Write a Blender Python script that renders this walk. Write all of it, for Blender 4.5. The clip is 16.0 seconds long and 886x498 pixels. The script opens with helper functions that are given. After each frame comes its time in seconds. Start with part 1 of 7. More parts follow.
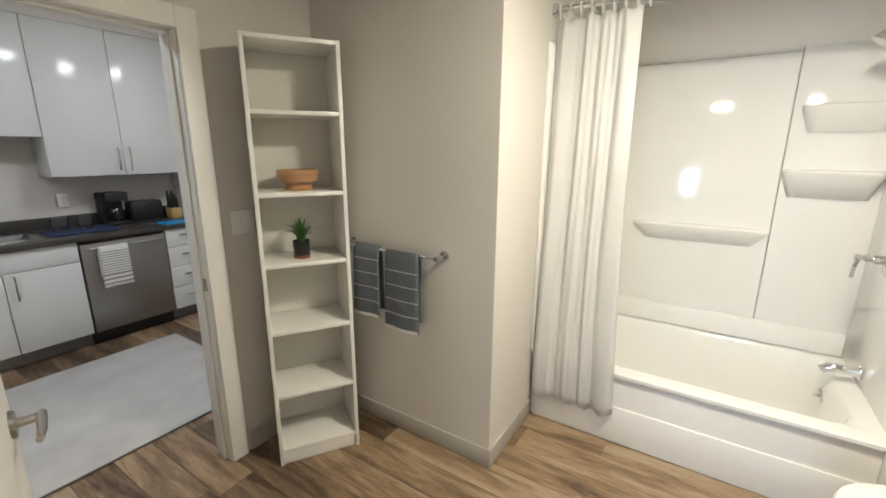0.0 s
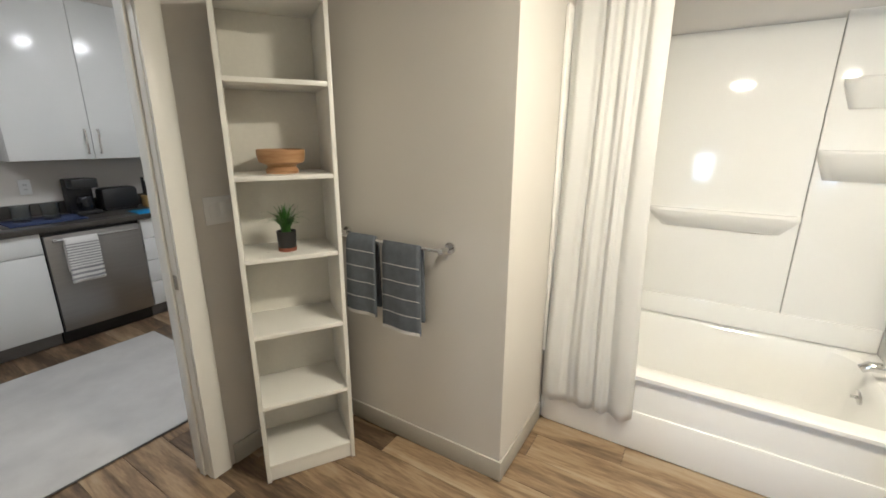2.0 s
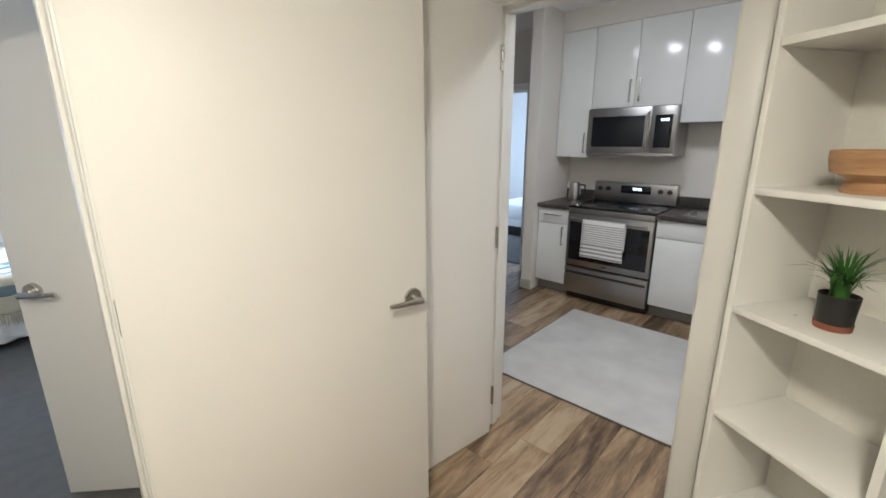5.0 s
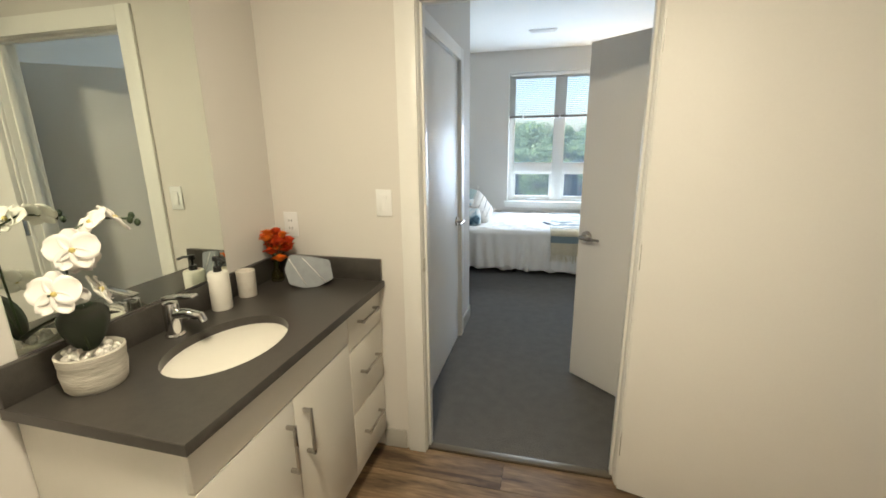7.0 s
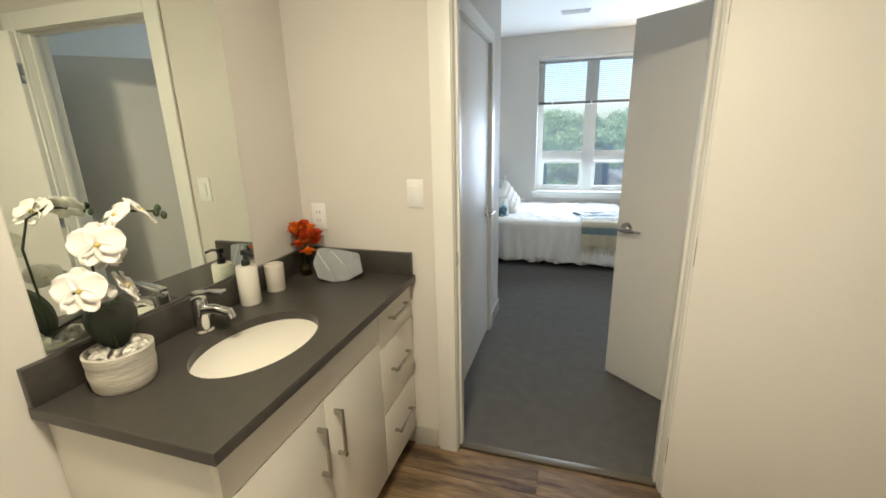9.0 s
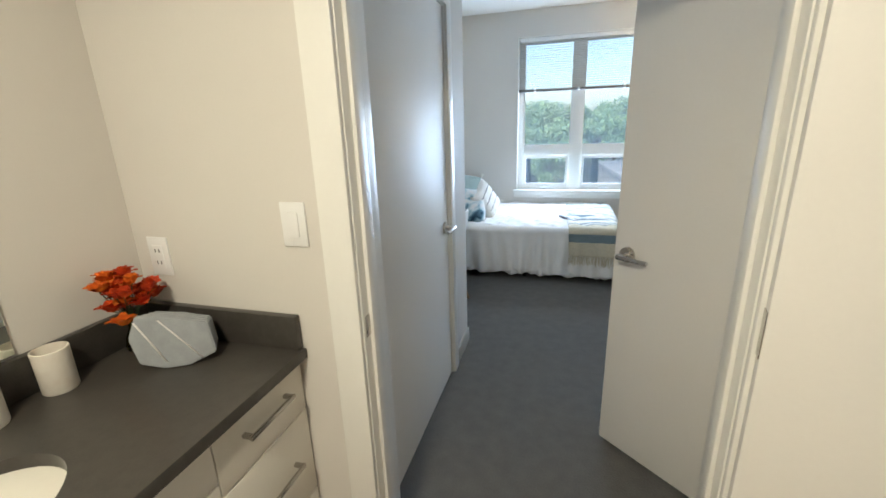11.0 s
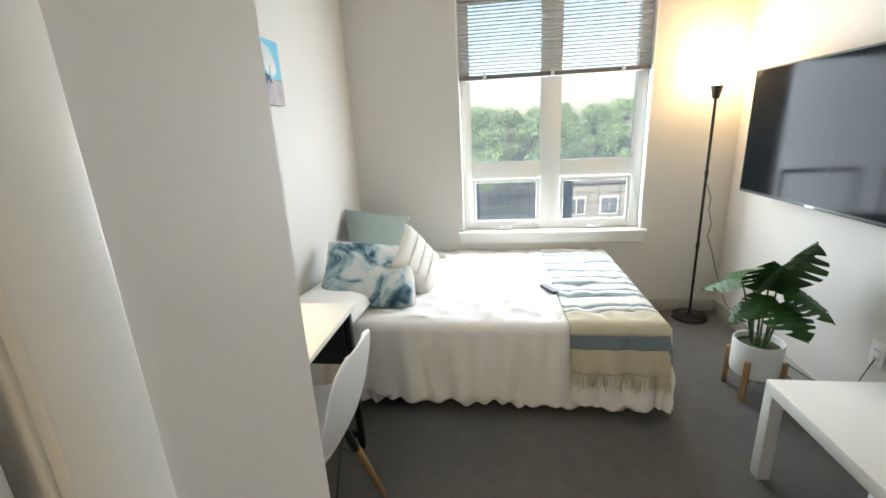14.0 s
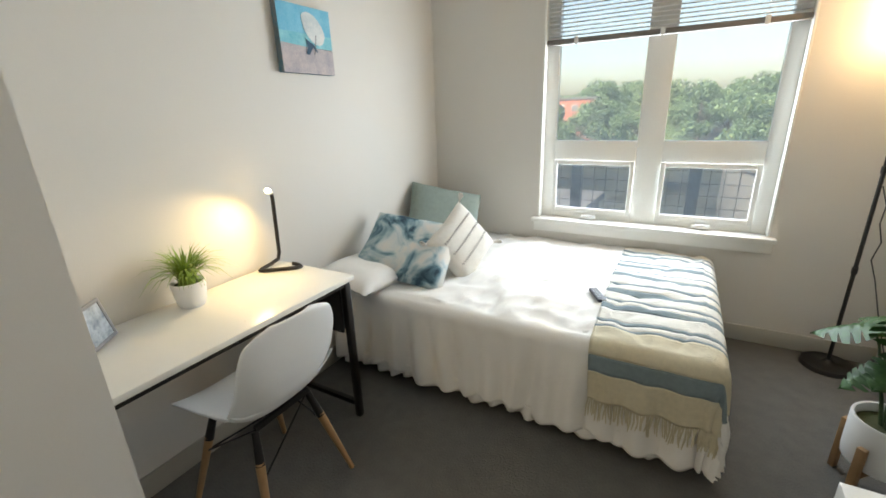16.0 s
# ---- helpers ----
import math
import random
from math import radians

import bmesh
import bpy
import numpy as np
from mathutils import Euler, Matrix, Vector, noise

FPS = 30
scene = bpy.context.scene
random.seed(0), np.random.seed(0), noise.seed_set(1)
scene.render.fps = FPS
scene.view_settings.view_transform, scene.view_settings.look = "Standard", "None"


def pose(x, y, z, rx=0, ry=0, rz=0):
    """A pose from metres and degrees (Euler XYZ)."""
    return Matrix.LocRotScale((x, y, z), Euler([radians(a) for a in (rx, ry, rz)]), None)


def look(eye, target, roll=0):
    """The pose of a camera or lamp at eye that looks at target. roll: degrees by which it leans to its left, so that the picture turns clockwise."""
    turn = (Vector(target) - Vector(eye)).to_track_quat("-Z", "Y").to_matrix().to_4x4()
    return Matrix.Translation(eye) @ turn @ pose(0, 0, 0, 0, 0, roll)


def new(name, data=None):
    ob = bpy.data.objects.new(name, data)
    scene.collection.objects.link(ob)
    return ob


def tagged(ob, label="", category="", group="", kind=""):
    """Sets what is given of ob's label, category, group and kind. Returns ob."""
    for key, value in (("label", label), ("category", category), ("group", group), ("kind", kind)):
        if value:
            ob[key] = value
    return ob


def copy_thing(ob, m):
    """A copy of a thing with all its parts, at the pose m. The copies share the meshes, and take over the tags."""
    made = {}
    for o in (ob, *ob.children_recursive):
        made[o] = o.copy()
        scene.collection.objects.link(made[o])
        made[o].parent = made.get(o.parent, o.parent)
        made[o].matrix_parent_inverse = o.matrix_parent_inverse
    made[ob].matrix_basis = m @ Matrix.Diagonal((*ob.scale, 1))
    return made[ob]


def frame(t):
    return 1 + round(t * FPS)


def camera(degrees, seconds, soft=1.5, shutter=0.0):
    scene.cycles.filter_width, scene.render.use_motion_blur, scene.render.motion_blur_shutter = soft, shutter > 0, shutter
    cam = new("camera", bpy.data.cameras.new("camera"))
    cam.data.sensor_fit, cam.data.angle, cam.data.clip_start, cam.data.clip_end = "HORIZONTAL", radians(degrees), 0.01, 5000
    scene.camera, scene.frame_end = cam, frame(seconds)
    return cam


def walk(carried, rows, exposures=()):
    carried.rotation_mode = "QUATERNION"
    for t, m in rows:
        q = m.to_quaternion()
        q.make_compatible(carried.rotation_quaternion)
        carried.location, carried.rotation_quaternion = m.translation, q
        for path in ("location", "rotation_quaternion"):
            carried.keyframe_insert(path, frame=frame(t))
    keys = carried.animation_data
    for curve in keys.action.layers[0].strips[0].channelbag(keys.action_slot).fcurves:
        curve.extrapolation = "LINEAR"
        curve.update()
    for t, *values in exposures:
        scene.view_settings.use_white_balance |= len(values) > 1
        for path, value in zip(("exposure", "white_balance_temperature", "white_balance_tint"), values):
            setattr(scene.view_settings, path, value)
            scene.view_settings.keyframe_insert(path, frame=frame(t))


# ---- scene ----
cam = camera(93.4, 16.0, soft=1.7)
PATH = [
    (0, (1.24, 0.515, 1.568), (0.181, 2.146, 1.101), 0.2),
    (0.5, (1.206, 0.512, 1.565), (0.32, 2.242, 1.093), 0.3),
    (1, (1.16, 0.508, 1.554), (0.399, 2.294, 1.074), 0.4),
    (1.5, (1.115, 0.523, 1.54), (0.378, 2.31, 1.028), 0.6),
    (2, (1.065, 0.679, 1.523), (0.047, 2.32, 1.002), 0.2),
    (2.5, (0.987, 0.877, 1.518), (-0.337, 2.283, 0.996), 0.6),
    (3, (0.864, 1.113, 1.495), (-0.836, 2.036, 0.987), -0.1),
    (3.2, (0.830, 1.148, 1.512), (-0.960, 1.868, 1.005), 0.0),
    (5.3, (0.924, 1.824, 1.475), (-0.233, 0.267, 0.989), 0.0),
    (5.5, (0.916, 1.871, 1.467), (-0.043, 0.182, 0.987), 0.1),
    (6, (0.945, 1.987, 1.472), (0.547, 0.085, 0.996), -0.1),
    (6.5, (1.022, 2.076, 1.479), (1.153, 0.138, 1.003), -0.4),
    (7, (1.106, 2.135, 1.487), (1.584, 0.255, 0.998), -0.7),
    (7.5, (1.139, 2.172, 1.484), (1.79, 0.346, 0.994), -1.1),
    (8, (1.144, 2.173, 1.481), (1.836, 0.363, 0.986), -1.2),
    (8.2, (1.150, 2.161, 1.477), (1.830, 0.347, 0.976), -1.2),
    (10.3, (1.196, 1.736, 1.480), (1.654, -0.126, 0.914), -1.7),
    (10.5, (1.172, 1.657, 1.484), (1.657, -0.198, 0.919), -1.7),
    (11, (1.145, 1.34, 1.47), (1.678, -0.503, 0.905), -1.9),
    (11.5, (1.165, 0.991, 1.445), (1.725, -0.852, 0.904), -2.2),
    (12, (1.263, 0.634, 1.452), (1.814, -1.213, 0.917), -2.0),
    (12.5, (1.315, 0.261, 1.445), (1.859, -1.593, 0.922), -2.0),
    (13, (1.352, -0.068, 1.440), (1.776, -1.955, 0.929), -2.5),
    (13.5, (1.392, -0.37, 1.468), (1.707, -2.273, 0.94), -2.6),
    (14, (1.404, -0.65, 1.476), (1.671, -2.555, 0.929), -2.9),
    (14.5, (1.336, -0.876, 1.465), (1.67, -2.762, 0.889), -2.8),
    (15, (1.147, -1.067, 1.411), (1.682, -2.908, 0.843), -2.4),
    (15.5, (0.925, -1.079, 1.409), (1.675, -2.836, 0.819), -2.2),
    (16, (0.829, -0.997, 1.438), (1.77, -2.646, 0.81), -2.0),
]
EXPO = [(0.0, 1.75, 5850, 10), (1.5, 1.75, 5850, 10), (2.5, 1.88, 5850, 10), (3.2, 2.02, 5850, 10), (5.3, 1.9, 5700, 10), (5.6, 1.9, 5700, 10), (6.2, 1.72, 6200, 9), (7.0, 1.55, 6500, 8), (10.5, 1.55, 6300, 8), (11.2, 1.65, 6000, 8), (12.0, 1.9, 6000, 9), (12.5, 1.98, 6650, 10), (13.2, 1.9, 7300, 10), (14.5, 1.52, 7800, 10), (16.0, 1.38, 7900, 10)]
walk(cam, [(t, look(eye, target, roll)) for t, eye, target, roll in PATH], EXPO)

# ---- world, sun, large lights ----
world = bpy.data.worlds.new("world")
scene.world = world
world.use_nodes = True
wn = world.node_tree.nodes
sky = wn.new("ShaderNodeTexSky")
sky.sky_type, sky.sun_disc = "NISHITA", False
sky.sun_elevation, sky.sun_rotation = radians(40), radians(30)
sky.air_density, sky.dust_density = 1.0, 2.5
wn["Background"].inputs["Strength"].default_value = 0.15
world.node_tree.links.new(sky.outputs[0], wn["Background"].inputs["Color"])


def lamp(name, kind, m, energy, color, size=0.1, size_y=None, angle=None):
    d = bpy.data.lights.new(name, kind)
    d.energy, d.color = energy, color
    if kind == "AREA":
        d.shape = "RECTANGLE" if size_y else "DISK"
        d.size = size
        if size_y:
            d.size_y = size_y
    elif kind == "SUN":
        d.angle = angle
    else:
        d.shadow_soft_size = size
    ob = new(name, d)
    ob.matrix_world = m
    return ob


WARM, NEUTRAL, DAY = (1.0, 0.87, 0.65), (1.0, 0.97, 0.92), (0.63, 0.79, 1.0)
lamp("sun", "SUN", look((20, 34, 30), (0, 0, 0)), 5.0, (1.0, 0.95, 0.87), angle=radians(0.6))
lamp("window_daylight", "AREA", look((1.01, -3.992, 1.28), (1.01, 0, 1.28)), 20, DAY, 1.25, 1.06)
lamp("bath_light", "AREA", look((1.45, 1.86, 2.395), (1.45, 1.861, 0)), 13.5, WARM, 0.26)
lamp("kitchen_light_a", "AREA", look((-1.60, 0.48, 2.63), (-1.60, 0.481, 0)), 3.7, NEUTRAL, 0.36)
lamp("kitchen_light_b", "AREA", look((-1.50, 2.22, 2.63), (-1.50, 2.221, 0)), 3.7, NEUTRAL, 0.36)
lamp("torchiere_bulb", "POINT", pose(-0.035, -3.80, 1.76), 2.6, (1.0, 0.66, 0.34), 0.06)
lamp("desk_lamp_bulb", "SPOT", look((2.385, -2.165, 1.118), (2.42, -1.92, 0.75)), 3.0, (1.0, 0.78, 0.42), 0.02)
for d in bpy.data.lights:
    if d.type == "SPOT":
        d.spot_size, d.spot_blend = radians(155), 0.9
lamp("far_room_daylight", "AREA", look((-4.6, -3.9, 1.6), (-5.2, -1.2, 1.0)), 24, DAY, 1.3, 1.5)

# ---- materials ----
MATS = {}


def mat(name, color, rough=0.5, metal=0.0, var=0.08, scale=6.0, bump=0.0, bscale=60.0, alt=None, random_hue=0.0, stretch=None, **inputs):
    """A procedural surface: base colour with two scales of variation, roughness wear and fine relief."""
    if name in MATS:
        return MATS[name]
    m = bpy.data.materials.new(name)
    m.use_nodes = True
    t, n = m.node_tree, m.node_tree.nodes
    b = n["Principled BSDF"]
    L = t.links.new
    tc = n.new("ShaderNodeTexCoord")
    mp = n.new("ShaderNodeMapping")
    L(tc.outputs["Object"], mp.inputs[0])
    if stretch:
        mp.inputs["Scale"].default_value = stretch
    n1 = n.new("ShaderNodeTexNoise")
    n1.inputs["Scale"].default_value, n1.inputs["Detail"].default_value = scale, 6
    n2 = n.new("ShaderNodeTexNoise")
    n2.inputs["Scale"].default_value, n2.inputs["Detail"].default_value = bscale, 3
    L(mp.outputs[0], n1.inputs[0])
    L(mp.outputs[0], n2.inputs[0])
    ramp = n.new("ShaderNodeValToRGB")
    c2 = alt or tuple(c * (1 - var) for c in color)
    ramp.color_ramp.elements[0].color, ramp.color_ramp.elements[1].color = (*c2, 1), (*color, 1)
    ramp.color_ramp.elements[0].position, ramp.color_ramp.elements[1].position = 0.35, 0.65
    mixn = n.new("ShaderNodeMath")
    mixn.operation = "MULTIPLY_ADD"
    L(n2.outputs[0], mixn.inputs[0])
    mixn.inputs[1].default_value = 0.35
    half = n.new("ShaderNodeMath")
    half.operation = "MULTIPLY_ADD"
    L(n1.outputs[0], half.inputs[0])
    half.inputs[1].default_value, half.inputs[2].default_value = 0.65, 0.0
    L(half.outputs[0], mixn.inputs[2])
    L(mixn.outputs[0], ramp.inputs[0])
    out = ramp.outputs[0]
    if random_hue:
        info = n.new("ShaderNodeObjectInfo")
        hs = n.new("ShaderNodeHueSaturation")
        mr = n.new("ShaderNodeMapRange")
        mr.inputs["To Min"].default_value, mr.inputs["To Max"].default_value = 1 - random_hue, 1 + random_hue
        L(info.outputs["Random"], mr.inputs[0])
        L(mr.outputs[0], hs.inputs["Value"])
        L(out, hs.inputs["Color"])
        out = hs.outputs[0]
    L(out, b.inputs["Base Color"])
    rr = n.new("ShaderNodeMapRange")
    rr.inputs["To Min"].default_value, rr.inputs["To Max"].default_value = max(rough - 0.06, 0.02), min(rough + 0.06, 1)
    L(n1.outputs[0], rr.inputs[0])
    L(rr.outputs[0], b.inputs["Roughness"])
    b.inputs["Metallic"].default_value = metal
    if bump:
        bp = n.new("ShaderNodeBump")
        bp.inputs["Strength"].default_value, bp.inputs["Distance"].default_value = bump, 0.004
        L(n2.outputs[0], bp.inputs["Height"])
        L(bp.outputs[0], b.inputs["Normal"])
    for key, value in inputs.items():
        b.inputs[key.replace("_", " ")].default_value = value
    MATS[name] = m
    return m


def glow(name, color, strength):
    m = bpy.data.materials.new(name)
    m.use_nodes = True
    b = m.node_tree.nodes["Principled BSDF"]
    b.inputs["Base Color"].default_value = (0.9, 0.9, 0.88, 1)
    b.inputs["Emission Color"].default_value, b.inputs["Emission Strength"].default_value = (*color, 1), strength
    return m


WALL = mat("wall_paint", (0.67, 0.64, 0.595), 0.62, var=0.03, scale=2.0, bump=0.035, bscale=220)
CEIL = mat("ceiling_paint", (0.85, 0.85, 0.83), 0.8, var=0.02, bump=0.12, bscale=120)
TRIM = mat("trim_paint", (0.80, 0.79, 0.75), 0.35, var=0.03, scale=3)
DOORP = mat("door_paint", (0.83, 0.81, 0.77), 0.48, var=0.03, scale=1.5, bump=0.04, bscale=90)
BASE = mat("baseboard_vinyl", (0.44, 0.42, 0.37), 0.5, var=0.06)
CARPET = mat("carpet", (0.138, 0.132, 0.124), 0.95, scale=14, bump=1.0, bscale=110, alt=(0.112, 0.108, 0.102), Specular_IOR_Level=0.15)
CABW = mat("white_cabinet", (0.70, 0.71, 0.70), 0.16, var=0.02, scale=2)
VANW = mat("vanity_front", (0.70, 0.67, 0.60), 0.3, var=0.03, scale=2)
STONE = mat("dark_quartz", (0.060, 0.054, 0.047), 0.34, var=0.3, scale=40, bscale=300)
STEEL = mat("brushed_steel", (0.38, 0.375, 0.365), 0.34, 1.0, var=0.10, scale=4, stretch=(1, 1, 30), bump=0.05, bscale=200)
CHROME = mat("chrome", (0.72, 0.72, 0.72), 0.08, 1.0, var=0.02)
NICKEL = mat("satin_nickel", (0.50, 0.48, 0.45), 0.27, 1.0, var=0.04)
BLACKG = mat("black_glass", (0.008, 0.009, 0.012), 0.07, var=0.1)
BLACK = mat("black_plastic", (0.018, 0.018, 0.018), 0.42, var=0.2)
BLACKM = mat("black_metal", (0.02, 0.018, 0.017), 0.38, 0.4, var=0.2)
WHITEP = mat("white_plastic", (0.80, 0.80, 0.79), 0.3, var=0.02)
CERAMIC = mat("white_ceramic", (0.82, 0.81, 0.78), 0.08, var=0.02)
ACRYLIC = mat("tub_acrylic", (0.88, 0.87, 0.84), 0.06, var=0.015)
LAMIN = mat("white_laminate", (0.80, 0.79, 0.75), 0.3, var=0.02, bump=0.02)
LINEN = mat("white_linen", (0.86, 0.85, 0.83), 0.9, var=0.05, scale=5, bump=0.35, bscale=420)
TOWEL = mat("grey_towel", (0.155, 0.175, 0.205), 0.95, var=0.25, scale=30, bump=0.9, bscale=500)
TOWELW = mat("white_towel", (0.78, 0.77, 0.75), 0.95, var=0.08, scale=30, bump=0.8, bscale=400)
OAK = mat("light_wood", (0.42, 0.25, 0.12), 0.5, scale=8, stretch=(1, 1, 0.15), alt=(0.30, 0.165, 0.075), bscale=60, bump=0.1)
BOWLW = mat("bowl_wood", (0.50, 0.30, 0.15), 0.5, scale=7, stretch=(0.4, 0.4, 3), alt=(0.31, 0.16, 0.07), bscale=40, bump=0.12)
LEAF = mat("leaf", (0.030, 0.105, 0.022), 0.48, scale=20, alt=(0.014, 0.060, 0.014), Specular_IOR_Level=0.3)
GRASSM = mat("grass_leaf", (0.06, 0.17, 0.03), 0.45, scale=30, alt=(0.03, 0.10, 0.018))
GRASSY = mat("yellow_grass_leaf", (0.30, 0.42, 0.07), 0.45, scale=30, alt=(0.15, 0.26, 0.04))
RUG = mat("kitchen_rug_pile", (0.55, 0.54, 0.52), 0.95, scale=5.0, alt=(0.44, 0.43, 0.42), bump=0.8, bscale=350)
MIRROR = mat("mirror_silver", (0.82, 0.87, 0.81), 0.02, 1.0, var=0.0)
MIRROR.node_tree.nodes["Principled BSDF"].inputs["Roughness"].default_value = 0.0
for link in list(MIRROR.node_tree.links):
    if link.to_socket.name == "Roughness":
        MIRROR.node_tree.links.remove(link)


def mixed(name, clear, veil, gloss_share, veil_share):
    """Thin sheet: lets light straight through, with a translucent veil that imitates haze and glare, and a faint gloss.
    """
    m = bpy.data.materials.new(name)
    m.use_nodes = True
    t, n = m.node_tree, m.node_tree.nodes
    n.remove(n["Principled BSDF"])
    c, v, g = n.new("ShaderNodeBsdfTransparent"), n.new("ShaderNodeBsdfTranslucent"), n.new("ShaderNodeBsdfGlossy")
    c.inputs["Color"].default_value, v.inputs["Color"].default_value = (*clear, 1), (*veil, 1)
    g.inputs["Roughness"].default_value = 0.0
    m1, m2 = n.new("ShaderNodeMixShader"), n.new("ShaderNodeMixShader")
    m1.inputs[0].default_value, m2.inputs[0].default_value = veil_share, gloss_share
    t.links.new(c.outputs[0], m1.inputs[1])
    t.links.new(v.outputs[0], m1.inputs[2])
    t.links.new(m1.outputs[0], m2.inputs[1])
    t.links.new(g.outputs[0], m2.inputs[2])
    t.links.new(m2.outputs[0], n["Material Output"].inputs["Surface"])
    return m


# bluish veil share washes out the view: haze and glare put into the pane
GLASS = mixed("window_glass", (0.94, 0.96, 0.97), (0.86, 0.94, 1.0), 0.05, 0.18)


def curtain_cloth():
    """White cloth that scatters part of the light through to its other side."""
    m = mat("curtain_fabric", (0.88, 0.87, 0.85), 0.85, var=0.03, bump=0.2, bscale=500)
    t, n = m.node_tree, m.node_tree.nodes
    v, x = n.new("ShaderNodeBsdfTranslucent"), n.new("ShaderNodeMixShader")
    v.inputs["Color"].default_value = (0.85, 0.85, 0.84, 1)
    x.inputs[0].default_value = 0.4
    t.links.new(n["Principled BSDF"].outputs[0], x.inputs[1])
    t.links.new(v.outputs[0], x.inputs[2])
    t.links.new(x.outputs[0], n["Material Output"].inputs["Surface"])
    return m


CURTAIN = curtain_cloth()


def plank_material():
    m = bpy.data.materials.new("wood_look_plank")
    m.use_nodes = True
    t, n = m.node_tree, m.node_tree.nodes
    L = t.links.new
    b = n["Principled BSDF"]
    tc, info = n.new("ShaderNodeTexCoord"), n.new("ShaderNodeObjectInfo")
    off = n.new("ShaderNodeVectorMath")
    off.operation = "MULTIPLY_ADD"
    comb = n.new("ShaderNodeCombineXYZ")
    for i in range(3):
        L(info.outputs["Random"], comb.inputs[i])
    L(comb.outputs[0], off.inputs[0])
    off.inputs[1].default_value = (37, 91, 13)
    L(tc.outputs["Object"], off.inputs[2])
    mp = n.new("ShaderNodeMapping")
    mp.inputs["Scale"].default_value = (1.6, 11, 1)
    L(off.outputs[0], mp.inputs[0])
    n1, n2 = n.new("ShaderNodeTexNoise"), n.new("ShaderNodeTexNoise")
    n1.inputs["Scale"].default_value, n1.inputs["Detail"].default_value, n1.inputs["Distortion"].default_value = 1.3, 7, 0.9
    n2.inputs["Scale"].default_value, n2.inputs["Detail"].default_value = 9, 6
    L(mp.outputs[0], n1.inputs[0])
    L(mp.outputs[0], n2.inputs[0])
    ramp = n.new("ShaderNodeValToRGB")
    e = ramp.color_ramp.elements
    e[0].position, e[0].color = 0.28, (0.070, 0.044, 0.027, 1)
    e[1].position, e[1].color = 0.72, (0.40, 0.31, 0.205, 1)
    mid = e.new(0.46)
    mid.color = (0.205, 0.137, 0.080, 1)
    mid2 = e.new(0.57)
    mid2.color = (0.31, 0.215, 0.125, 1)
    mixv = n.new("ShaderNodeMath")
    mixv.operation = "MULTIPLY_ADD"
    L(n2.outputs[0], mixv.inputs[0])
    mixv.inputs[1].default_value = 0.30
    sub = n.new("ShaderNodeMath")
    sub.operation = "MULTIPLY_ADD"
    L(n1.outputs[0], sub.inputs[0])
    sub.inputs[1].default_value = 0.85
    rnd = n.new("ShaderNodeMapRange")
    rnd.inputs["To Min"].default_value, rnd.inputs["To Max"].default_value = -0.23, 0.09
    L(info.outputs["Random"], rnd.inputs[0])
    L(rnd.outputs[0], sub.inputs[2])
    L(sub.outputs[0], mixv.inputs[2])
    L(mixv.outputs[0], ramp.inputs[0])
    L(ramp.outputs[0], b.inputs["Base Color"])
    b.inputs["Roughness"].default_value = 0.36
    bp = n.new("ShaderNodeBump")
    bp.inputs["Strength"].default_value, bp.inputs["Distance"].default_value = 0.15, 0.002
    L(n2.outputs[0], bp.inputs["Height"])
    L(bp.outputs[0], b.inputs["Normal"])
    return m


PLANK = plank_material()

# ---- builders ----


def smooth(me, angle=40):
    for p in me.polygons:
        p.use_smooth = True
    me.set_sharp_from_angle(angle=radians(angle))


def box(bm, x0, x1, y0, y1, z0, z1, bevel=0.0, m=None):
    tmp = bmesh.new()
    bmesh.ops.create_cube(tmp, size=1.0)
    bmesh.ops.transform(tmp, verts=tmp.verts, matrix=Matrix.Translation(((x0 + x1) / 2, (y0 + y1) / 2, (z0 + z1) / 2)) @ Matrix.Diagonal((abs(x1 - x0), abs(y1 - y0), abs(z1 - z0), 1)))
    if bevel:
        bmesh.ops.bevel(tmp, geom=tmp.edges, offset=bevel, segments=2, affect="EDGES", profile=0.5)
    merge(bm, tmp, m)


def merge(bm, tmp, m=None):
    if m is not None:
        bmesh.ops.transform(tmp, verts=tmp.verts, matrix=m)
    vs = {v: bm.verts.new(v.co) for v in tmp.verts}
    for f in tmp.faces:
        bm.faces.new([vs[v] for v in f.verts])
    tmp.free()


def cyl(bm, p0, p1, r0, r1=None, seg=16):
    """A capped tapered rod from p0 to p1."""
    p0, p1 = Vector(p0), Vector(p1)
    tmp = bmesh.new()
    d = p1 - p0
    bmesh.ops.create_cone(tmp, cap_ends=True, segments=seg, radius1=r0, radius2=r0 if r1 is None else r1, depth=d.length)
    merge(bm, tmp, Matrix.Translation((p0 + p1) / 2) @ d.to_track_quat("Z", "Y").to_matrix().to_4x4())


def tube(bm, pts, r, seg=8):
    """A round tube along a line of points."""
    pts = [Vector(p) for p in pts]
    rings = []
    up = Vector((0.13, 0.21, 0.97))
    for i, p in enumerate(pts):
        d = (pts[min(i + 1, len(pts) - 1)] - pts[max(i - 1, 0)]).normalized()
        a = d.cross(up)
        if a.length < 0.05:
            a = d.cross(Vector((1, 0, 0)))
        a.normalize()
        b = d.cross(a)
        rr = r[i] if isinstance(r, (list, tuple)) else r
        rings.append([bm.verts.new(p + (a * math.cos(k * math.tau / seg) + b * math.sin(k * math.tau / seg)) * rr) for k in range(seg)])
    for q, s in zip(rings, rings[1:]):
        for k in range(seg):
            bm.faces.new((q[k], q[(k + 1) % seg], s[(k + 1) % seg], s[k]))
    bm.faces.new(list(reversed(rings[0])))
    bm.faces.new(rings[-1])


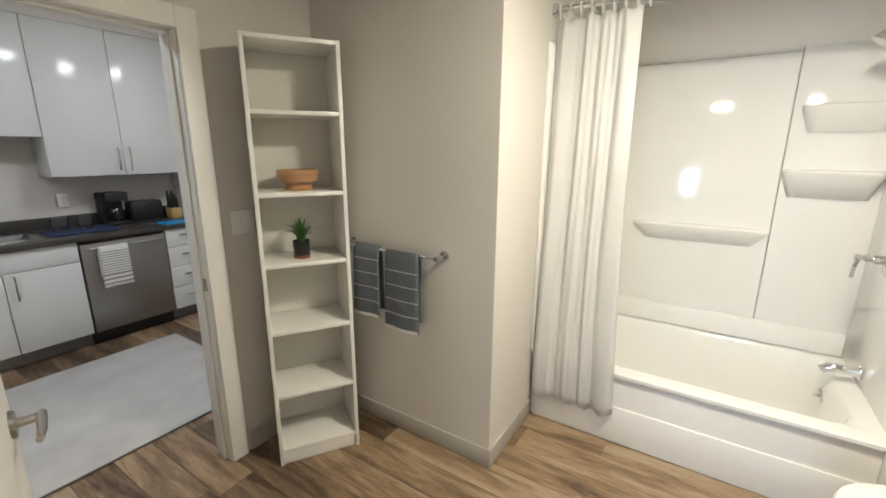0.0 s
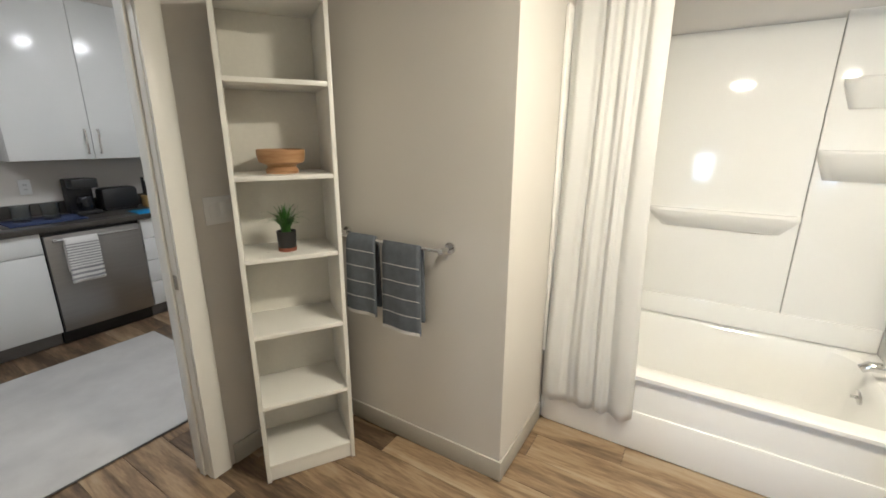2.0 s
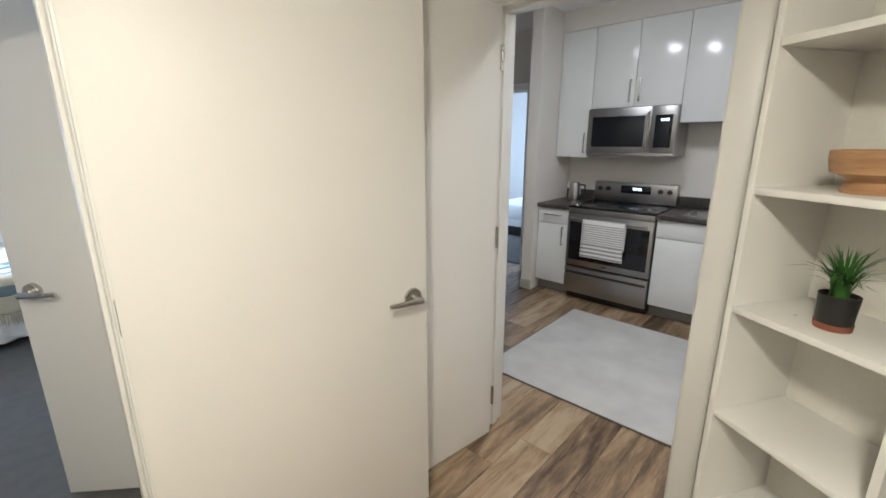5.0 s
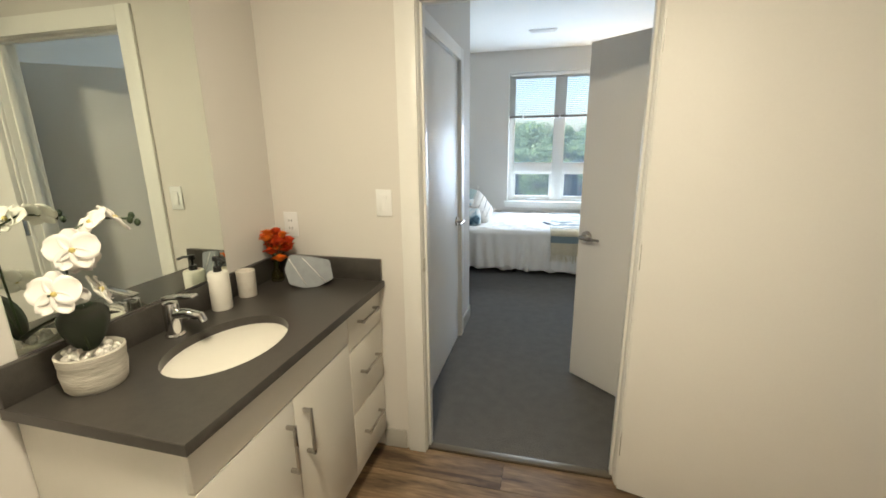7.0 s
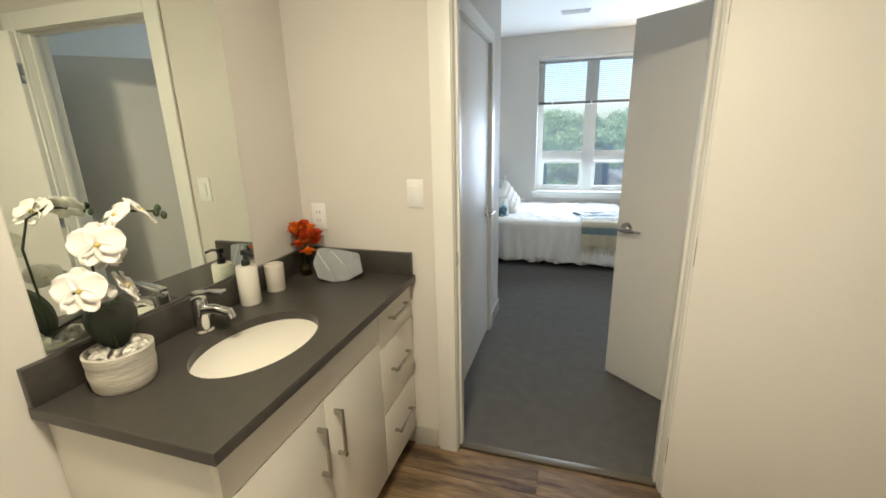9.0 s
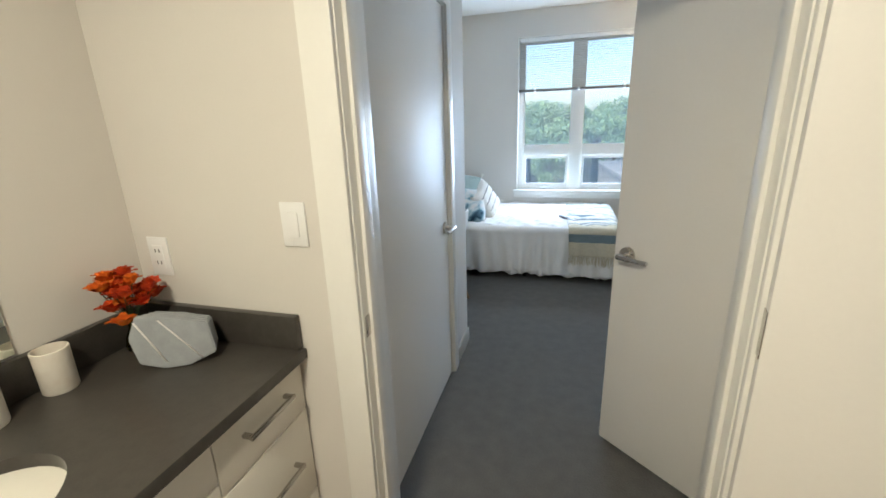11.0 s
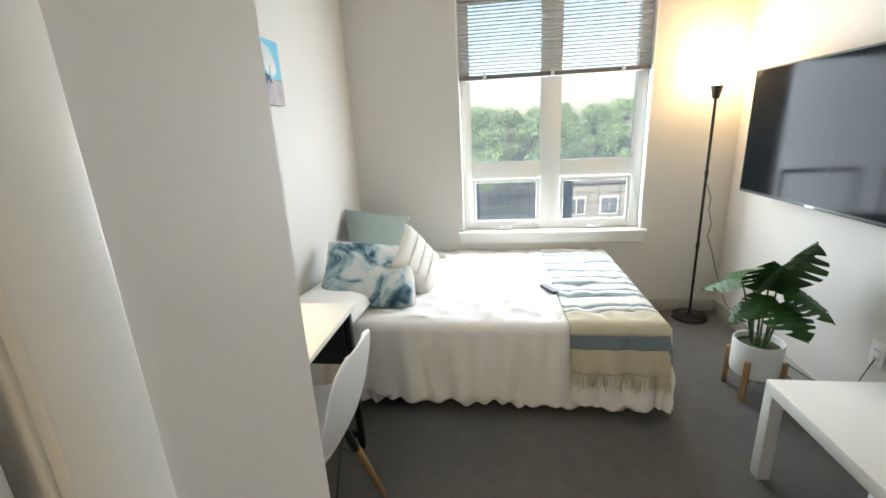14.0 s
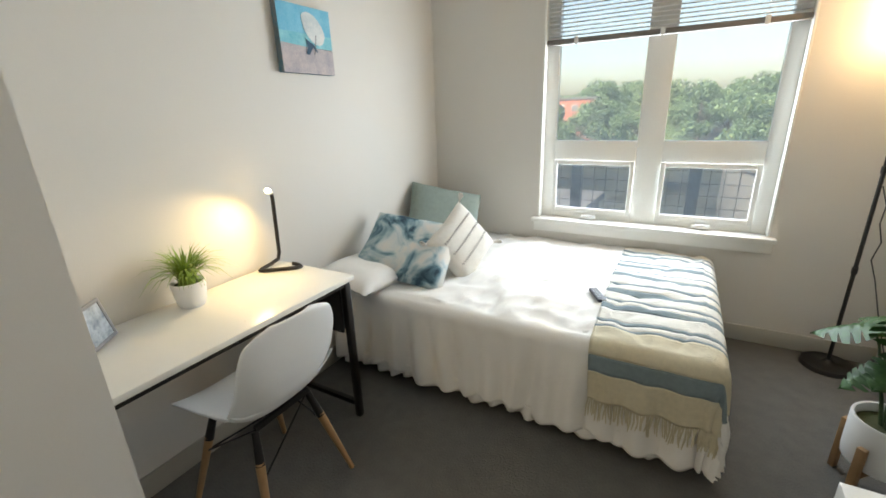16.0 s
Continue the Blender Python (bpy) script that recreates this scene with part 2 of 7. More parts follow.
def lathe(bm, profile, seg=28, center=(0, 0, 0), sx=1.0, sy=1.0, closed=False):
    """A profile of (radius, height) turned about z."""
    c = Vector(center)
    rings = []
    for r, z in profile:
        rings.append([bm.verts.new(c + Vector((max(r, 1e-4) * sx * math.cos(k * math.tau / seg), max(r, 1e-4) * sy * math.sin(k * math.tau / seg), z))) for k in range(seg)])
    pairs = list(zip(rings, rings[1:])) + ([(rings[-1], rings[0])] if closed else [])
    for q, s in pairs:
        for k in range(seg):
            bm.faces.new((q[k], q[(k + 1) % seg], s[(k + 1) % seg], s[k]))


def sheet(bm, nu, nv, fn):
    """A surface of nu x nv patches; fn(u, v) gives the place."""
    g = [[bm.verts.new(fn(i / nu, j / nv)) for j in range(nv + 1)] for i in range(nu + 1)]
    for i in range(nu):
        for j in range(nv):
            bm.faces.new((g[i][j], g[i + 1][j], g[i + 1][j + 1], g[i][j + 1]))
    return g


def mesh(name, bm, material, soft=True, angle=40):
    bmesh.ops.recalc_face_normals(bm, faces=bm.faces)
    me = bpy.data.meshes.new(name)
    bm.to_mesh(me)
    bm.free()
    me.materials.append(material)
    if soft:
        smooth(me, angle)
    return me


def part(name, bm, material, parent, label="", angle=40):
    ob = new(name, mesh(name, bm, material, True, angle))
    ob.parent = parent
    return tagged(ob, label)


def thing(name, label, category, m=None, group="", kind=""):
    ob = new(name)
    ob.empty_display_size = 0.05
    if m is not None:
        ob.matrix_world = m
    return tagged(ob, label, category, group, kind)


def boxes(name, specs, material, parent, label="", bevel=0.003):
    bm = bmesh.new()
    for s in specs:
        box(bm, *s, bevel=bevel)
    return part(name, bm, material, parent, label)


def solid(name, bm, material, label, category, kind="structure", angle=40):
    return tagged(new(name, mesh(name, bm, material, True, angle)), label, category, "", kind)


def thicken(ob, t, offset=0.0):
    md = ob.modifiers.new("thickness", "SOLIDIFY")
    md.thickness, md.offset = t, offset
    return ob


def walls(name, specs, label, material=None):
    bm = bmesh.new()
    for s in specs:
        box(bm, *s)
    return solid(name, bm, material or WALL, label, "wall")


# ---- structure ----
H = 2.68          # ceiling of the bedroom
HB = 2.44
HK = 2.68
CT = 2.50         # ceiling of the bathroom and the kitchen
DH = 2.05         # door openings
walls("wall_bath_south", [(-0.79, 0.745, 0.325, 0.435, 0, H), (1.65, 2.54, 0.325, 0.435, 0, H), (0.745, 1.65, 0.325, 0.435, DH, H)], "warm greige painted wall with a double-door opening")
walls("wall_bath_west", [(-0.79, -0.665, 0.435, 0.575, 0, H), (-0.79, -0.665, 1.48, 3.70, 0, H), (-0.79, -0.665, 0.575, 1.48, DH, H)], "greige painted wall with the kitchen doorway")
walls("wall_bath_towel", [(-0.665, 0.454, 2.155, 3.70, 0, HB)], "greige painted wall that juts out beside the tub")
walls("wall_bath_north", [(0.454, 2.54, 3.60, 3.70, 0, HB)], "greige painted wall above the tub surround")
walls("wall_bath_plumbing", [(1.985, 2.43, 2.66, 3.60, 0, HB)], "greige painted wall behind the paper holder")
walls("wall_bath_east", [(2.43, 2.54, 1.82, 3.60, 0, HB), (2.36, 2.54, 0.435, 1.82, 0, HB)], "cream painted wall behind the vanity")
walls("wall_bedroom_closet", [(1.74, 2.53, 0.10, 0.325, 0, H), (1.74, 2.53, -1.27, -0.88, 0, H), (1.74, 1.85, -0.88, 0.10, DH, H), (2.45, 2.53, -0.88, 0.10, 0, H)], "white-grey painted wall with a closet door")
walls("wall_bedroom_east", [(2.53, 2.65, -4.10, 0.325, 0, H)], "pale painted bedroom wall behind the desk")
walls("wall_bedroom_entry", [(-0.27, 0.20, 0.13, 0.325, 0, H)], "pale painted wall end beside the bedroom door")
walls("wall_bedroom_west", [(-0.39, -0.27, -4.10, 0.325, 0, H)], "pale painted bedroom wall behind the television")
WX0, WX1, WZ0, WZ1, WY = 0.325, 1.695, 0.675, 2.405, -3.93
walls("wall_bedroom_window", [(-0.27, WX0, -4.10, WY, 0, H), (WX1, 2.53, -4.10, WY, 0, H), (WX0, WX1, -4.10, WY, 0, WZ0), (WX0, WX1, -4.10, WY, WZ1, H)], "pale painted wall around a large window")
walls("wall_kitchen_west", [(-3.54, -3.42, -0.95, 2.75, 0, H), (-3.54, -3.42, -1.90, -0.95, DH, H), (-3.54, -3.42, -2.50, -1.90, 0, H)], "grey-white painted kitchen wall")
walls("wall_kitchen_north", [(-3.42, -0.79, 2.62, 2.75, 0, H)], "grey-white painted kitchen wall")
walls("wall_kitchen_south", [(-3.42, -0.79, -2.50, -2.38, 0, H)], "grey-white painted wall")
walls("wall_kitchen_east", [(-0.79, -0.67, -2.50, 0.325, 0, H)], "grey-white painted wall")
walls("wall_kitchen_pier", [(-3.42, -2.72, -0.50, -0.385, 0, HK), (-3.42, -3.10, -0.385, 2.62, CT, HK)], "white painted wall end beside the kitchen cabinets")
walls("wall_far_room", [(-6.90, -6.80, -4.2, 0.5, 0, H), (-6.8, -3.54, 0.4, 0.5, 0, H), (-6.8, -5.4, -4.2, -4.1, 0, H), (-4.0, -3.54, -4.2, -4.1, 0, H), (-5.4, -4.0, -4.2, -4.1, 0, 0.7), (-5.4, -4.0, -4.2, -4.1, 2.3, H), (-3.54, -3.42, -4.2, -2.5, 0, H)], "white painted wall of the room beyond the kitchen")
for nm, s, lab in (("ceiling_bath", (-0.79, 2.54, 0.435, 3.70, HB, HB + 0.1), "white painted bathroom ceiling"),
                   ("ceiling_bedroom", (-0.39, 2.65, -4.10, 0.325, H, H + 0.1), "white painted bedroom ceiling"),
                   ("ceiling_kitchen", (-3.54, -0.79, -2.50, 2.75, HK, HK + 0.1), "white painted kitchen ceiling"),
                   ("ceiling_far_room", (-6.9, -3.54, -4.2, 0.5, H, H + 0.1), "white painted ceiling")):
    bm = bmesh.new()
    box(bm, *s)
    solid(nm, bm, CEIL, lab, "ceiling")
for nm, s, lab in (("floor_bedroom", (-0.39, 2.65, -4.10, 0.395, -0.1, 0.0), "dark grey low-pile carpet"), ("floor_far_room", (-6.9, -3.48, -4.2, 0.5, -0.1, 0.0), "dark grey carpet beyond the kitchen")):
    bm = bmesh.new()
    box(bm, *s)
    solid(nm, bm, CARPET, lab, "floor")
bm = bmesh.new()
box(bm, -3.48, 2.54, -2.5, 3.70, -0.1, -0.004)
floor_wood = solid("floor", bm, mat("plank_joint", (0.05, 0.035, 0.022), 0.8), "wood-look plank floor in brown and grey tones", "floor")
floor_wood.location.z = -0.004
# threshold strip between planks and carpet
bm = bmesh.new()
box(bm, 0.745, 1.65, 0.375, 0.415, -0.002, 0.008, 0.003)
solid("trim_threshold", bm, mat("threshold_metal", (0.20, 0.17, 0.13), 0.4, 0.6), "brown transition strip under the door", "trim")


def baseboard(name, x0, x1, y0, y1):
    bm = bmesh.new()
    box(bm, x0, x1, y0, y1, 0, 0.102, 0.003)
    return solid(name, bm, BASE, "grey-beige vinyl baseboard", "baseboard")


B = 0.011
for i, s in enumerate([(-0.665, 0.454 + B, 2.155 - B, 2.155), (0.454, 0.454 + B, 2.155, 2.68), (-0.665, -0.665 + B, 1.575, 2.155 - B), (1.735, 1.85, 0.435, 0.435 + B),
                       (2.0, 2.43, 2.66 - B, 2.66), (2.43 - B, 2.43, 1.82, 2.66 - B), (2.36 - B, 2.36, 1.56, 1.82), (-0.665, 0.64, 0.435, 0.435 + B),
                       (1.74 - B, 1.74, -1.27 - B, -0.97), (1.74 - B, 2.53, -1.27 - B, -1.27), (2.53 - B, 2.53, -3.93, -1.27 - B), (-0.27, 2.53 - B, -3.93, -3.93 + B), (-0.27, -0.27 + B, -3.93 + B, 0.13),
                       (-2.72, -2.72 + B, -0.50, -0.385), (-3.42, -2.72 + B, -0.50 - B, -0.50), (-0.79 - B, -0.79, 1.57, 2.62), (0.20, 0.66, 0.325 - B, 0.325)]):
    baseboard("baseboard_%d" % (i + 1), *s)


def casing(name, axis, a0, a1, face, out, top, w=0.085, d=0.016, label="white painted door casing"):
    """Flat casing round an opening a0..a1 on the wall face, standing out by d in the direction out."""
    bm = bmesh.new()
    f0, f1 = sorted((face, face + out * d))
    for s in ((a0 - w, a0, 0, top + w), (a1, a1 + w, 0, top + w), (a0, a1, top, top + w)):
        if axis == "x":
            box(bm, s[0], s[1], f0, f1, s[2], s[3], 0.003)
        else:
            box(bm, f0, f1, s[0], s[1], s[2], s[3], 0.003)
    return solid(name, bm, TRIM, label, "trim")


def jamb(name, axis, a0, a1, f0, f1, top, stop=True):
    bm = bmesh.new()
    t = 0.018
    mid = (f0 + f1) / 2
    for s in ((a0, a0 + t, 0, top), (a1 - t, a1, 0, top), (a0 + t, a1 - t, top - t, top)):
        for lo, hi, grow in ((f0, f1, 0.0), (mid - 0.02, mid + 0.02, 0.011)):
            q0, q1, z0, z1 = s
            if grow:
                if q0 == a0 and q1 == a0 + t:
                    q0, q1 = q1, q1 + grow
                elif q1 == a1 and q0 == a1 - t:
                    q0, q1 = q0 - grow, q0
                else:
                    z0, z1 = z0 - grow, z0
            if axis == "x":
                box(bm, q0, q1, lo, hi, z0, z1, 0.002)
            else:
                box(bm, lo, hi, q0, q1, z0, z1, 0.002)
    return solid(name, bm, TRIM, "white painted door jamb with stop", "trim")


casing("trim_bedroom_door_bath_side", "x", 0.76, 1.635, 0.435, 1, DH - 0.015)
casing("trim_bedroom_door_bedroom_side", "x", 0.76, 1.635, 0.325, -1, DH - 0.015)
jamb("trim_bedroom_jamb", "x", 0.745, 1.65, 0.325, 0.435, DH)
casing("trim_kitchen_door_bath_side", "y", 0.59, 1.465, -0.665, 1, DH - 0.015)
casing("trim_kitchen_door_kitchen_side", "y", 0.59, 1.465, -0.79, -1, DH - 0.015)
jamb("trim_kitchen_jamb", "y", 0.575, 1.48, -0.79, -0.665, DH)
casing("trim_closet_door", "y", -0.865, 0.085, 1.74, -1, DH - 0.015, w=0.08)
jamb("trim_closet_jamb", "y", -0.88, 0.10, 1.74, 1.85, DH)
casing("trim_far_door", "y", -1.90, -0.95, -3.42, 1, DH)


def lever(parent, x, z, y, side, toward, name="handle"):
    """A round rose with a straight lever, on the face at y, standing out along side (+1 or -1), the lever pointing along toward in x."""
    bm = bmesh.new()
    cyl(bm, (x, y, z), (x, y + side * 0.010, z), 0.034, 0.032, 24)
    cyl(bm, (x, y + side * 0.010, z), (x, y + side * 0.048, z), 0.012, 0.011, 14)
    tube(bm, [(x - toward * 0.012, y + side * 0.052, z), (x + toward * 0.03, y + side * 0.054, z), (x + toward * 0.075, y + side * 0.054, z), (x + toward * 0.115, y + side * 0.050, z)], [0.012, 0.011, 0.009, 0.008], 12)
    return part(name, bm, NICKEL, parent, "satin nickel lever handle on a round rose")


def door(name, hinge, ang, width, label, flip=1, handles=(1, -1), height=2.03):
    """A flush slab; local x runs from the hinge to the free edge."""
    d = tagged(thing(name, label, "door", pose(hinge[0], hinge[1], 0.0, 0, 0, ang)), kind="structure")
    boxes("slab", [(0.0, width, -0.022, 0.022, 0.012, height)], DOORP, d, bevel=0.002)
    for s in handles:
        lever(d, width - 0.060, 0.940, s * 0.022, s, -1, "door_handle")
    for z in (0.23, 1.06, 1.83):
        bm = bmesh.new()
        cyl(bm, (-0.004, flip * 0.026, z - 0.05), (-0.004, flip * 0.026, z + 0.05), 0.007, 0.007, 10)
        box(bm, -0.002, 0.0, -0.020, 0.020, z - 0.05, z + 0.05)
        part("hinge", bm, NICKEL, d, "satin nickel hinge")
    boxes("latch_plate", [(width - 0.001, width + 0.0015, -0.013, 0.013, 0.910, 0.970)], NICKEL, d, bevel=0.0005)
    return d


def heading(a, b):
    return math.degrees(math.atan2(b[1] - a[1], b[0] - a[0]))


door("door_bath", (0.752, 0.460), heading((0.757, 0.459), (-0.123, 0.670)), 0.905, "cream painted flush door swung open into the bathroom", 1)
door("door_kitchen", (-0.640, 0.612), heading((-0.640, 0.612), (0.19, 0.508)), 0.84, "cream painted flush door folded back behind another door", 1, handles=(-1,))
door("door_bedroom", (0.228, 0.115), heading((0.228, 0.115), (0.902, -0.489)), 0.905, "grey-white painted flush door open into the bedroom", -1, height=2.015)
door("door_closet", (1.768, 0.080), -90, 0.925, "white painted flush closet door, closed", -1, handles=(-1,))


def plate_on(name, m, label, category, n=1, w=0.072, outlet=False):
    """A wall plate in local xz, facing -y."""
    p = thing(name, label, category, m)
    boxes("plate", [(-w / 2, w / 2, -0.006, 0, -0.058, 0.058)], WHITEP, p, bevel=0.002)
    for k in range(n):
        cx = (k - (n - 1) / 2) * 0.046
        if outlet:
            boxes("socket_insert", [(cx - 0.017, cx + 0.017, -0.009, -0.006, -0.034, 0.034)], WHITEP, p, bevel=0.001)
            for a in (-0.007, 0.007):
                for z in (-0.018, 0.018):
                    boxes("slot", [(cx + a - 0.0015, cx + a + 0.0015, -0.0096, -0.009, z - 0.005, z + 0.005)], BLACK, p, bevel=0)
        else:
            boxes("rocker", [(cx - 0.016, cx + 0.016, -0.011, -0.006, -0.033, 0.033)], WHITEP, p, bevel=0.002)
    return p


plate_on("light_switch", pose(1.80, 0.436, 1.24, 0, 0, 180), "white rocker light switch on the cream wall", "light switch")
plate_on("outlet", pose(2.27, 0.436, 1.13, 0, 0, 180), "white wall outlet above the backsplash", "outlet", outlet=True)
plate_on("light_switch", pose(-0.664, 1.66, 1.22, 0, 0, 90), "white double light switch beside the bookshelf", "light switch", 2, 0.118)
for y in (-2.42, -2.54):
    plate_on("outlet", pose(-0.269, y, 0.42, 0, 0, 90), "white wall outlet behind the plant", "outlet", outlet=True)
# strike plates
for nm, s in (("trim_strike_bedroom", (1.630, 1.6325, 0.395, 0.425, 0.93, 0.99)), ("trim_strike_kitchen", (-0.700, -0.672, 1.4595, 1.4615, 0.92, 0.98))):
    bm = bmesh.new()
    box(bm, *s)
    solid(nm, bm, NICKEL, "satin nickel strike plate on the jamb", "trim")

# ---- window ----
win = tagged(thing("window_1", "large white framed window with two awning panes below", "window"), kind="structure")
FY0, FY1 = -4.06, -3.995
zs = (WZ0, 0.745, 1.065, 1.215, 2.335, WZ1)
xm = (WX0 + WX1) / 2
boxes("window_frame", [(WX0, WX0 + 0.085, FY0, FY1, WZ0, WZ1), (WX1 - 0.085, WX1, FY0, FY1, WZ0, WZ1), (xm - 0.075, xm + 0.075, FY0, FY1, WZ0, WZ1),
                       (WX0 + 0.085, xm - 0.075, FY0, FY1, zs[0], zs[1]), (xm + 0.075, WX1 - 0.085, FY0, FY1, zs[0], zs[1]), (WX0 + 0.085, xm - 0.075, FY0, FY1, zs[2], zs[3]), (xm + 0.075, WX1 - 0.085, FY0, FY1, zs[2], zs[3]),
                       (WX0 + 0.085, xm - 0.075, FY0, FY1, zs[4], zs[5]), (xm + 0.075, WX1 - 0.085, FY0, FY1, zs[4], zs[5])], TRIM, win, "white painted window frame", 0.004)
for x0, x1 in ((WX0 + 0.085, xm - 0.075), (xm + 0.075, WX1 - 0.085)):
    for z0, z1 in ((zs[1], zs[2]), (zs[3], zs[4])):
        g = boxes("pane", [(x0, x1, -4.032, -4.026, z0, z1)], GLASS, win, bevel=0)
        g.visible_shadow = False
    boxes("sash", [(x0, x0 + 0.028, FY1, FY1 + 0.012, zs[1] - 0.02, zs[2] + 0.02), (x1 - 0.028, x1, FY1, FY1 + 0.012, zs[1] - 0.02, zs[2] + 0.02), (x0 + 0.028, x1 - 0.028, FY1, FY1 + 0.012, zs[2] - 0.01, zs[2] + 0.02), (x0 + 0.028, x1 - 0.028, FY1, FY1 + 0.012, zs[1] - 0.02, zs[1] + 0.01)], TRIM, win, bevel=0.003)
    bm = bmesh.new()
    cx = (x0 + x1) / 2
    box(bm, cx - 0.05, cx + 0.05, FY1 + 0.012, FY1 + 0.045, 0.688, 0.706, 0.006)
    tube(bm, [(cx + 0.03, FY1 + 0.04, 0.705), (cx, FY1 + 0.05, 0.712), (cx - 0.05, FY1 + 0.045, 0.708)], 0.007)
    part("crank", bm, WHITEP, win, "white folding crank handle")
boxes("window_sill", [(WX0 - 0.03, WX1 + 0.03, FY1, -3.875, 0.655, 0.680), (WX0 - 0.02, WX1 + 0.02, -3.93, -3.905, 0.585, 0.655)], TRIM, win, "white sill with apron", 0.003)
boxes("reveal", [(WX0, WX0 + 0.012, FY1, -3.926, 0.68, WZ1), (WX1 - 0.012, WX1, FY1, -3.926, 0.68, WZ1), (WX0 + 0.012, WX1 - 0.012, FY1, -3.926, WZ1 - 0.012, WZ1)], TRIM, win, bevel=0.002)
blind = thing("window_blind", "white slatted blind pulled part way down, grey bottom rail", "blind", pose(0, 0, 0))
slat_me = None
BZ = 1.83
for k in range(22):
    z = BZ + 0.035 + k * 0.024
    if z > WZ1 - 0.05:
        break
    if slat_me is None:
        bm = bmesh.new()
        box(bm, WX0 + 0.02, WX1 - 0.02, -0.012, 0.012, -0.0012, 0.0012)
        bmesh.ops.rotate(bm, verts=bm.verts, cent=(0, 0, 0), matrix=Euler((radians(4), 0, 0)).to_matrix())
        slat_me = mesh("slat", bm, CURTAIN)
    o = new("slat", slat_me)
    o.location, o.parent = (0, -3.965, z), blind
boxes("bottom_rail", [(WX0 + 0.015, WX1 - 0.015, -3.983, -3.945, BZ - 0.016, BZ + 0.016)], mat("blind_rail", (0.18, 0.16, 0.145), 0.5), blind, "grey-brown bottom rail", 0.004)
boxes("head_rail", [(WX0 + 0.015, WX1 - 0.015, -3.985, -3.942, WZ1 - 0.055, WZ1 - 0.014)], WHITEP, blind, bevel=0.003)
for x in (WX0 + 0.2, xm, WX1 - 0.2):
    boxes("rail_clip", [(x - 0.012, x + 0.012, -3.944, -3.938, BZ - 0.022, BZ + 0.024)], WHITEP, blind, bevel=0.002)
    boxes("ladder_cord", [(x - 0.001, x + 0.001, -3.951, -3.949, BZ, WZ1 - 0.05)], WHITEP, blind, bevel=0)

# ---- bathroom ----


def bookshelf():
    s = thing("bookshelf", "tall narrow white laminate bookshelf with seven compartments", "bookshelf", pose(-0.421, 1.578, 0, 0, 0, heading((-0.421, 1.578), (-0.207, 1.915))))
    w, d, h = 0.40, 0.28, 2.02
    boxes("side", [(0, 0.018, 0, d, 0, h)], LAMIN, s, bevel=0.0015)
    boxes("side", [(w - 0.018, w, 0, d, 0, h)], LAMIN, s, bevel=0.0015)
    boxes("top", [(0.018, w - 0.018, 0.002, d, h - 0.018, h - 0.0005)], LAMIN, s, bevel=0.001)
    boxes("back", [(0.010, w - 0.010, d, d + 0.004, 0.03, h - 0.004)], mat("shelf_back", (0.70, 0.68, 0.62), 0.5), s, bevel=0)
    boxes("plinth", [(0.018, w - 0.018, 0.012, 0.028, 0.0, 0.068)], LAMIN, s, bevel=0.001)
    for z in SHELVES:
        boxes("shelf_board", [(0.018, w - 0.018, 0.004, d, z - 0.018, z)], LAMIN, s, bevel=0.001)
    return s


SHELVES = (0.086, 0.388, 0.722, 1.050, 1.375, 1.726)
shelf = bookshelf()
SM = shelf.matrix_world.copy()


def wooden_bowl():
    p = SM @ Vector((0.20, 0.13, SHELVES[4]))
    b = thing("wooden_bowl", "turned light wooden bowl on a shelf", "bowl", Matrix.Translation(p))
    bm = bmesh.new()
    lathe(bm, [(0.0, 0.0), (0.062, 0.0), (0.065, 0.012), (0.055, 0.026), (0.06, 0.034), (0.088, 0.045), (0.094, 0.075), (0.094, 0.094), (0.089, 0.096), (0.086, 0.09), (0.08, 0.06), (0.04, 0.05), (0.0, 0.049)], 36)
    part("bowl", bm, BOWLW, b)


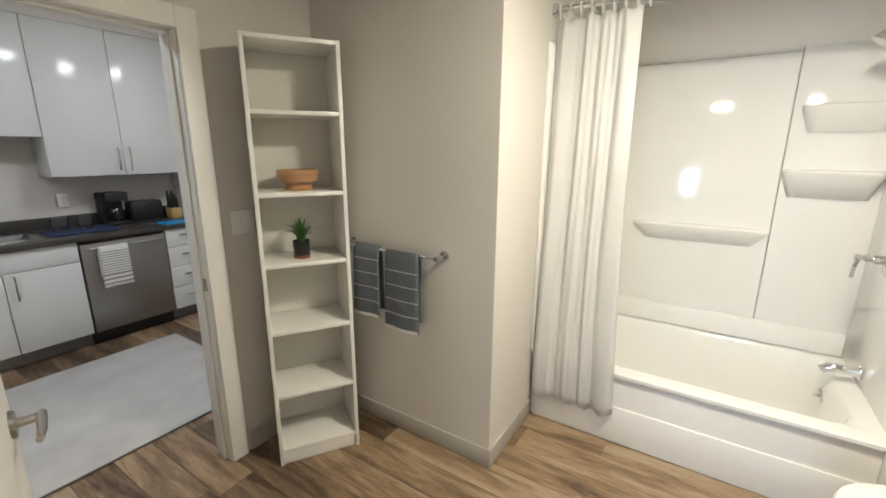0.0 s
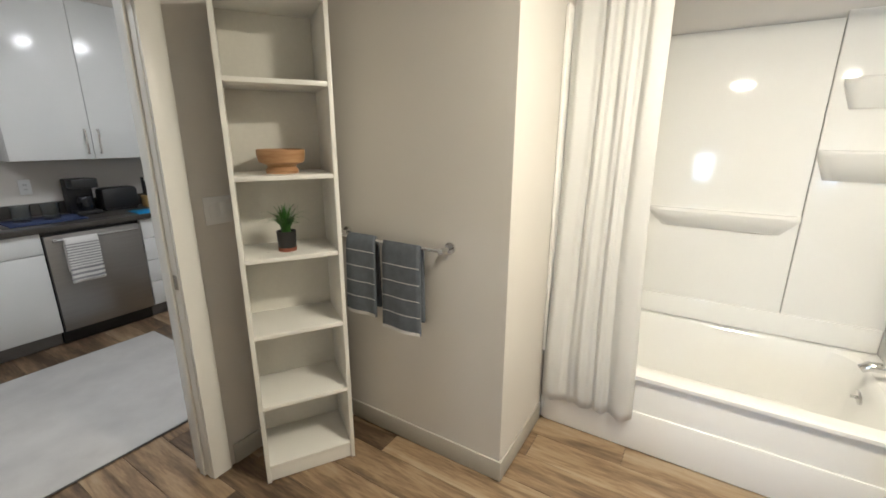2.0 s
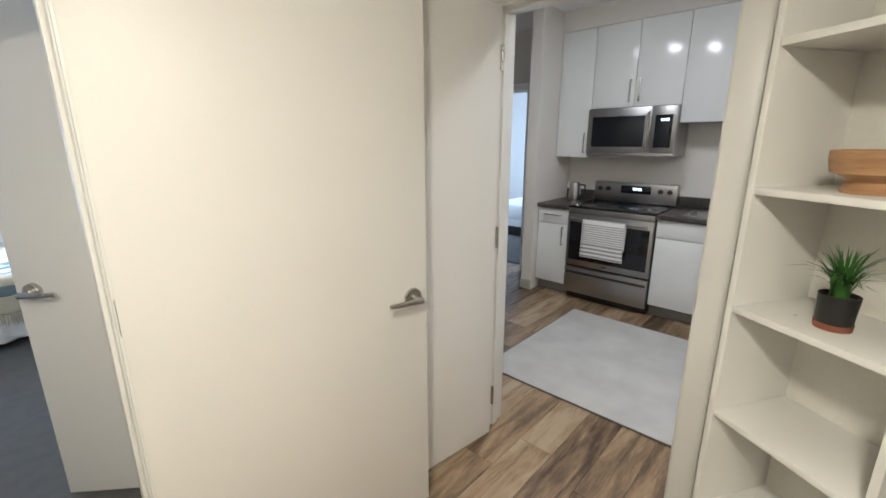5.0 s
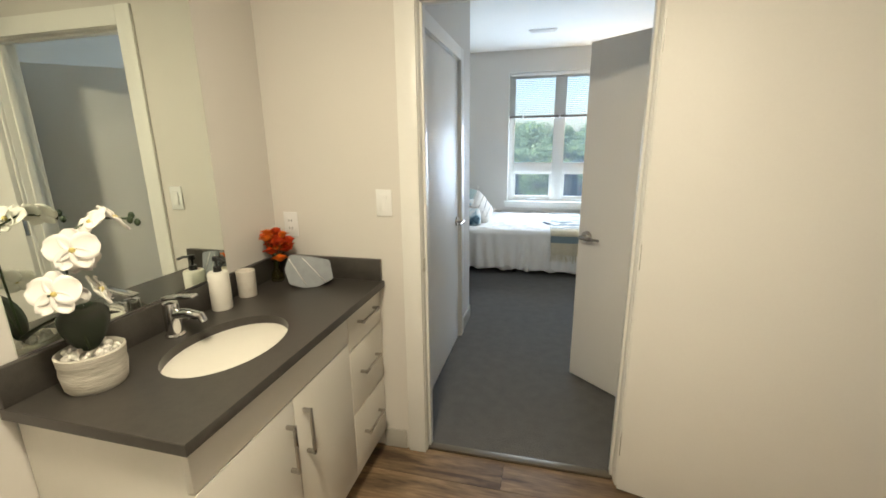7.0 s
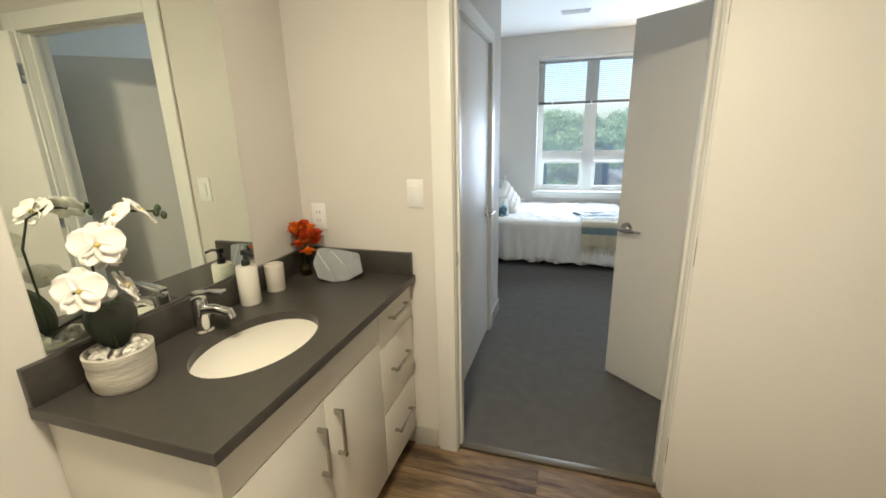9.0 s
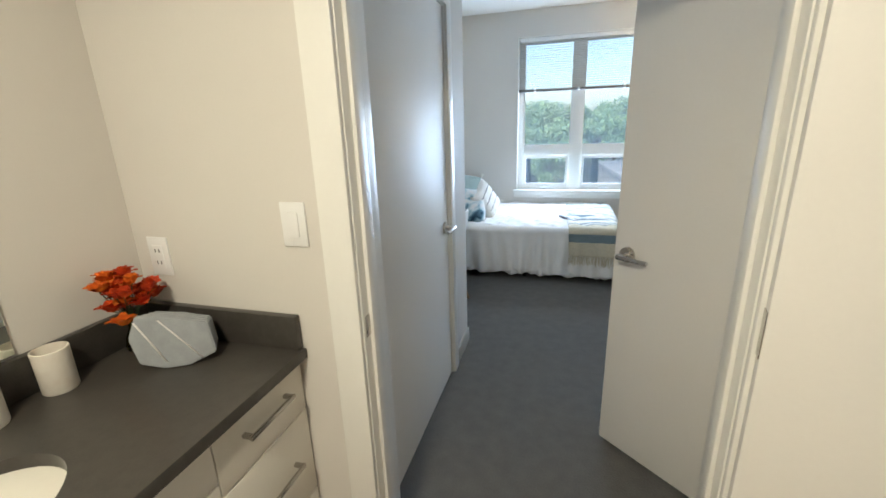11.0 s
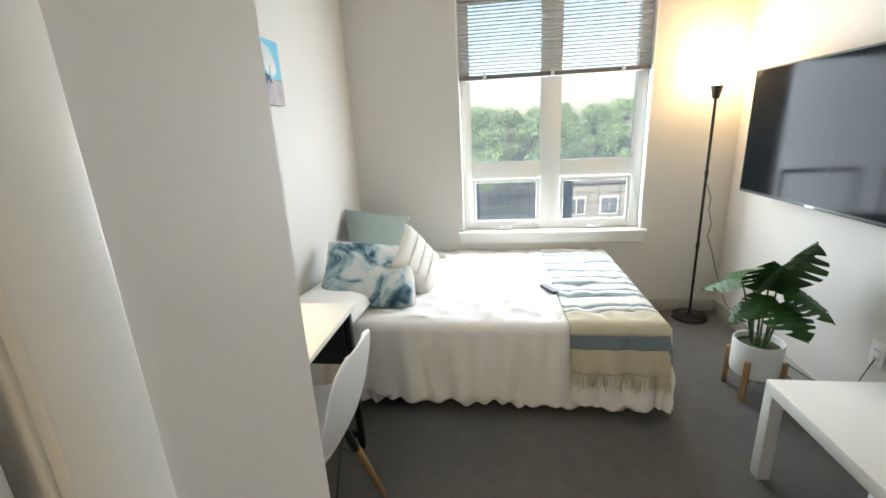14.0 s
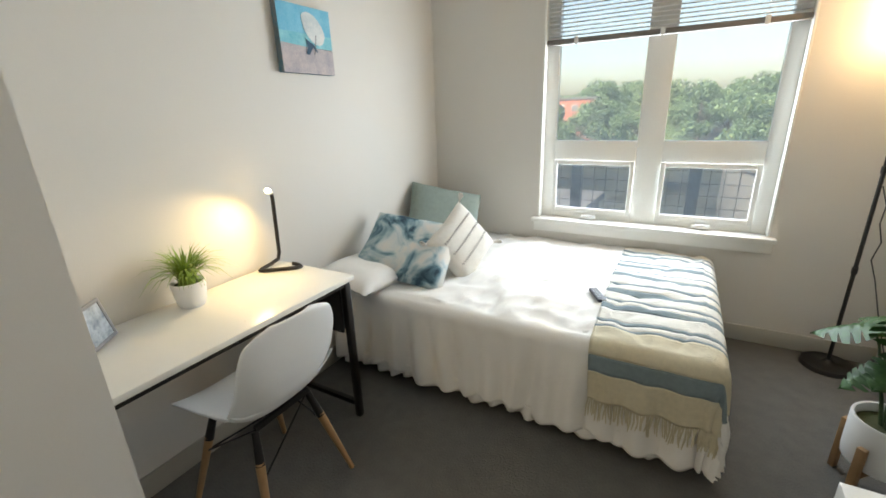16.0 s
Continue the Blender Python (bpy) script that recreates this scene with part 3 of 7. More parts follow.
def grass_plant(name, m, label, pot_profile, pot_mat, leaf_mat, n, length, spread, soil_z, band=None):
    t = thing(name, label, "potted plant", m)
    bm = bmesh.new()
    lathe(bm, pot_profile, 28)
    part("pot", bm, pot_mat, t)
    if band:
        bm = bmesh.new()
        lathe(bm, band[0], 28, closed=True)
        part("saucer_band", bm, band[1], t, "terracotta coloured foot")
    bm = bmesh.new()
    r_in = max(r for r, z in pot_profile) * 0.86
    lathe(bm, [(r_in, soil_z), (r_in * 0.5, soil_z + 0.004), (0, soil_z + 0.006)], 20)
    part("soil", bm, mat("moss", (0.05, 0.06, 0.02), 0.95, bump=1.0), t)
    rng = random.Random(len(name) + n)
    bm = bmesh.new()
    for i in range(n):
        a, tilt, ln = rng.uniform(0, math.tau), rng.uniform(0.05, 1.0) * spread, length * rng.uniform(0.6, 1.1)
        d, sd = Vector((math.cos(a), math.sin(a), 0)), Vector((-math.sin(a), math.cos(a), 0))
        base = d * rng.uniform(0, r_in * 0.55) + Vector((0, 0, soil_z))
        w = rng.uniform(0.0035, 0.006) * (length / 0.14)
        prev = None
        for k in range(6):
            u = k / 5
            bend = tilt * u * (0.5 + 0.7 * u)
            p = base + (d * math.sin(bend) + Vector((0, 0, 1)) * math.cos(bend)) * ln * u
            ww = w * (1 - u ** 2) + 0.0003
            cur = (bm.verts.new(p - sd * ww), bm.verts.new(p + d * ww * 0.35), bm.verts.new(p + sd * ww))
            if prev:
                bm.faces.new((prev[0], prev[1], cur[1], cur[0]))
                bm.faces.new((prev[1], prev[2], cur[2], cur[1]))
            prev = cur
    part("leaves", bm, leaf_mat, t, "thin green grass-like leaves")
    return t


wooden_bowl()
grass_plant("grass_plant", Matrix.Translation(SM @ Vector((0.19, 0.11, SHELVES[3]))), "small artificial grass in a black pot on a shelf",
            [(0.0, 0.012), (0.036, 0.012), (0.040, 0.085), (0.037, 0.086), (0.035, 0.075)], BLACK, GRASSM, 110, 0.125, 0.95, 0.075,
            ([(0.030, 0.0), (0.037, 0.0), (0.0385, 0.016), (0.031, 0.016)], mat("terracotta", (0.24, 0.08, 0.045), 0.7)))


def towel_rail():
    t = thing("towel_bar", "chrome towel bar on the greige wall", "towel bar")
    bm = bmesh.new()
    cyl(bm, (-0.41, 2.085, 1.065), (0.185, 2.085, 1.065), 0.008, 0.008, 14)
    part("bar", bm, CHROME, t)
    for x in (-0.41, 0.185):
        bm = bmesh.new()
        cyl(bm, (x, 2.155, 1.065), (x, 2.147, 1.065), 0.026, 0.024, 20)
        cyl(bm, (x, 2.147, 1.065), (x, 2.075, 1.065), 0.011, 0.012, 14)
        part("post", bm, CHROME, t)


def hung_towel(name, x0, x1, bar_y, bar_z, front, back, label, material, stripes, stripe_mat, axis="x", flare=0.012, seed=1):
    """A folded towel over a bar that runs along x (or y); stripes are heights above the hem, as parts."""
    t = thing(name, label, "towel")
    rng = random.Random(seed)
    ph = rng.uniform(0, 6)

    def place(u, v, off=0.0):
        x = x0 + (x1 - x0) * u
        arc = 0.014
        tot = front + back
        s = v * tot
        wob = flare * math.sin(u * 7 + ph) * 0.5
        if s < back:
            z, y = bar_z - (back - s), bar_y + arc + 0.006 * (1 - s / back) + off
        else:
            z, y = bar_z - (s - back), bar_y - arc - flare * ((s - back) / front) - wob * ((s - back) / front) - off
            x += (u - 0.5) * 0.012 * ((s - back) / front)
        near = min(abs(s - back) / 0.03, 1)
        z += (1 - near) * 0.006
        y = bar_y + (y - bar_y) * (0.35 + 0.65 * near)
        return Vector((x, y, z)) if axis == "x" else Vector((y, x, z))

    bm = bmesh.new()
    sheet(bm, 10, 40, lambda u, v: place(u, v))
    thicken(part("cloth", bm, material, t), 0.012)
    tot = front + back
    for h, w in stripes:
        v0, v1 = 1 - h / tot, 1 - (h + w) / tot
        bm = bmesh.new()
        sheet(bm, 10, 1, lambda u, v: place(u, v0 + (v1 - v0) * v, 0.0075))
        part("stripe", bm, stripe_mat, t)
    return t


towel_rail()
TSTR = [(0.0, 0.016), (0.085, 0.004), (0.16, 0.004), (0.235, 0.004), (0.31, 0.004)]
hung_towel("hand_towel", -0.335, -0.165, 2.085, 1.073, 0.375, 0.34, "grey striped hand towel folded over the bar", TOWEL, TSTR, TOWELW, seed=2)
hung_towel("hand_towel", -0.115, 0.085, 2.085, 1.073, 0.41, 0.36, "grey striped hand towel folded over the bar", TOWEL, TSTR, TOWELW, seed=5)

TX0, TX1, TY0, TY1 = 0.458, 1.982, 2.685, 3.596


def bathtub():
    t = thing("bathtub", "white acrylic alcove bathtub with a plain apron", "bathtub")
    bm = bmesh.new()
    # rim and basin: rounded-rectangle rings from the outer rim inwards and down
    def ring(x0, x1, y0, y1, z, r):
        pts = []
        for cx, cy, a0 in ((x1 - r, y1 - r, 0), (x0 + r, y1 - r, 90), (x0 + r, y0 + r, 180), (x1 - r, y0 + r, 270)):
            for k in range(7):
                a = radians(a0 + 15 * k)
                pts.append(bm.verts.new((cx + r * math.cos(a), cy + r * math.sin(a), z)))
        return pts
    rings = [ring(TX0, TX1, TY0, TY1, 0.395, 0.004), ring(TX0, TX1, TY0, TY1, 0.412, 0.006), ring(TX0 + 0.012, TX1 - 0.012, TY0 + 0.012, TY1 - 0.012, 0.422, 0.01),
             ring(TX0 + 0.075, TX1 - 0.10, TY0 + 0.075, TY1 - 0.07, 0.422, 0.10), ring(TX0 + 0.09, TX1 - 0.115, TY0 + 0.09, TY1 - 0.085, 0.405, 0.11),
             ring(TX0 + 0.14, TX1 - 0.15, TY0 + 0.13, TY1 - 0.12, 0.16, 0.14), ring(TX0 + 0.22, TX1 - 0.20, TY0 + 0.18, TY1 - 0.17, 0.085, 0.16), ring(TX0 + 0.5, TX1 - 0.45, TY0 + 0.33, TY1 - 0.33, 0.075, 0.1)]
    for q, s in zip(rings, rings[1:]):
        for k in range(len(q)):
            bm.faces.new((q[k], q[(k + 1) % len(q)], s[(k + 1) % len(q)], s[k]))
    bm.faces.new(rings[-1])
    part("basin", bm, ACRYLIC, t, angle=35)
    boxes("apron", [(TX0, TX1, TY0 + 0.018, TY0 + 0.05, 0.0, 0.395)], ACRYLIC, t, bevel=0.004)
    boxes("apron_panel", [(TX0 + 0.02, TX1 - 0.02, TY0 + 0.006, TY0 + 0.0185, 0.0, 0.215)], ACRYLIC, t, "slightly proud lower apron band", 0.005)
    bm = bmesh.new()
    cyl(bm, (1.835, 3.19, 0.335), (1.825, 3.19, 0.333), 0.036, 0.034, 22)
    box(bm, 1.80, 1.826, 3.185, 3.195, 0.325, 0.34, 0.002)
    part("overflow_plate", bm, CHROME, t, "chrome overflow plate with a trip lever")


def surround():
    s = tagged(thing("tub_surround", "glossy white acrylic tub surround with moulded ledges", "tub surround"))
    z0, z1 = 0.424, 2.08
    boxes("back_panel", [(TX0 + 0.002, 1.535, 3.572, 3.598, z0, z1)], ACRYLIC, s, bevel=0.006)
    boxes("corner_panel", [(1.538, TX1, 3.560, 3.598, z0, z1 + 0.03)], ACRYLIC, s, bevel=0.008)
    boxes("side_panel", [(TX0 - 0.003, TX0 + 0.014, TY0 - 0.02, 3.572, z0, z1)], ACRYLIC, s, bevel=0.005)
    boxes("side_panel", [(1.962, TX1 + 0.002, TY0 + 0.05, 3.560, z0, z1 + 0.03)], ACRYLIC, s, bevel=0.005)
    boxes("front_flange", [(1.950, 1.990, TY0 - 0.045, TY0 + 0.05, 0.0, z1 + 0.05)], ACRYLIC, s, bevel=0.012)
    boxes("lower_step", [(TX0 + 0.015, 1.96, 3.545, 3.573, z0, 0.56)], ACRYLIC, s, "moulded step above the rim", 0.012)

    def ledge(x0, x1, y, z, depth, h):
        bm = bmesh.new()
        tmp = bmesh.new()
        n = 16
        top, bot = [], []
        for k in range(n + 1):
            u = k / n
            e = min(u, 1 - u) * n / 3.0
            d = depth * (1 if e >= 1 else math.sqrt(max(0, 1 - (1 - e) ** 2)) * 0.85 + 0.15)
            x = x0 + (x1 - x0) * u
            top.append((x, y - d, z))
            inset = 0.35
            bot.append((x0 + (x1 - x0) * (inset * 0.3 + u * (1 - inset * 0.6)), y - d * 0.12, z - h))
        rows = [[(p[0], y, p[2] + 0.012) for p in top], [(p[0], p[1] + 0.012, p[2] + 0.012) for p in top], [(p[0], p[1], p[2] + 0.002) for p in top], [(p[0], p[1] + 0.004, p[2] - 0.018) for p in top], bot, [(p[0], y, p[2]) for p in bot]]
        vs = [[tmp.verts.new(p) for p in r] for r in rows]
        for q, w in zip(vs, vs[1:]):
            for k in range(n):
                tmp.faces.new((q[k], q[k + 1], w[k + 1], w[k]))
        tmp.faces.new([r[0] for r in vs])
        tmp.faces.new([r[-1] for r in vs])
        merge(bm, tmp)
        part("ledge", bm, ACRYLIC, s, "moulded soap ledge", 50)

    ledge(0.80, 1.535, 3.573, 1.10, 0.085, 0.10)
    ledge(1.575, 1.960, 3.561, 1.79, 0.11, 0.13)
    ledge(1.535, 1.960, 3.561, 1.45, 0.13, 0.14)


def tub_fittings():
    x = 1.960
    v = thing("shower_valve", "chrome round shower valve with a lever", "shower valve")
    bm = bmesh.new()
    cyl(bm, (x, 3.20, 1.07), (x - 0.010, 3.20, 1.07), 0.082, 0.078, 32)
    part("escutcheon", bm, CHROME, v)
    bm = bmesh.new()
    cyl(bm, (x - 0.010, 3.20, 1.07), (x - 0.060, 3.20, 1.07), 0.024, 0.020, 20)
    cyl(bm, (x - 0.048, 3.20, 1.07), (x - 0.125, 3.20, 1.075), 0.015, 0.013, 16)
    tube(bm, [(x - 0.110, 3.20, 1.075), (x - 0.120, 3.19, 1.03), (x - 0.125, 3.185, 0.975)], [0.012, 0.010, 0.008])
    part("lever", bm, CHROME, v)
    s = thing("tub_spout", "chrome tub spout above the rim", "tub spout")
    bm = bmesh.new()
    cyl(bm, (x, 3.20, 0.50), (x - 0.008, 3.20, 0.50), 0.034, 0.034, 20)
    tube(bm, [(x - 0.006, 3.20, 0.50), (x - 0.07, 3.20, 0.50), (x - 0.125, 3.20, 0.495), (x - 0.150, 3.20, 0.475)], [0.024, 0.024, 0.025, 0.020], 16)
    part("spout", bm, CHROME, s)
    h = thing("shower", "chrome shower head on a bent arm", "shower head")
    bm = bmesh.new()
    cyl(bm, (1.985, 3.20, 2.16), (1.975, 3.20, 2.16), 0.03, 0.028, 20)
    tube(bm, [(1.98, 3.20, 2.16), (1.92, 3.20, 2.165), (1.86, 3.20, 2.145), (1.815, 3.20, 2.10)], 0.010, 12)
    part("arm", bm, CHROME, h)
    bm = bmesh.new()
    cyl(bm, (1.815, 3.20, 2.10), (1.79, 3.20, 2.07), 0.016, 0.020, 16)
    cyl(bm, (1.79, 3.20, 2.07), (1.755, 3.20, 2.025), 0.022, 0.040, 22)
    part("head", bm, CHROME, h)


def shower_curtain():
    rod = thing("curtain_rod", "chrome shower curtain rod across the alcove", "curtain rod")
    bm = bmesh.new()
    cyl(bm, (0.454, 2.735, 2.235), (1.985, 2.735, 2.235), 0.0125, 0.0125, 16)
    part("rod", bm, CHROME, rod)
    for x, d in ((0.454, 1), (1.985, -1)):
        bm = bmesh.new()
        cyl(bm, (x, 2.735, 2.235), (x + d * 0.02, 2.735, 2.235), 0.034, 0.026, 20)
        part("flange", bm, CHROME, rod)
    c = thing("shower_curtain", "white fabric shower curtain drawn to one side", "shower curtain")

    def place(u, v):
        z = 2.19 - v * 2.02
        spread = 0.9 + 0.1 * v
        x = 0.478 + u * 0.43 * spread + 0.015 * math.sin(v * 5 + u * 3) * v
        w = u + 0.035 * math.sin(u * 9 + 1.3) + 0.02 * math.sin(u * 17 + v * 1.5)
        y = 2.735 - 0.075 * v ** 0.5 + (0.020 + 0.010 * math.sin(u * 5 + 2)) * math.sin(w * 27 + 0.9 * math.sin(v * 2.4 + u * 4)) * (0.6 + 0.4 * v) + 0.005 * math.sin(w * 61 + 1 + v * 3) + 0.008 * noise.noise(Vector((u * 6, v * 5, 2)))
        z += 0.008 * math.sin(u * 34)
        return Vector((x, min(y, 2.80), z))

    bm = bmesh.new()
    sheet(bm, 150, 40, place)
    thicken(part("cloth", bm, CURTAIN, c), 0.0025)
    # liner fold lines down the free edge
    for k in range(7):
        bm = bmesh.new()
        z = 1.30 - k * 0.135
        v = (2.19 - z) / 2.02
        sheet(bm, 10, 1, lambda u, w: place(0.86 + 0.135 * u, v + w * 0.004) + Vector((0, -0.0045, 0)))
        part("pleat_line", bm, CURTAIN, c)
    for k in range(9):
        bm = bmesh.new()
        x = 0.49 + k * 0.050
        tube(bm, [(x, 2.735 + 0.024 * math.cos(a), 2.222 + 0.034 * math.sin(a)) for a in [i * math.tau / 14 for i in range(15)]], 0.0035, 6)
        part("ring", bm, WHITEP, c, "white curtain ring")


bathtub()
surround()
tub_fittings()
shower_curtain()


def toilet():
    t = thing("toilet", "white ceramic toilet with the lid up", "toilet", pose(2.425, 2.225, 0, 0, 0, 180))
    bm = bmesh.new()
    prof = [(0.145, 0.0), (0.15, 0.02), (0.125, 0.10), (0.13, 0.20), (0.18, 0.31), (0.19, 0.37), (0.188, 0.395), (0.150, 0.398), (0.135, 0.36), (0.11, 0.28), (0.06, 0.22), (0.0, 0.21)]
    lathe(bm, prof, 36, (0.46, 0, 0), 1.28, 1.0)
    part("bowl", bm, CERAMIC, t)
    boxes("pedestal", [(0.05, 0.40, -0.10, 0.10, 0.0, 0.37)], CERAMIC, t, bevel=0.04)
    bm = bmesh.new()
    lathe(bm, [(0.118, 0.398), (0.195, 0.398), (0.200, 0.408), (0.195, 0.418), (0.16, 0.422), (0.125, 0.418), (0.116, 0.408)], 40, (0.455, 0, 0), 1.28, 1.0, closed=True)
    part("seat", bm, CERAMIC, t, "white toilet seat ring")
    bm = bmesh.new()
    lathe(bm, [(0.0, -0.009), (0.19, -0.009), (0.197, 0.0), (0.19, 0.009), (0.0, 0.012)], 36, (0, 0, 0), 1.22, 1.0)
    bmesh.ops.rotate(bm, verts=bm.verts, cent=(0, 0, 0), matrix=Euler((0, radians(-82), 0)).to_matrix())
    bmesh.ops.translate(bm, verts=bm.verts, vec=(0.235, 0, 0.66))
    part("lid", bm, CERAMIC, t, "raised white lid")
    boxes("tank", [(0.012, 0.195, -0.22, 0.22, 0.38, 0.75)], CERAMIC, t, bevel=0.02)
    boxes("tank_lid", [(0.006, 0.205, -0.23, 0.23, 0.75, 0.785)], CERAMIC, t, bevel=0.01)
    bm = bmesh.new()
    tube(bm, [(0.195, 0.16, 0.69), (0.212, 0.16, 0.69), (0.215, 0.10, 0.685)], 0.007)
    part("flush_lever", bm, CHROME, t)


def paper_holder():
    x, y, z = 2.045, 2.66, 0.56
    p = thing("paper_holder", "chrome toilet paper holder on the wall", "paper holder")
    bm = bmesh.new()
    cyl(bm, (x, y, z), (x, y - 0.012, z), 0.032, 0.030, 22)
    cyl(bm, (x, y - 0.012, z), (x, y - 0.060, z), 0.012, 0.012, 12)
    part("post", bm, CHROME, p)
    bm = bmesh.new()
    tube(bm, [(x - 0.01, y - 0.056, z), (x + 0.10, y - 0.062, z - 0.012), (x + 0.145, y - 0.068, z - 0.025), (x + 0.150, y - 0.075, z - 0.085), (x + 0.14, y - 0.075, z - 0.092), (x + 0.0, y - 0.075, z - 0.092), (x - 0.02, y - 0.075, z - 0.085)], 0.006)
    part("wire", bm, CHROME, p)
    r = thing("toilet_roll", "white toilet paper roll on its holder", "toilet paper")
    bm = bmesh.new()
    cz, cy = z - 0.122, y - 0.075
    lathe(bm, [(0.022, -0.05), (0.056, -0.05), (0.057, 0.0), (0.056, 0.05), (0.022, 0.05)], 30, closed=True)
    bmesh.ops.transform(bm, verts=bm.verts, matrix=pose(x + 0.075, cy, cz + 0.015, 0, 90, 0))
    part("paper", bm, TOWELW, r)
    bm = bmesh.new()
    lathe(bm, [(0.018, -0.051), (0.022, -0.051), (0.022, 0.051), (0.018, 0.051)], 20, closed=True)
    bmesh.ops.transform(bm, verts=bm.verts, matrix=pose(x + 0.075, cy, cz + 0.015, 0, 90, 0))
    part("core", bm, mat("cardboard", (0.24, 0.16, 0.09), 0.9), r, "brown cardboard core")


toilet()
paper_holder()


def bath_mat():
    t = thing("bath_mat", "grey marbled plush bath mat on the plank floor", "bath mat", pose(0.90, 1.745, 0.0, 0, 0, 58))
    bm = bmesh.new()

    def place(u, v):
        x, y = (u - 0.5) * 0.80, (v - 0.5) * 0.52
        e = min(u, 1 - u, v, 1 - v)
        return Vector((x, y, 0.022 * min(1, e * 18) ** 0.5 + 0.004 + 0.0025 * noise.noise(Vector((x * 40, y * 40, 0)))))

    sheet(bm, 60, 44, place)
    part("plush_top", bm, mat("plush_mat", (0.36, 0.34, 0.34), 0.95, scale=9, alt=(0.17, 0.16, 0.17), bump=1.0, bscale=300), t)


bath_mat()


def bar_pull(parent, p, axis, length, out, r=0.0055, square=True):
    """A flat bar pull centred at p along axis 'y' or 'z', standing out along x by out."""
    bm = bmesh.new()
    x, y, z = p
    h = length / 2
    if axis == "z":
        box(bm, min(x + out, x + out * 0.75), max(x + out, x + out * 0.75), y - 0.006, y + 0.006, z - h, z + h, 0.0015)
        for s in (-1, 1):
            box(bm, min(x, x + out * 0.8), max(x, x + out * 0.8), y - 0.005, y + 0.005, z + s * (h - 0.008) - 0.006, z + s * (h - 0.008) + 0.006, 0.001)
    else:
        box(bm, min(x + out, x + out * 0.75), max(x + out, x + out * 0.75), y - h, y + h, z - 0.006, z + 0.006, 0.0015)
        for s in (-1, 1):
            box(bm, min(x, x + out * 0.8), max(x, x + out * 0.8), y + s * (h - 0.008) - 0.006, y + s * (h - 0.008) + 0.006, z - 0.005, z + 0.005, 0.001)
    return part("handle", bm, NICKEL, parent, "brushed bar handle")


VX, VY0, VY1, VZ = 1.815, 0.44, 1.548, 0.885
SINK = (2.065, 1.125)


def vanity():
    v = thing("vanity_cabinet", "cream vanity cabinet with two doors and three drawers", "vanity cabinet")
    fx = VX + 0.025
    boxes("body", [(fx + 0.02, 2.355, VY0, VY1 - 0.025, 0.10, VZ - 0.03)], VANW, v, bevel=0.002)
    boxes("plinth", [(fx + 0.075, 2.355, VY0, VY1 - 0.03, 0.0, 0.10)], VANW, v, bevel=0.002)
    sx = 0.77
    boxes("false_front", [(fx, fx + 0.02, sx + 0.002, VY1 - 0.022, 0.732, VZ - 0.034)], VANW, v, "plain front below the basin", 0.0015)
    m = (sx + VY1 - 0.02) / 2
    for y0, y1, hy in ((sx + 0.002, m - 0.002, m - 0.045), (m + 0.002, VY1 - 0.022, m + 0.045)):
        d = boxes("door", [(fx, fx + 0.02, y0, y1, 0.105, 0.727)], VANW, v, bevel=0.0015)
        bar_pull(d, (fx, hy, 0.585), "z", 0.17, -0.032)
    for z0, z1 in ((0.690, VZ - 0.034), (0.400, 0.685), (0.105, 0.395)):
        d = boxes("drawer", [(fx, fx + 0.02, VY0 + 0.004, sx - 0.002, z0, z1)], VANW, v, bevel=0.0015)
        bar_pull(d, (fx, (VY0 + sx) / 2, (z0 + z1) / 2 + 0.015), "y", 0.17, -0.032)
    # worktop with an oval cut-out
    c = thing("bathroom_countertop", "dark grey-brown quartz vanity top with backsplash", "countertop")
    bm = bmesh.new()
    n = 48
    a, b = 0.155, 0.215
    X0, X1, Y0, Y1 = VX, 2.357, VY0, VY1

    def edge_pt(k):
        th = k * math.tau / n
        cx, cy = math.cos(th), math.sin(th)
        s = min((X1 - SINK[0]) / cx if cx > 1e-6 else 9, (X0 - SINK[0]) / cx if cx < -1e-6 else 9, (Y1 - SINK[1]) / cy if cy > 1e-6 else 9, (Y0 - SINK[1]) / cy if cy < -1e-6 else 9)
        return SINK[0] + cx * s, SINK[1] + cy * s
    outer = [edge_pt(k) for k in range(n)]
    for cxy in ((X0, Y0), (X1, Y0), (X0, Y1), (X1, Y1)):
        k = min(range(n), key=lambda i: (outer[i][0] - cxy[0]) ** 2 + (outer[i][1] - cxy[1]) ** 2)
        outer[k] = cxy
    rows = [[(x, y, VZ - 0.03) for x, y in outer], [(x, y, VZ - 0.002) for x, y in outer], [(x + (SINK[0] - x) * 0.004, y + (SINK[1] - y) * 0.004, VZ) for x, y in outer],
            [(SINK[0] + a * math.cos(k * math.tau / n), SINK[1] + b * math.sin(k * math.tau / n), VZ) for k in range(n)],
            [(SINK[0] + a * math.cos(k * math.tau / n), SINK[1] + b * math.sin(k * math.tau / n), VZ - 0.03) for k in range(n)]]
    vs = [[bm.verts.new(p) for p in r] for r in rows]
    for q, s in list(zip(vs, vs[1:])) + [(vs[-1], vs[0])]:
        for k in range(n):
            bm.faces.new((q[k], q[(k + 1) % n], s[(k + 1) % n], s[k]))
    part("slab", bm, STONE, c, angle=30)
    boxes("backsplash", [(2.338, 2.358, VY0 + 0.021, VY1 - 0.001, VZ, VZ + 0.10)], STONE, c, bevel=0.002)
    boxes("side_splash", [(VX + 0.01, 2.358, VY0 - 0.002, VY0 + 0.02, VZ, VZ + 0.10)], STONE, c, bevel=0.002)
    s = thing("sink_basin", "white oval undermount ceramic basin", "sink")
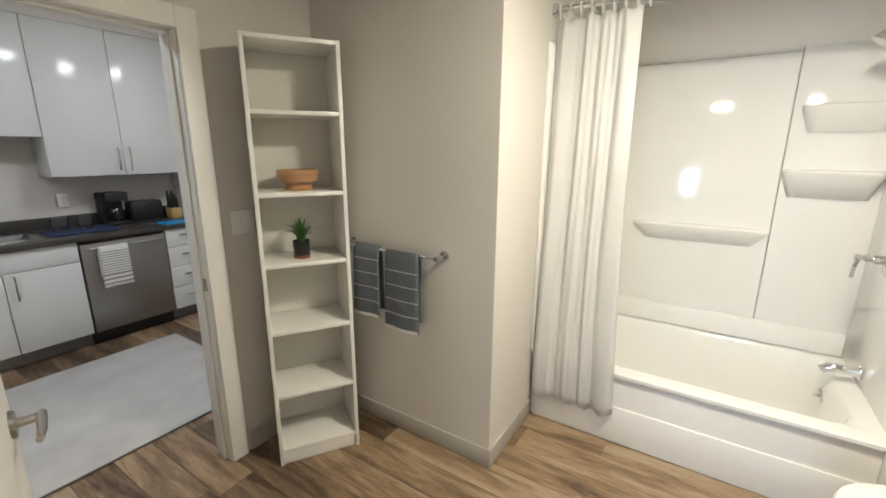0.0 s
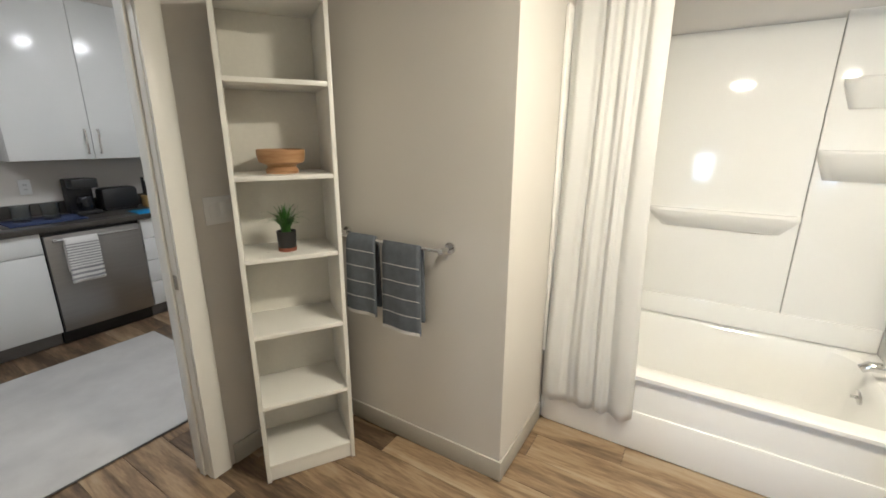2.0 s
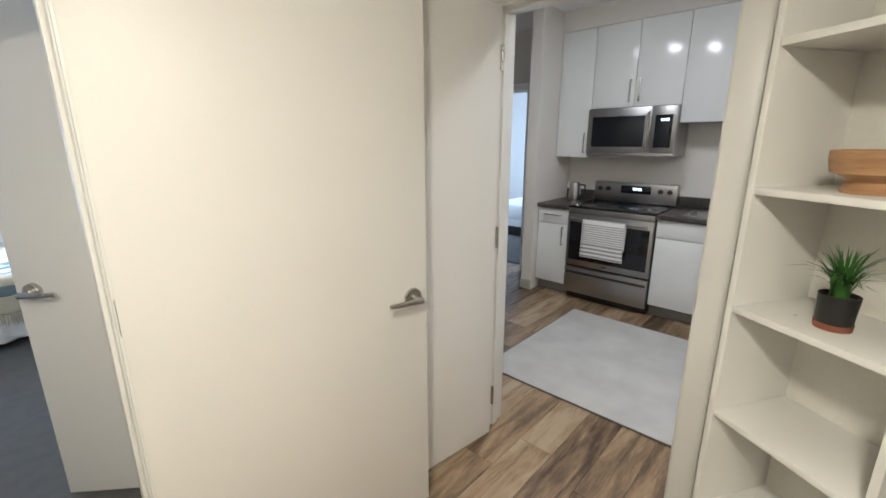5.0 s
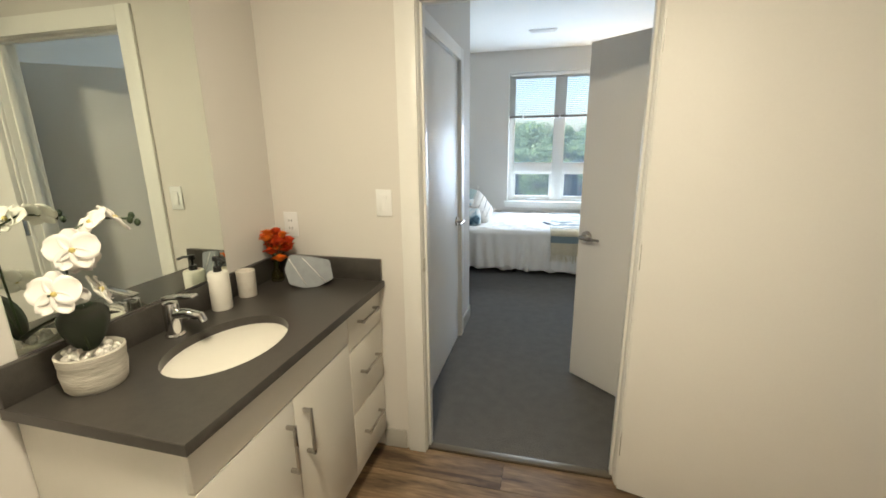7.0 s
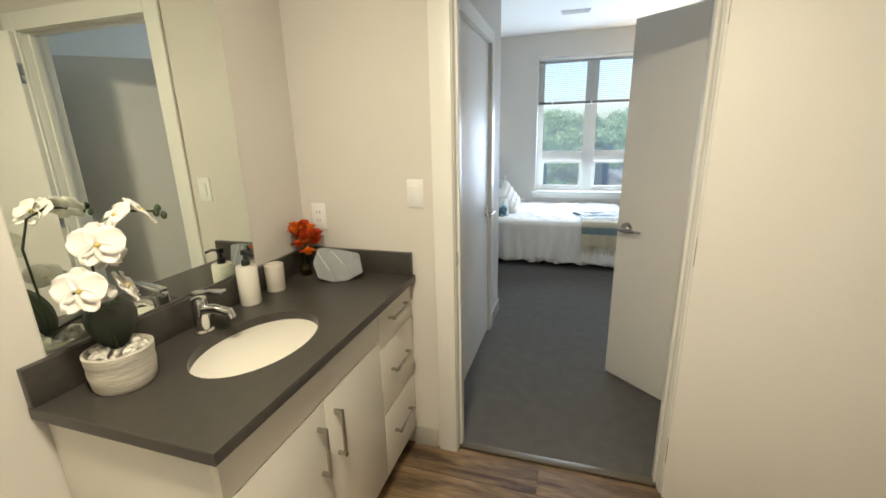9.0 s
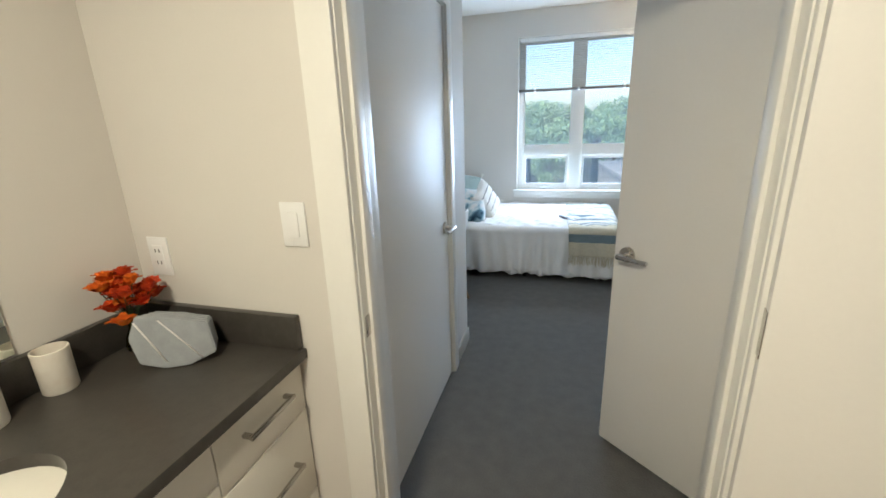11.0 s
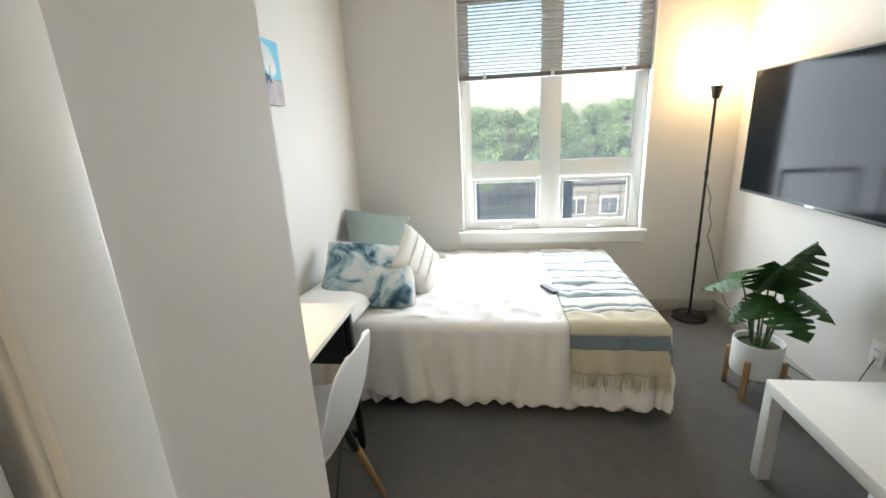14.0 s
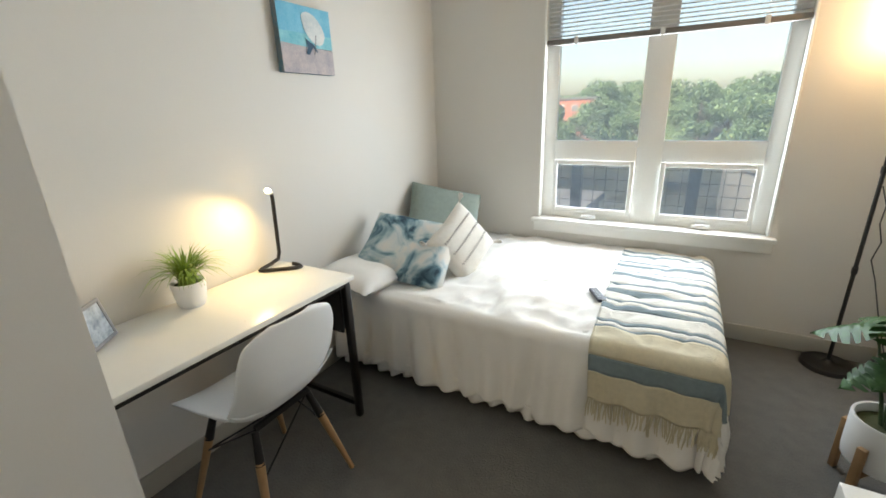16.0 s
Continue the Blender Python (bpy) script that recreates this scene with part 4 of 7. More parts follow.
    bm = bmesh.new()
    lathe(bm, [(1.04, -0.032), (1.0, -0.031), (0.97, -0.05), (0.86, -0.11), (0.6, -0.15), (0.25, -0.163), (0.0, -0.165)], 48, (SINK[0], SINK[1], VZ), a, b)
    part("basin", bm, CERAMIC, s)
    bm = bmesh.new()
    lathe(bm, [(0.0, 0.003), (0.018, 0.003), (0.022, 0.0), (0.022, -0.004)], 20, (SINK[0], SINK[1], VZ - 0.162))
    part("drain", bm, CHROME, s)
    f = thing("sink_faucet", "chrome single-lever basin faucet", "faucet")
    x, y = 2.275, 1.125
    bm = bmesh.new()
    lathe(bm, [(0.0, 0.0), (0.030, 0.0), (0.030, 0.006), (0.024, 0.012), (0.024, 0.10), (0.022, 0.115), (0.0, 0.118)], 24, (x, y, VZ))
    tube(bm, [(x, y, VZ + 0.075), (x - 0.06, y, VZ + 0.085), (x - 0.115, y, VZ + 0.080), (x - 0.125, y, VZ + 0.062)], [0.018, 0.016, 0.014, 0.012], 14)
    part("body", bm, CHROME, f)
    bm = bmesh.new()
    box(bm, x - 0.105, x + 0.02, y - 0.014, y + 0.014, -0.006, 0.006, 0.004)
    bmesh.ops.rotate(bm, verts=bm.verts, cent=(x, y, 0), matrix=Euler((0, radians(8), 0)).to_matrix())
    bmesh.ops.translate(bm, verts=bm.verts, vec=(0, 0, VZ + 0.132))
    part("lever", bm, CHROME, f)


vanity()
mr = thing("wall_mirror", "frameless wall mirror above the vanity", "mirror")
boxes("mirror_glass", [(2.3525, 2.3585, 0.78, 1.488, 0.992, 2.10)], MIRROR, mr, bevel=0)
vl = thing("ceiling_light", "round flush bathroom ceiling light, lit", "ceiling light")
bm = bmesh.new()
lathe(bm, [(0.0, -0.028), (0.13, -0.028), (0.145, -0.015), (0.145, 0.0)], 32, (1.45, 1.86, HB - 0.0005))
part("diffuser", bm, glow("warm_diffuser", WARM, 2.5), vl).visible_shadow = False

# ---- bedroom ----
BX0, BX1, BY0, BY1, BZT = 0.62, 2.51, -3.905, -2.63, 0.515


def bed():
    b = thing("bed", "bed on a black metal frame against the wall", "bed")
    boxes("mattress", [(BX0, BX1, BY0, BY1 - 0.01, 0.23, BZT - 0.012)], mat("mattress_ticking", (0.62, 0.61, 0.58), 0.9), b, bevel=0.05)
    boxes("side_rail", [(BX0 + 0.02, BX1, BY1 - 0.05, BY1 - 0.02, 0.19, 0.228)], BLACKM, b)
    boxes("side_rail", [(BX0 + 0.02, BX1, BY0 + 0.02, BY0 + 0.05, 0.19, 0.228)], BLACKM, b)
    boxes("end_rail", [(BX0 + 0.02, BX0 + 0.05, BY0 + 0.05, BY1 - 0.05, 0.19, 0.228)], BLACKM, b)
    for x in (BX0 + 0.12, (BX0 + BX1) / 2 - 0.1, BX1 - 0.1):
        for y in (BY1 - 0.06, BY0 + 0.06):
            bm = bmesh.new()
            cyl(bm, (x, y, 0.0), (x, y, 0.2), 0.018, 0.02, 12)
            part("leg", bm, BLACKM, b)


def drape(x, y, x0, x1, y0, y1, top, drop, rnd, seed, amp):
    """Cloth over a box: the point (x, y) of the flat cloth, laid on the top and hanging past the edges."""
    ox, oy = max(x0 - x, 0, x - x1), max(y0 - y, 0, y - y1)
    sx, sy = (-1 if x < x0 else 1), (-1 if y < y0 else 1)
    px, py, pz = min(max(x, x0), x1), min(max(y, y0), y1), top
    over = max(ox, oy) if (ox == 0 or oy == 0) else (ox ** 4 + oy ** 4) ** 0.25
    if over > 0:
        arc = rnd * math.pi / 2
        if over < arc:
            a = over / rnd
            out, down = rnd * math.sin(a), rnd * (1 - math.cos(a))
        else:
            out, down = rnd, rnd + over - arc
        wave = amp * min(1, max(0, down - 0.02) / 0.22) * (noise.noise(Vector(((x if oy else y) * 7.0, seed, down * 1.2))) + 0.75 * math.sin((x if oy > ox else y) * 47 + 3 * noise.noise(Vector((x * 2, y * 2, seed)))))
        k = out + wave + 0.06 * down
        tot = math.hypot(ox, oy)
        px += sx * k * ox / tot
        py += sy * k * oy / tot
        pz -= down
    else:
        pz += 0.011 * noise.noise(Vector((x * 3.2, y * 3.2, seed))) + 0.007 * noise.noise(Vector((x * 11 + y * 5, y * 3, seed + 4))) - 0.016 * abs(noise.noise(Vector((x * 4 + y * 2.5, y * 6 - x * 2, seed + 7)))) + 0.006 * noise.noise(Vector((x * 16 - y * 7, y * 9, seed + 11))) - 0.008 * max(0, 0.25 - abs(noise.noise(Vector((x * 5 + y, y * 4 - x * 3, seed + 13))))) * 4 + 0.008
    return Vector((px, py, pz))


def coverlet():
    c = thing("bed_coverlet", "white cotton coverlet hanging in soft folds", "bed cover")
    bm = bmesh.new()
    hang = 0.455

    def place(u, v):
        x = BX0 - hang + (BX1 - 0.005 - BX0 + hang) * u
        y = BY0 - 0.02 + (BY1 + hang - BY0 + 0.02) * v
        hx = 0.045 * noise.noise(Vector((x * 4, y * 4, 9)))
        if v > 0.98:
            y += hx
        p = drape(x, y, BX0 + 0.015, 3.2, BY0 - 0.5, BY1 - 0.012, BZT, hang, 0.05, 3.0, 0.027)
        p.z = max(p.z, 0.06)
        return p

    sheet(bm, 150, 120, place)
    thicken(part("cloth", bm, LINEN, c), 0.006)
    bm = bmesh.new()

    def ruffle(u, v):
        x = BX0 + 0.02 + (BX1 - 0.1 - BX0) * u
        return Vector((x, BY1 + 0.035 + 0.014 * math.sin(x * 55 + 2 * math.sin(x * 9)) * (0.4 + v), 0.125 - 0.075 * v + 0.012 * math.sin(x * 23)))

    sheet(bm, 140, 6, ruffle)
    thicken(part("ruffle", bm, LINEN, c, "gathered hem"), 0.003)


def throw():
    t = thing("throw_blanket", "cream throw with blue-grey stripes and a fringe", "throw blanket")
    x0, x1 = 0.40, 1.10
    hang = 0.285

    def place(x, y, lift):
        p = drape(x, y, BX0 + 0.015, 3.2, BY0 - 0.5, BY1 - 0.012, BZT + lift, hang, 0.05 + lift, 3.0, 0.014)
        return p
    ylo, yhi = BY0 + 0.01, BY1 + hang
    xa = BX0 - 0.20

    def skew(x, y):
        s = (y - ylo) / (yhi - ylo)
        return x - 0.02 + 0.06 * s * (1 - s) - 0.03 * s

    cream = mat("throw_cream", (0.66, 0.60, 0.45), 0.95, var=0.12, scale=50, bump=0.9, bscale=350)
    pale = mat("throw_pale", (0.78, 0.77, 0.72), 0.95, var=0.08, scale=50, bump=0.9, bscale=350)
    blue = mat("throw_blue", (0.215, 0.285, 0.315), 0.95, var=0.15, scale=50, bump=0.9, bscale=350)
    y = ylo
    bands = [(0.06, pale), (0.025, blue), (0.04, pale), (0.035, blue), (0.09, pale), (0.02, blue), (0.03, pale), (0.04, blue), (0.07, pale), (0.02, blue), (0.05, pale), (0.045, blue), (0.09, pale), (0.025, blue), (0.06, pale), (0.045, blue), (0.075, pale), (0.02, blue), (0.035, pale), (0.05, blue), (0.10, pale), (0.028, blue), (0.03, pale), (0.018, blue), (0.175, cream), (0.072, blue), (0.125, cream)]
    total = sum(b[0] for b in bands)
    scale = (yhi - ylo) / total
    for w, mtl in bands:
        bm = bmesh.new()
        w *= scale
        ya = y
        ny = max(1, round(w / 0.012))
        sheet(bm, 60, ny, lambda u, v: place(skew(xa + (x1 - xa) * u, ya + w * v), ya + w * v, 0.012))
        thicken(part("band", bm, mtl, t), 0.006)
        y += w
    rng = random.Random(8)
    for side in range(1):
        bm = bmesh.new()
        for k in range(90):
            x = xa + (x1 - xa) * (k + rng.random() * 0.5) / 90
            p = place(skew(x, yhi), yhi, 0.012)
            ln = rng.uniform(0.06, 0.10)
            q = p + Vector((rng.uniform(-0.012, 0.012), rng.uniform(0.0, 0.012), -ln))
            tube(bm, [p, (p + q) / 2 + Vector((rng.uniform(-0.006, 0.006), 0.004, 0)), q], [0.003, 0.0035, 0.002], 5)
        part("fringe", bm, cream, t, "cream tasselled fringe")


def cushion_mesh(w, h, d):
    bm = bmesh.new()
    n = 22

    def side(sgn):
        def fn(u, v):
            a, b = 2 * u - 1, 2 * v - 1
            f = max(0.0, (1 - a ** 4) * (1 - b ** 4))
            pinch = 1 - 0.06 * (1 - abs(a)) * abs(b) ** 2 - 0.0
            pinch2 = 1 - 0.06 * (1 - abs(b)) * abs(a) ** 2
            return Vector((a * w / 2 * pinch2, sgn * (d / 2) * f ** 0.55 + sgn * 0.004 * noise.noise(Vector((a * 3, b * 3, sgn))), b * h / 2 * pinch))
        return fn
    sheet(bm, n, n, side(1))
    sheet(bm, n, n, side(-1))
    bmesh.ops.remove_doubles(bm, verts=bm.verts, dist=0.0005)
    return bm


def cushion(name, m, w, h, d, material, label, category="cushion"):
    c = thing(name, label, category, m)
    part("cover", cushion_mesh(w, h, d), material, c, angle=80)
    return c


def marbled():
    m = bpy.data.materials.new("marbled_fabric")
    m.use_nodes = True
    t, n = m.node_tree, m.node_tree.nodes
    L = t.links.new
    b = n["Principled BSDF"]
    tc = n.new("ShaderNodeTexCoord")
    n1 = n.new("ShaderNodeTexNoise")
    n1.inputs["Scale"].default_value, n1.inputs["Detail"].default_value, n1.inputs["Distortion"].default_value = 5.5, 6, 1.0
    L(tc.outputs["Object"], n1.inputs[0])
    r = n.new("ShaderNodeValToRGB")
    e = r.color_ramp.elements
    e[0].position, e[0].color = 0.36, (0.02, 0.055, 0.085, 1)
    e[1].position, e[1].color = 0.62, (0.66, 0.63, 0.58, 1)
    for p, c in ((0.41, (0.10, 0.20, 0.25, 1)), (0.47, (0.32, 0.44, 0.48, 1)), (0.54, (0.55, 0.60, 0.60, 1))):
        e.new(p).color = c
    L(n1.outputs[0], r.inputs[0])
    L(r.outputs[0], b.inputs["Base Color"])
    b.inputs["Roughness"].default_value = 0.85
    return m


def pillows():
    zt = BZT
    cushion("bed_pillow", pose(2.31, -2.80, zt + 0.065, -96, 0, 84), 0.60, 0.40, 0.13, LINEN, "white pillow lying flat at the bed head", "pillow")
    cushion("bed_pillow", pose(2.36, -3.38, zt + 0.07, -96, 0, 92), 0.62, 0.40, 0.14, LINEN, "white pillow lying flat at the bed head", "pillow")
    cushion("cushion", pose(2.26, -3.53, zt + 0.20, -40, 14, 214), 0.52, 0.48, 0.15, mat("sage_linen", (0.27, 0.33, 0.30), 0.9, var=0.12, scale=40, bump=0.6, bscale=400), "sage green linen cushion leaning on the wall")
    cushion("cushion", pose(2.17, -2.93, zt + 0.155, -56, 8, 192), 0.56, 0.47, 0.15, marbled(), "blue and white marbled cushion on the bed")
    c = cushion("cushion", pose(1.93, -3.16, zt + 0.155, -48, 52, 212), 0.36, 0.42, 0.13, mat("cream_weave", (0.74, 0.71, 0.65), 0.95, var=0.08, scale=60, bump=0.9, bscale=350), "cream woven cushion with dark stitched lines and tassels")
    dark = mat("stitch", (0.06, 0.055, 0.05), 0.9)
    for x in (-0.10, -0.02, 0.06):
        bm = bmesh.new()
        for k in range(17):
            z = -0.15 + k * 0.0185
            yy = 0.065 * max(0, (1 - (x / 0.18) ** 4) * (1 - (z / 0.21) ** 4)) ** 0.55
            cyl(bm, (x - 0.006, -yy - 0.003, z), (x + 0.006, -yy - 0.003, z + 0.010), 0.0022, 0.0022, 5)
        part("stitching", bm, dark, c, "dark stitched line")
    for sx in (-1, 1):
        for sz in (-1, 1):
            bm = bmesh.new()
            for k in range(14):
                a = k * 2.4
                tube(bm, [(sx * 0.175, 0, sz * 0.205), (sx * 0.19 + 0.006 * math.cos(a), -0.01 + 0.006 * math.sin(a), sz * 0.225), (sx * 0.20 + 0.016 * math.cos(a), -0.02 + 0.016 * math.sin(a), sz * 0.24)], [0.004, 0.005, 0.004], 5)
            part("tassel", bm, MATS["cream_weave"], c, "cream tassel")


bed()
coverlet()
throw()
pillows()


def remote():
    r = thing("remote_control", "dark blue television remote on the bed", "remote control", pose(1.11, -3.045, BZT + 0.008, 0, 0, 118))
    boxes("body", [(-0.075, 0.075, -0.021, 0.021, 0.0, 0.018)], mat("remote_plastic", (0.015, 0.02, 0.04), 0.4), r, bevel=0.006)
    for i in range(6):
        for j in (-1, 0, 1):
            bm = bmesh.new()
            cyl(bm, (-0.055 + i * 0.019, j * 0.012, 0.018), (-0.055 + i * 0.019, j * 0.012, 0.0205), 0.0042, 0.0038, 10)
            part("button", bm, mat("remote_button", (0.35, 0.38, 0.42), 0.5), r)


remote()

DX0, DX1, DY0, DY1, DZ = 2.05, 2.517, -2.318, -1.290, 0.750


def desk():
    d = thing("desk", "white topped desk with black metal legs", "desk")
    boxes("desktop", [(DX0, DX1, DY0, DY1, DZ - 0.022, DZ)], LAMIN, d, bevel=0.002)
    for y in (DY0 + 0.03, DY1 - 0.03):
        boxes("leg_frame", [(DX0 + 0.015, DX0 + 0.045, y - 0.015, y + 0.015, 0.0, DZ - 0.022), (DX1 - 0.045, DX1 - 0.015, y - 0.015, y + 0.015, 0.0, DZ - 0.022), (DX0 + 0.045, DX1 - 0.045, y - 0.012, y + 0.012, 0.06, 0.085), (DX0 + 0.045, DX1 - 0.045, y - 0.012, y + 0.012, DZ - 0.047, DZ - 0.022)], BLACKM, d, bevel=0.002)
    boxes("apron_rail", [(DX0 + 0.02, DX0 + 0.035, DY0 + 0.045, DY1 - 0.045, DZ - 0.047, DZ - 0.022), (DX1 - 0.035, DX1 - 0.02, DY0 + 0.045, DY1 - 0.045, DZ - 0.047, DZ - 0.022)], BLACKM, d, bevel=0.001)
    bm = bmesh.new()
    box(bm, DX0 + 0.05, DX1 - 0.03, DY0 + 0.045, DY0 + 0.055, 0.47, DZ - 0.05, 0.001)
    part("storage_pouch", bm, mat("black_fabric", (0.02, 0.021, 0.024), 0.9, bump=0.4), d, "black hanging fabric pouch")
    bm = bmesh.new()
    box(bm, DX0 + 0.05, DX1 - 0.03, DY0 - 0.03, DY0 + 0.012, 0.46, DZ - 0.06, 0.012)
    part("side_bag", bm, mat("grey_mesh", (0.13, 0.145, 0.17), 0.8, bump=0.4), d, "grey mesh bag on the desk side")


def chair():
    """A moulded shell chair on dowel legs; local -y is its front."""
    c = thing("desk_chair", "white moulded shell chair with wooden dowel legs", "chair", pose(2.11, -1.81, 0, 0, 0, 90))
    prof = [(-0.215, 0.435), (-0.20, 0.452), (-0.12, 0.447), (-0.02, 0.437), (0.08, 0.440), (0.15, 0.468), (0.19, 0.53), (0.215, 0.61), (0.232, 0.70), (0.245, 0.79), (0.25, 0.825)]

    def shell(u, v):
        k = v * (len(prof) - 1)
        i = min(int(k), len(prof) - 2)
        f = k - i
        y, z = prof[i][0] + (prof[i + 1][0] - prof[i][0]) * f, prof[i][1] + (prof[i + 1][1] - prof[i][1]) * f
        a = 2 * u - 1
        half = 0.225 * (1 - 0.15 * max(0, v - 0.55) / 0.45)
        if v > 0.80:
            half *= math.sqrt(max(0.02, 1 - ((v - 0.80) / 0.215) ** 2.2))
        if v < 0.10:
            half *= 0.80 + 2.0 * v
        side = abs(a) ** 3
        bend = 0.075 * math.exp(-((v - 0.42) / 0.26) ** 2) + 0.015
        x = a * half
        if v < 0.55:
            z += side * bend
            y += side * 0.01
        else:
            y -= side * bend * 0.9
            z += side * bend * 0.25 * (1 - v)
        return Vector((x, y, z))

    bm = bmesh.new()
    sheet(bm, 28, 44, shell)
    ob = thicken(part("seat_shell", bm, WHITEP, c, angle=80), 0.009)
    sub = ob.modifiers.new("smooth", "SUBSURF")
    sub.levels = sub.render_levels = 1
    top, bot = [(-0.12, -0.12), (0.12, -0.12), (-0.12, 0.11), (0.12, 0.11)], [(-0.215, -0.215), (0.215, -0.215), (-0.205, 0.215), (0.205, 0.215)]
    for (a, b), (p, q) in zip(top, bot):
        bm = bmesh.new()
        cyl(bm, (a, b, 0.405), (a + (p - a) * 0.28, b + (q - b) * 0.28, 0.29), 0.013, 0.017, 14)
        part("leg_socket", bm, BLACKM, c, "black metal leg bracket")
        bm = bmesh.new()
        cyl(bm, (p, q, 0.0), (a + (p - a) * 0.26, b + (q - b) * 0.26, 0.30), 0.010, 0.0165, 14)
        part("leg", bm, OAK, c, "light wooden dowel leg")
    bm = bmesh.new()
    for i, j in ((0, 1), (1, 3), (3, 2), (2, 0), (0, 3), (1, 2)):
        s, e = ([bot[k][n] * 0.45 + top[k][n] * 0.55 for n in (0, 1)] for k in (i, j))
        s2 = (top[j][0], top[j][1], 0.41)
        tube(bm, [(s[0], s[1], 0.235), s2], 0.004, 6)
    box(bm, -0.12, 0.12, -0.125, -0.11, 0.405, 0.425)
    box(bm, -0.12, 0.12, 0.105, 0.12, 0.405, 0.425)
    part("wire_brace", bm, BLACKM, c, "black wire bracing")


def desk_lamp():
    l = thing("desk_lamp", "slim black bent-tube desk lamp, lit", "desk lamp")
    z = DZ + 0.009
    x0, y0 = 2.40, -2.13
    bm = bmesh.new()
    tube(bm, [(2.41, -2.295, z), (2.37, -2.295, z), (2.345, -2.285, z), (2.345, -2.265, z), (2.40, -2.215, z), (2.465, -2.165, z), (2.478, -2.16, z), (2.484, -2.175, z + 0.002), (2.486, -2.23, z + 0.008), (2.487, -2.275, z + 0.02), (2.486, -2.285, z + 0.05), (2.48, -2.283, z + 0.10), (2.445, -2.265, z + 0.32), (2.44, -2.26, z + 0.345), (2.425, -2.245, z + 0.356)], 0.009, 10)
    part("frame", bm, BLACKM, l)
    bm = bmesh.new()
    cyl(bm, (2.425, -2.245, z + 0.356), (2.395, -2.21, z + 0.370), 0.0095, 0.011, 12)
    part("head", bm, WHITEP, l)
    bm = bmesh.new()
    cyl(bm, (2.3948, -2.2097, z + 0.3702), (2.383, -2.196, z + 0.376), 0.0105, 0.0105, 12)
    part("light", bm, glow("lamp_led", (1.0, 0.85, 0.55), 20), l, "glowing lamp tip")


desk()
chair()
desk_lamp()
grass_plant("grass_plant", pose(2.43, -1.81, DZ), "yellow-green artificial grass in a ribbed white pot on the desk",
            [(0.0, 0.0), (0.045, 0.0), (0.050, 0.012), (0.0535, 0.02), (0.053, 0.03), (0.056, 0.04), (0.0555, 0.05), (0.0585, 0.06), (0.058, 0.07), (0.061, 0.08), (0.061, 0.098), (0.057, 0.10), (0.054, 0.085)], WHITEP, GRASSY, 170, 0.16, 1.25, 0.085)
pf = thing("photo_frame", "small grey photo frame standing on the desk", "photo frame", pose(2.40, -1.50, DZ + 0.002, -12, 0, -50))
boxes("frame", [(-0.065, 0.065, -0.006, 0.006, 0.0, 0.012), (-0.065, 0.065, -0.006, 0.006, 0.128, 0.14), (-0.065, -0.053, -0.006, 0.006, 0.012, 0.128), (0.053, 0.065, -0.006, 0.006, 0.012, 0.128)], mat("frame_grey", (0.25, 0.25, 0.26), 0.4), pf, bevel=0.002)
boxes("picture", [(-0.053, 0.053, -0.003, 0.004, 0.012, 0.128)], mat("photo_print", (0.55, 0.62, 0.68), 0.4, scale=20, alt=(0.12, 0.16, 0.22)), pf, bevel=0)


def canvas():
    p = thing("canvas_picture", "canvas print of a beach chair under a white umbrella", "picture", pose(2.528, -2.65, 1.785, 0, 0, -90))
    # local x runs to the viewer's left-right, -y out of the wall
    w, h, d = 0.335, 0.30, 0.035
    boxes("canvas_edge", [(-w / 2, w / 2, -d + 0.002, 0, -h / 2, h / 2)], mat("canvas_side", (0.30, 0.24, 0.20), 0.8, scale=8, alt=(0.03, 0.17, 0.24)), p, bevel=0.002)

    def flat(name, pts, color, off, alt=None):
        bm = bmesh.new()
        vs = [bm.verts.new((x, -d - off + 0.002, z)) for x, z in pts]
        bm.faces.new(vs)
        tmp = bmesh.ops.extrude_face_region(bm, geom=bm.faces[:])
        bmesh.ops.translate(bm, verts=[v for v in tmp["geom"] if isinstance(v, bmesh.types.BMVert)], vec=(0, -0.0006, 0))
        part(name, bm, mat("paint_" + name, color, 0.75, scale=14, alt=alt, bump=0.4, bscale=120), p)
    W, Hh = w / 2, h / 2
    flat("sky", [(-W, -0.0), (W, 0.0), (W, Hh), (-W, Hh)], (0.10, 0.42, 0.60), 0.0005, (0.22, 0.55, 0.68))
    flat("sea", [(-W, -0.03), (W, -0.03), (W, 0.03), (-W, 0.03)], (0.28, 0.62, 0.66), 0.0015, (0.12, 0.45, 0.55))
    flat("sand", [(-W, -Hh), (W, -Hh), (W, -0.035), (0, -0.03), (-W, -0.02)], (0.55, 0.48, 0.46), 0.0025, (0.35, 0.32, 0.36))
    flat("umbrella", [(0.0 + 0.075 * math.cos(a) * (1 if a < 3.14 else 0.9) + 0.045, 0.055 + 0.065 * math.sin(a) - 0.03 * math.cos(a)) for a in [k * math.tau / 18 for k in range(18)]], (0.72, 0.72, 0.70), 0.0035, (0.50, 0.56, 0.58))
    flat("pole", [(0.035, -0.06), (0.040, -0.06), (0.062, 0.03), (0.056, 0.03)], (0.25, 0.25, 0.26), 0.0045)
    flat("beach_chair", [(-0.02, -0.06), (0.0, -0.065), (0.03, -0.03), (0.055, -0.05), (0.06, -0.045), (0.035, -0.015), (0.0, -0.0), (-0.015, 0.01), (-0.005, -0.03)], (0.04, 0.10, 0.16), 0.0055)


canvas()


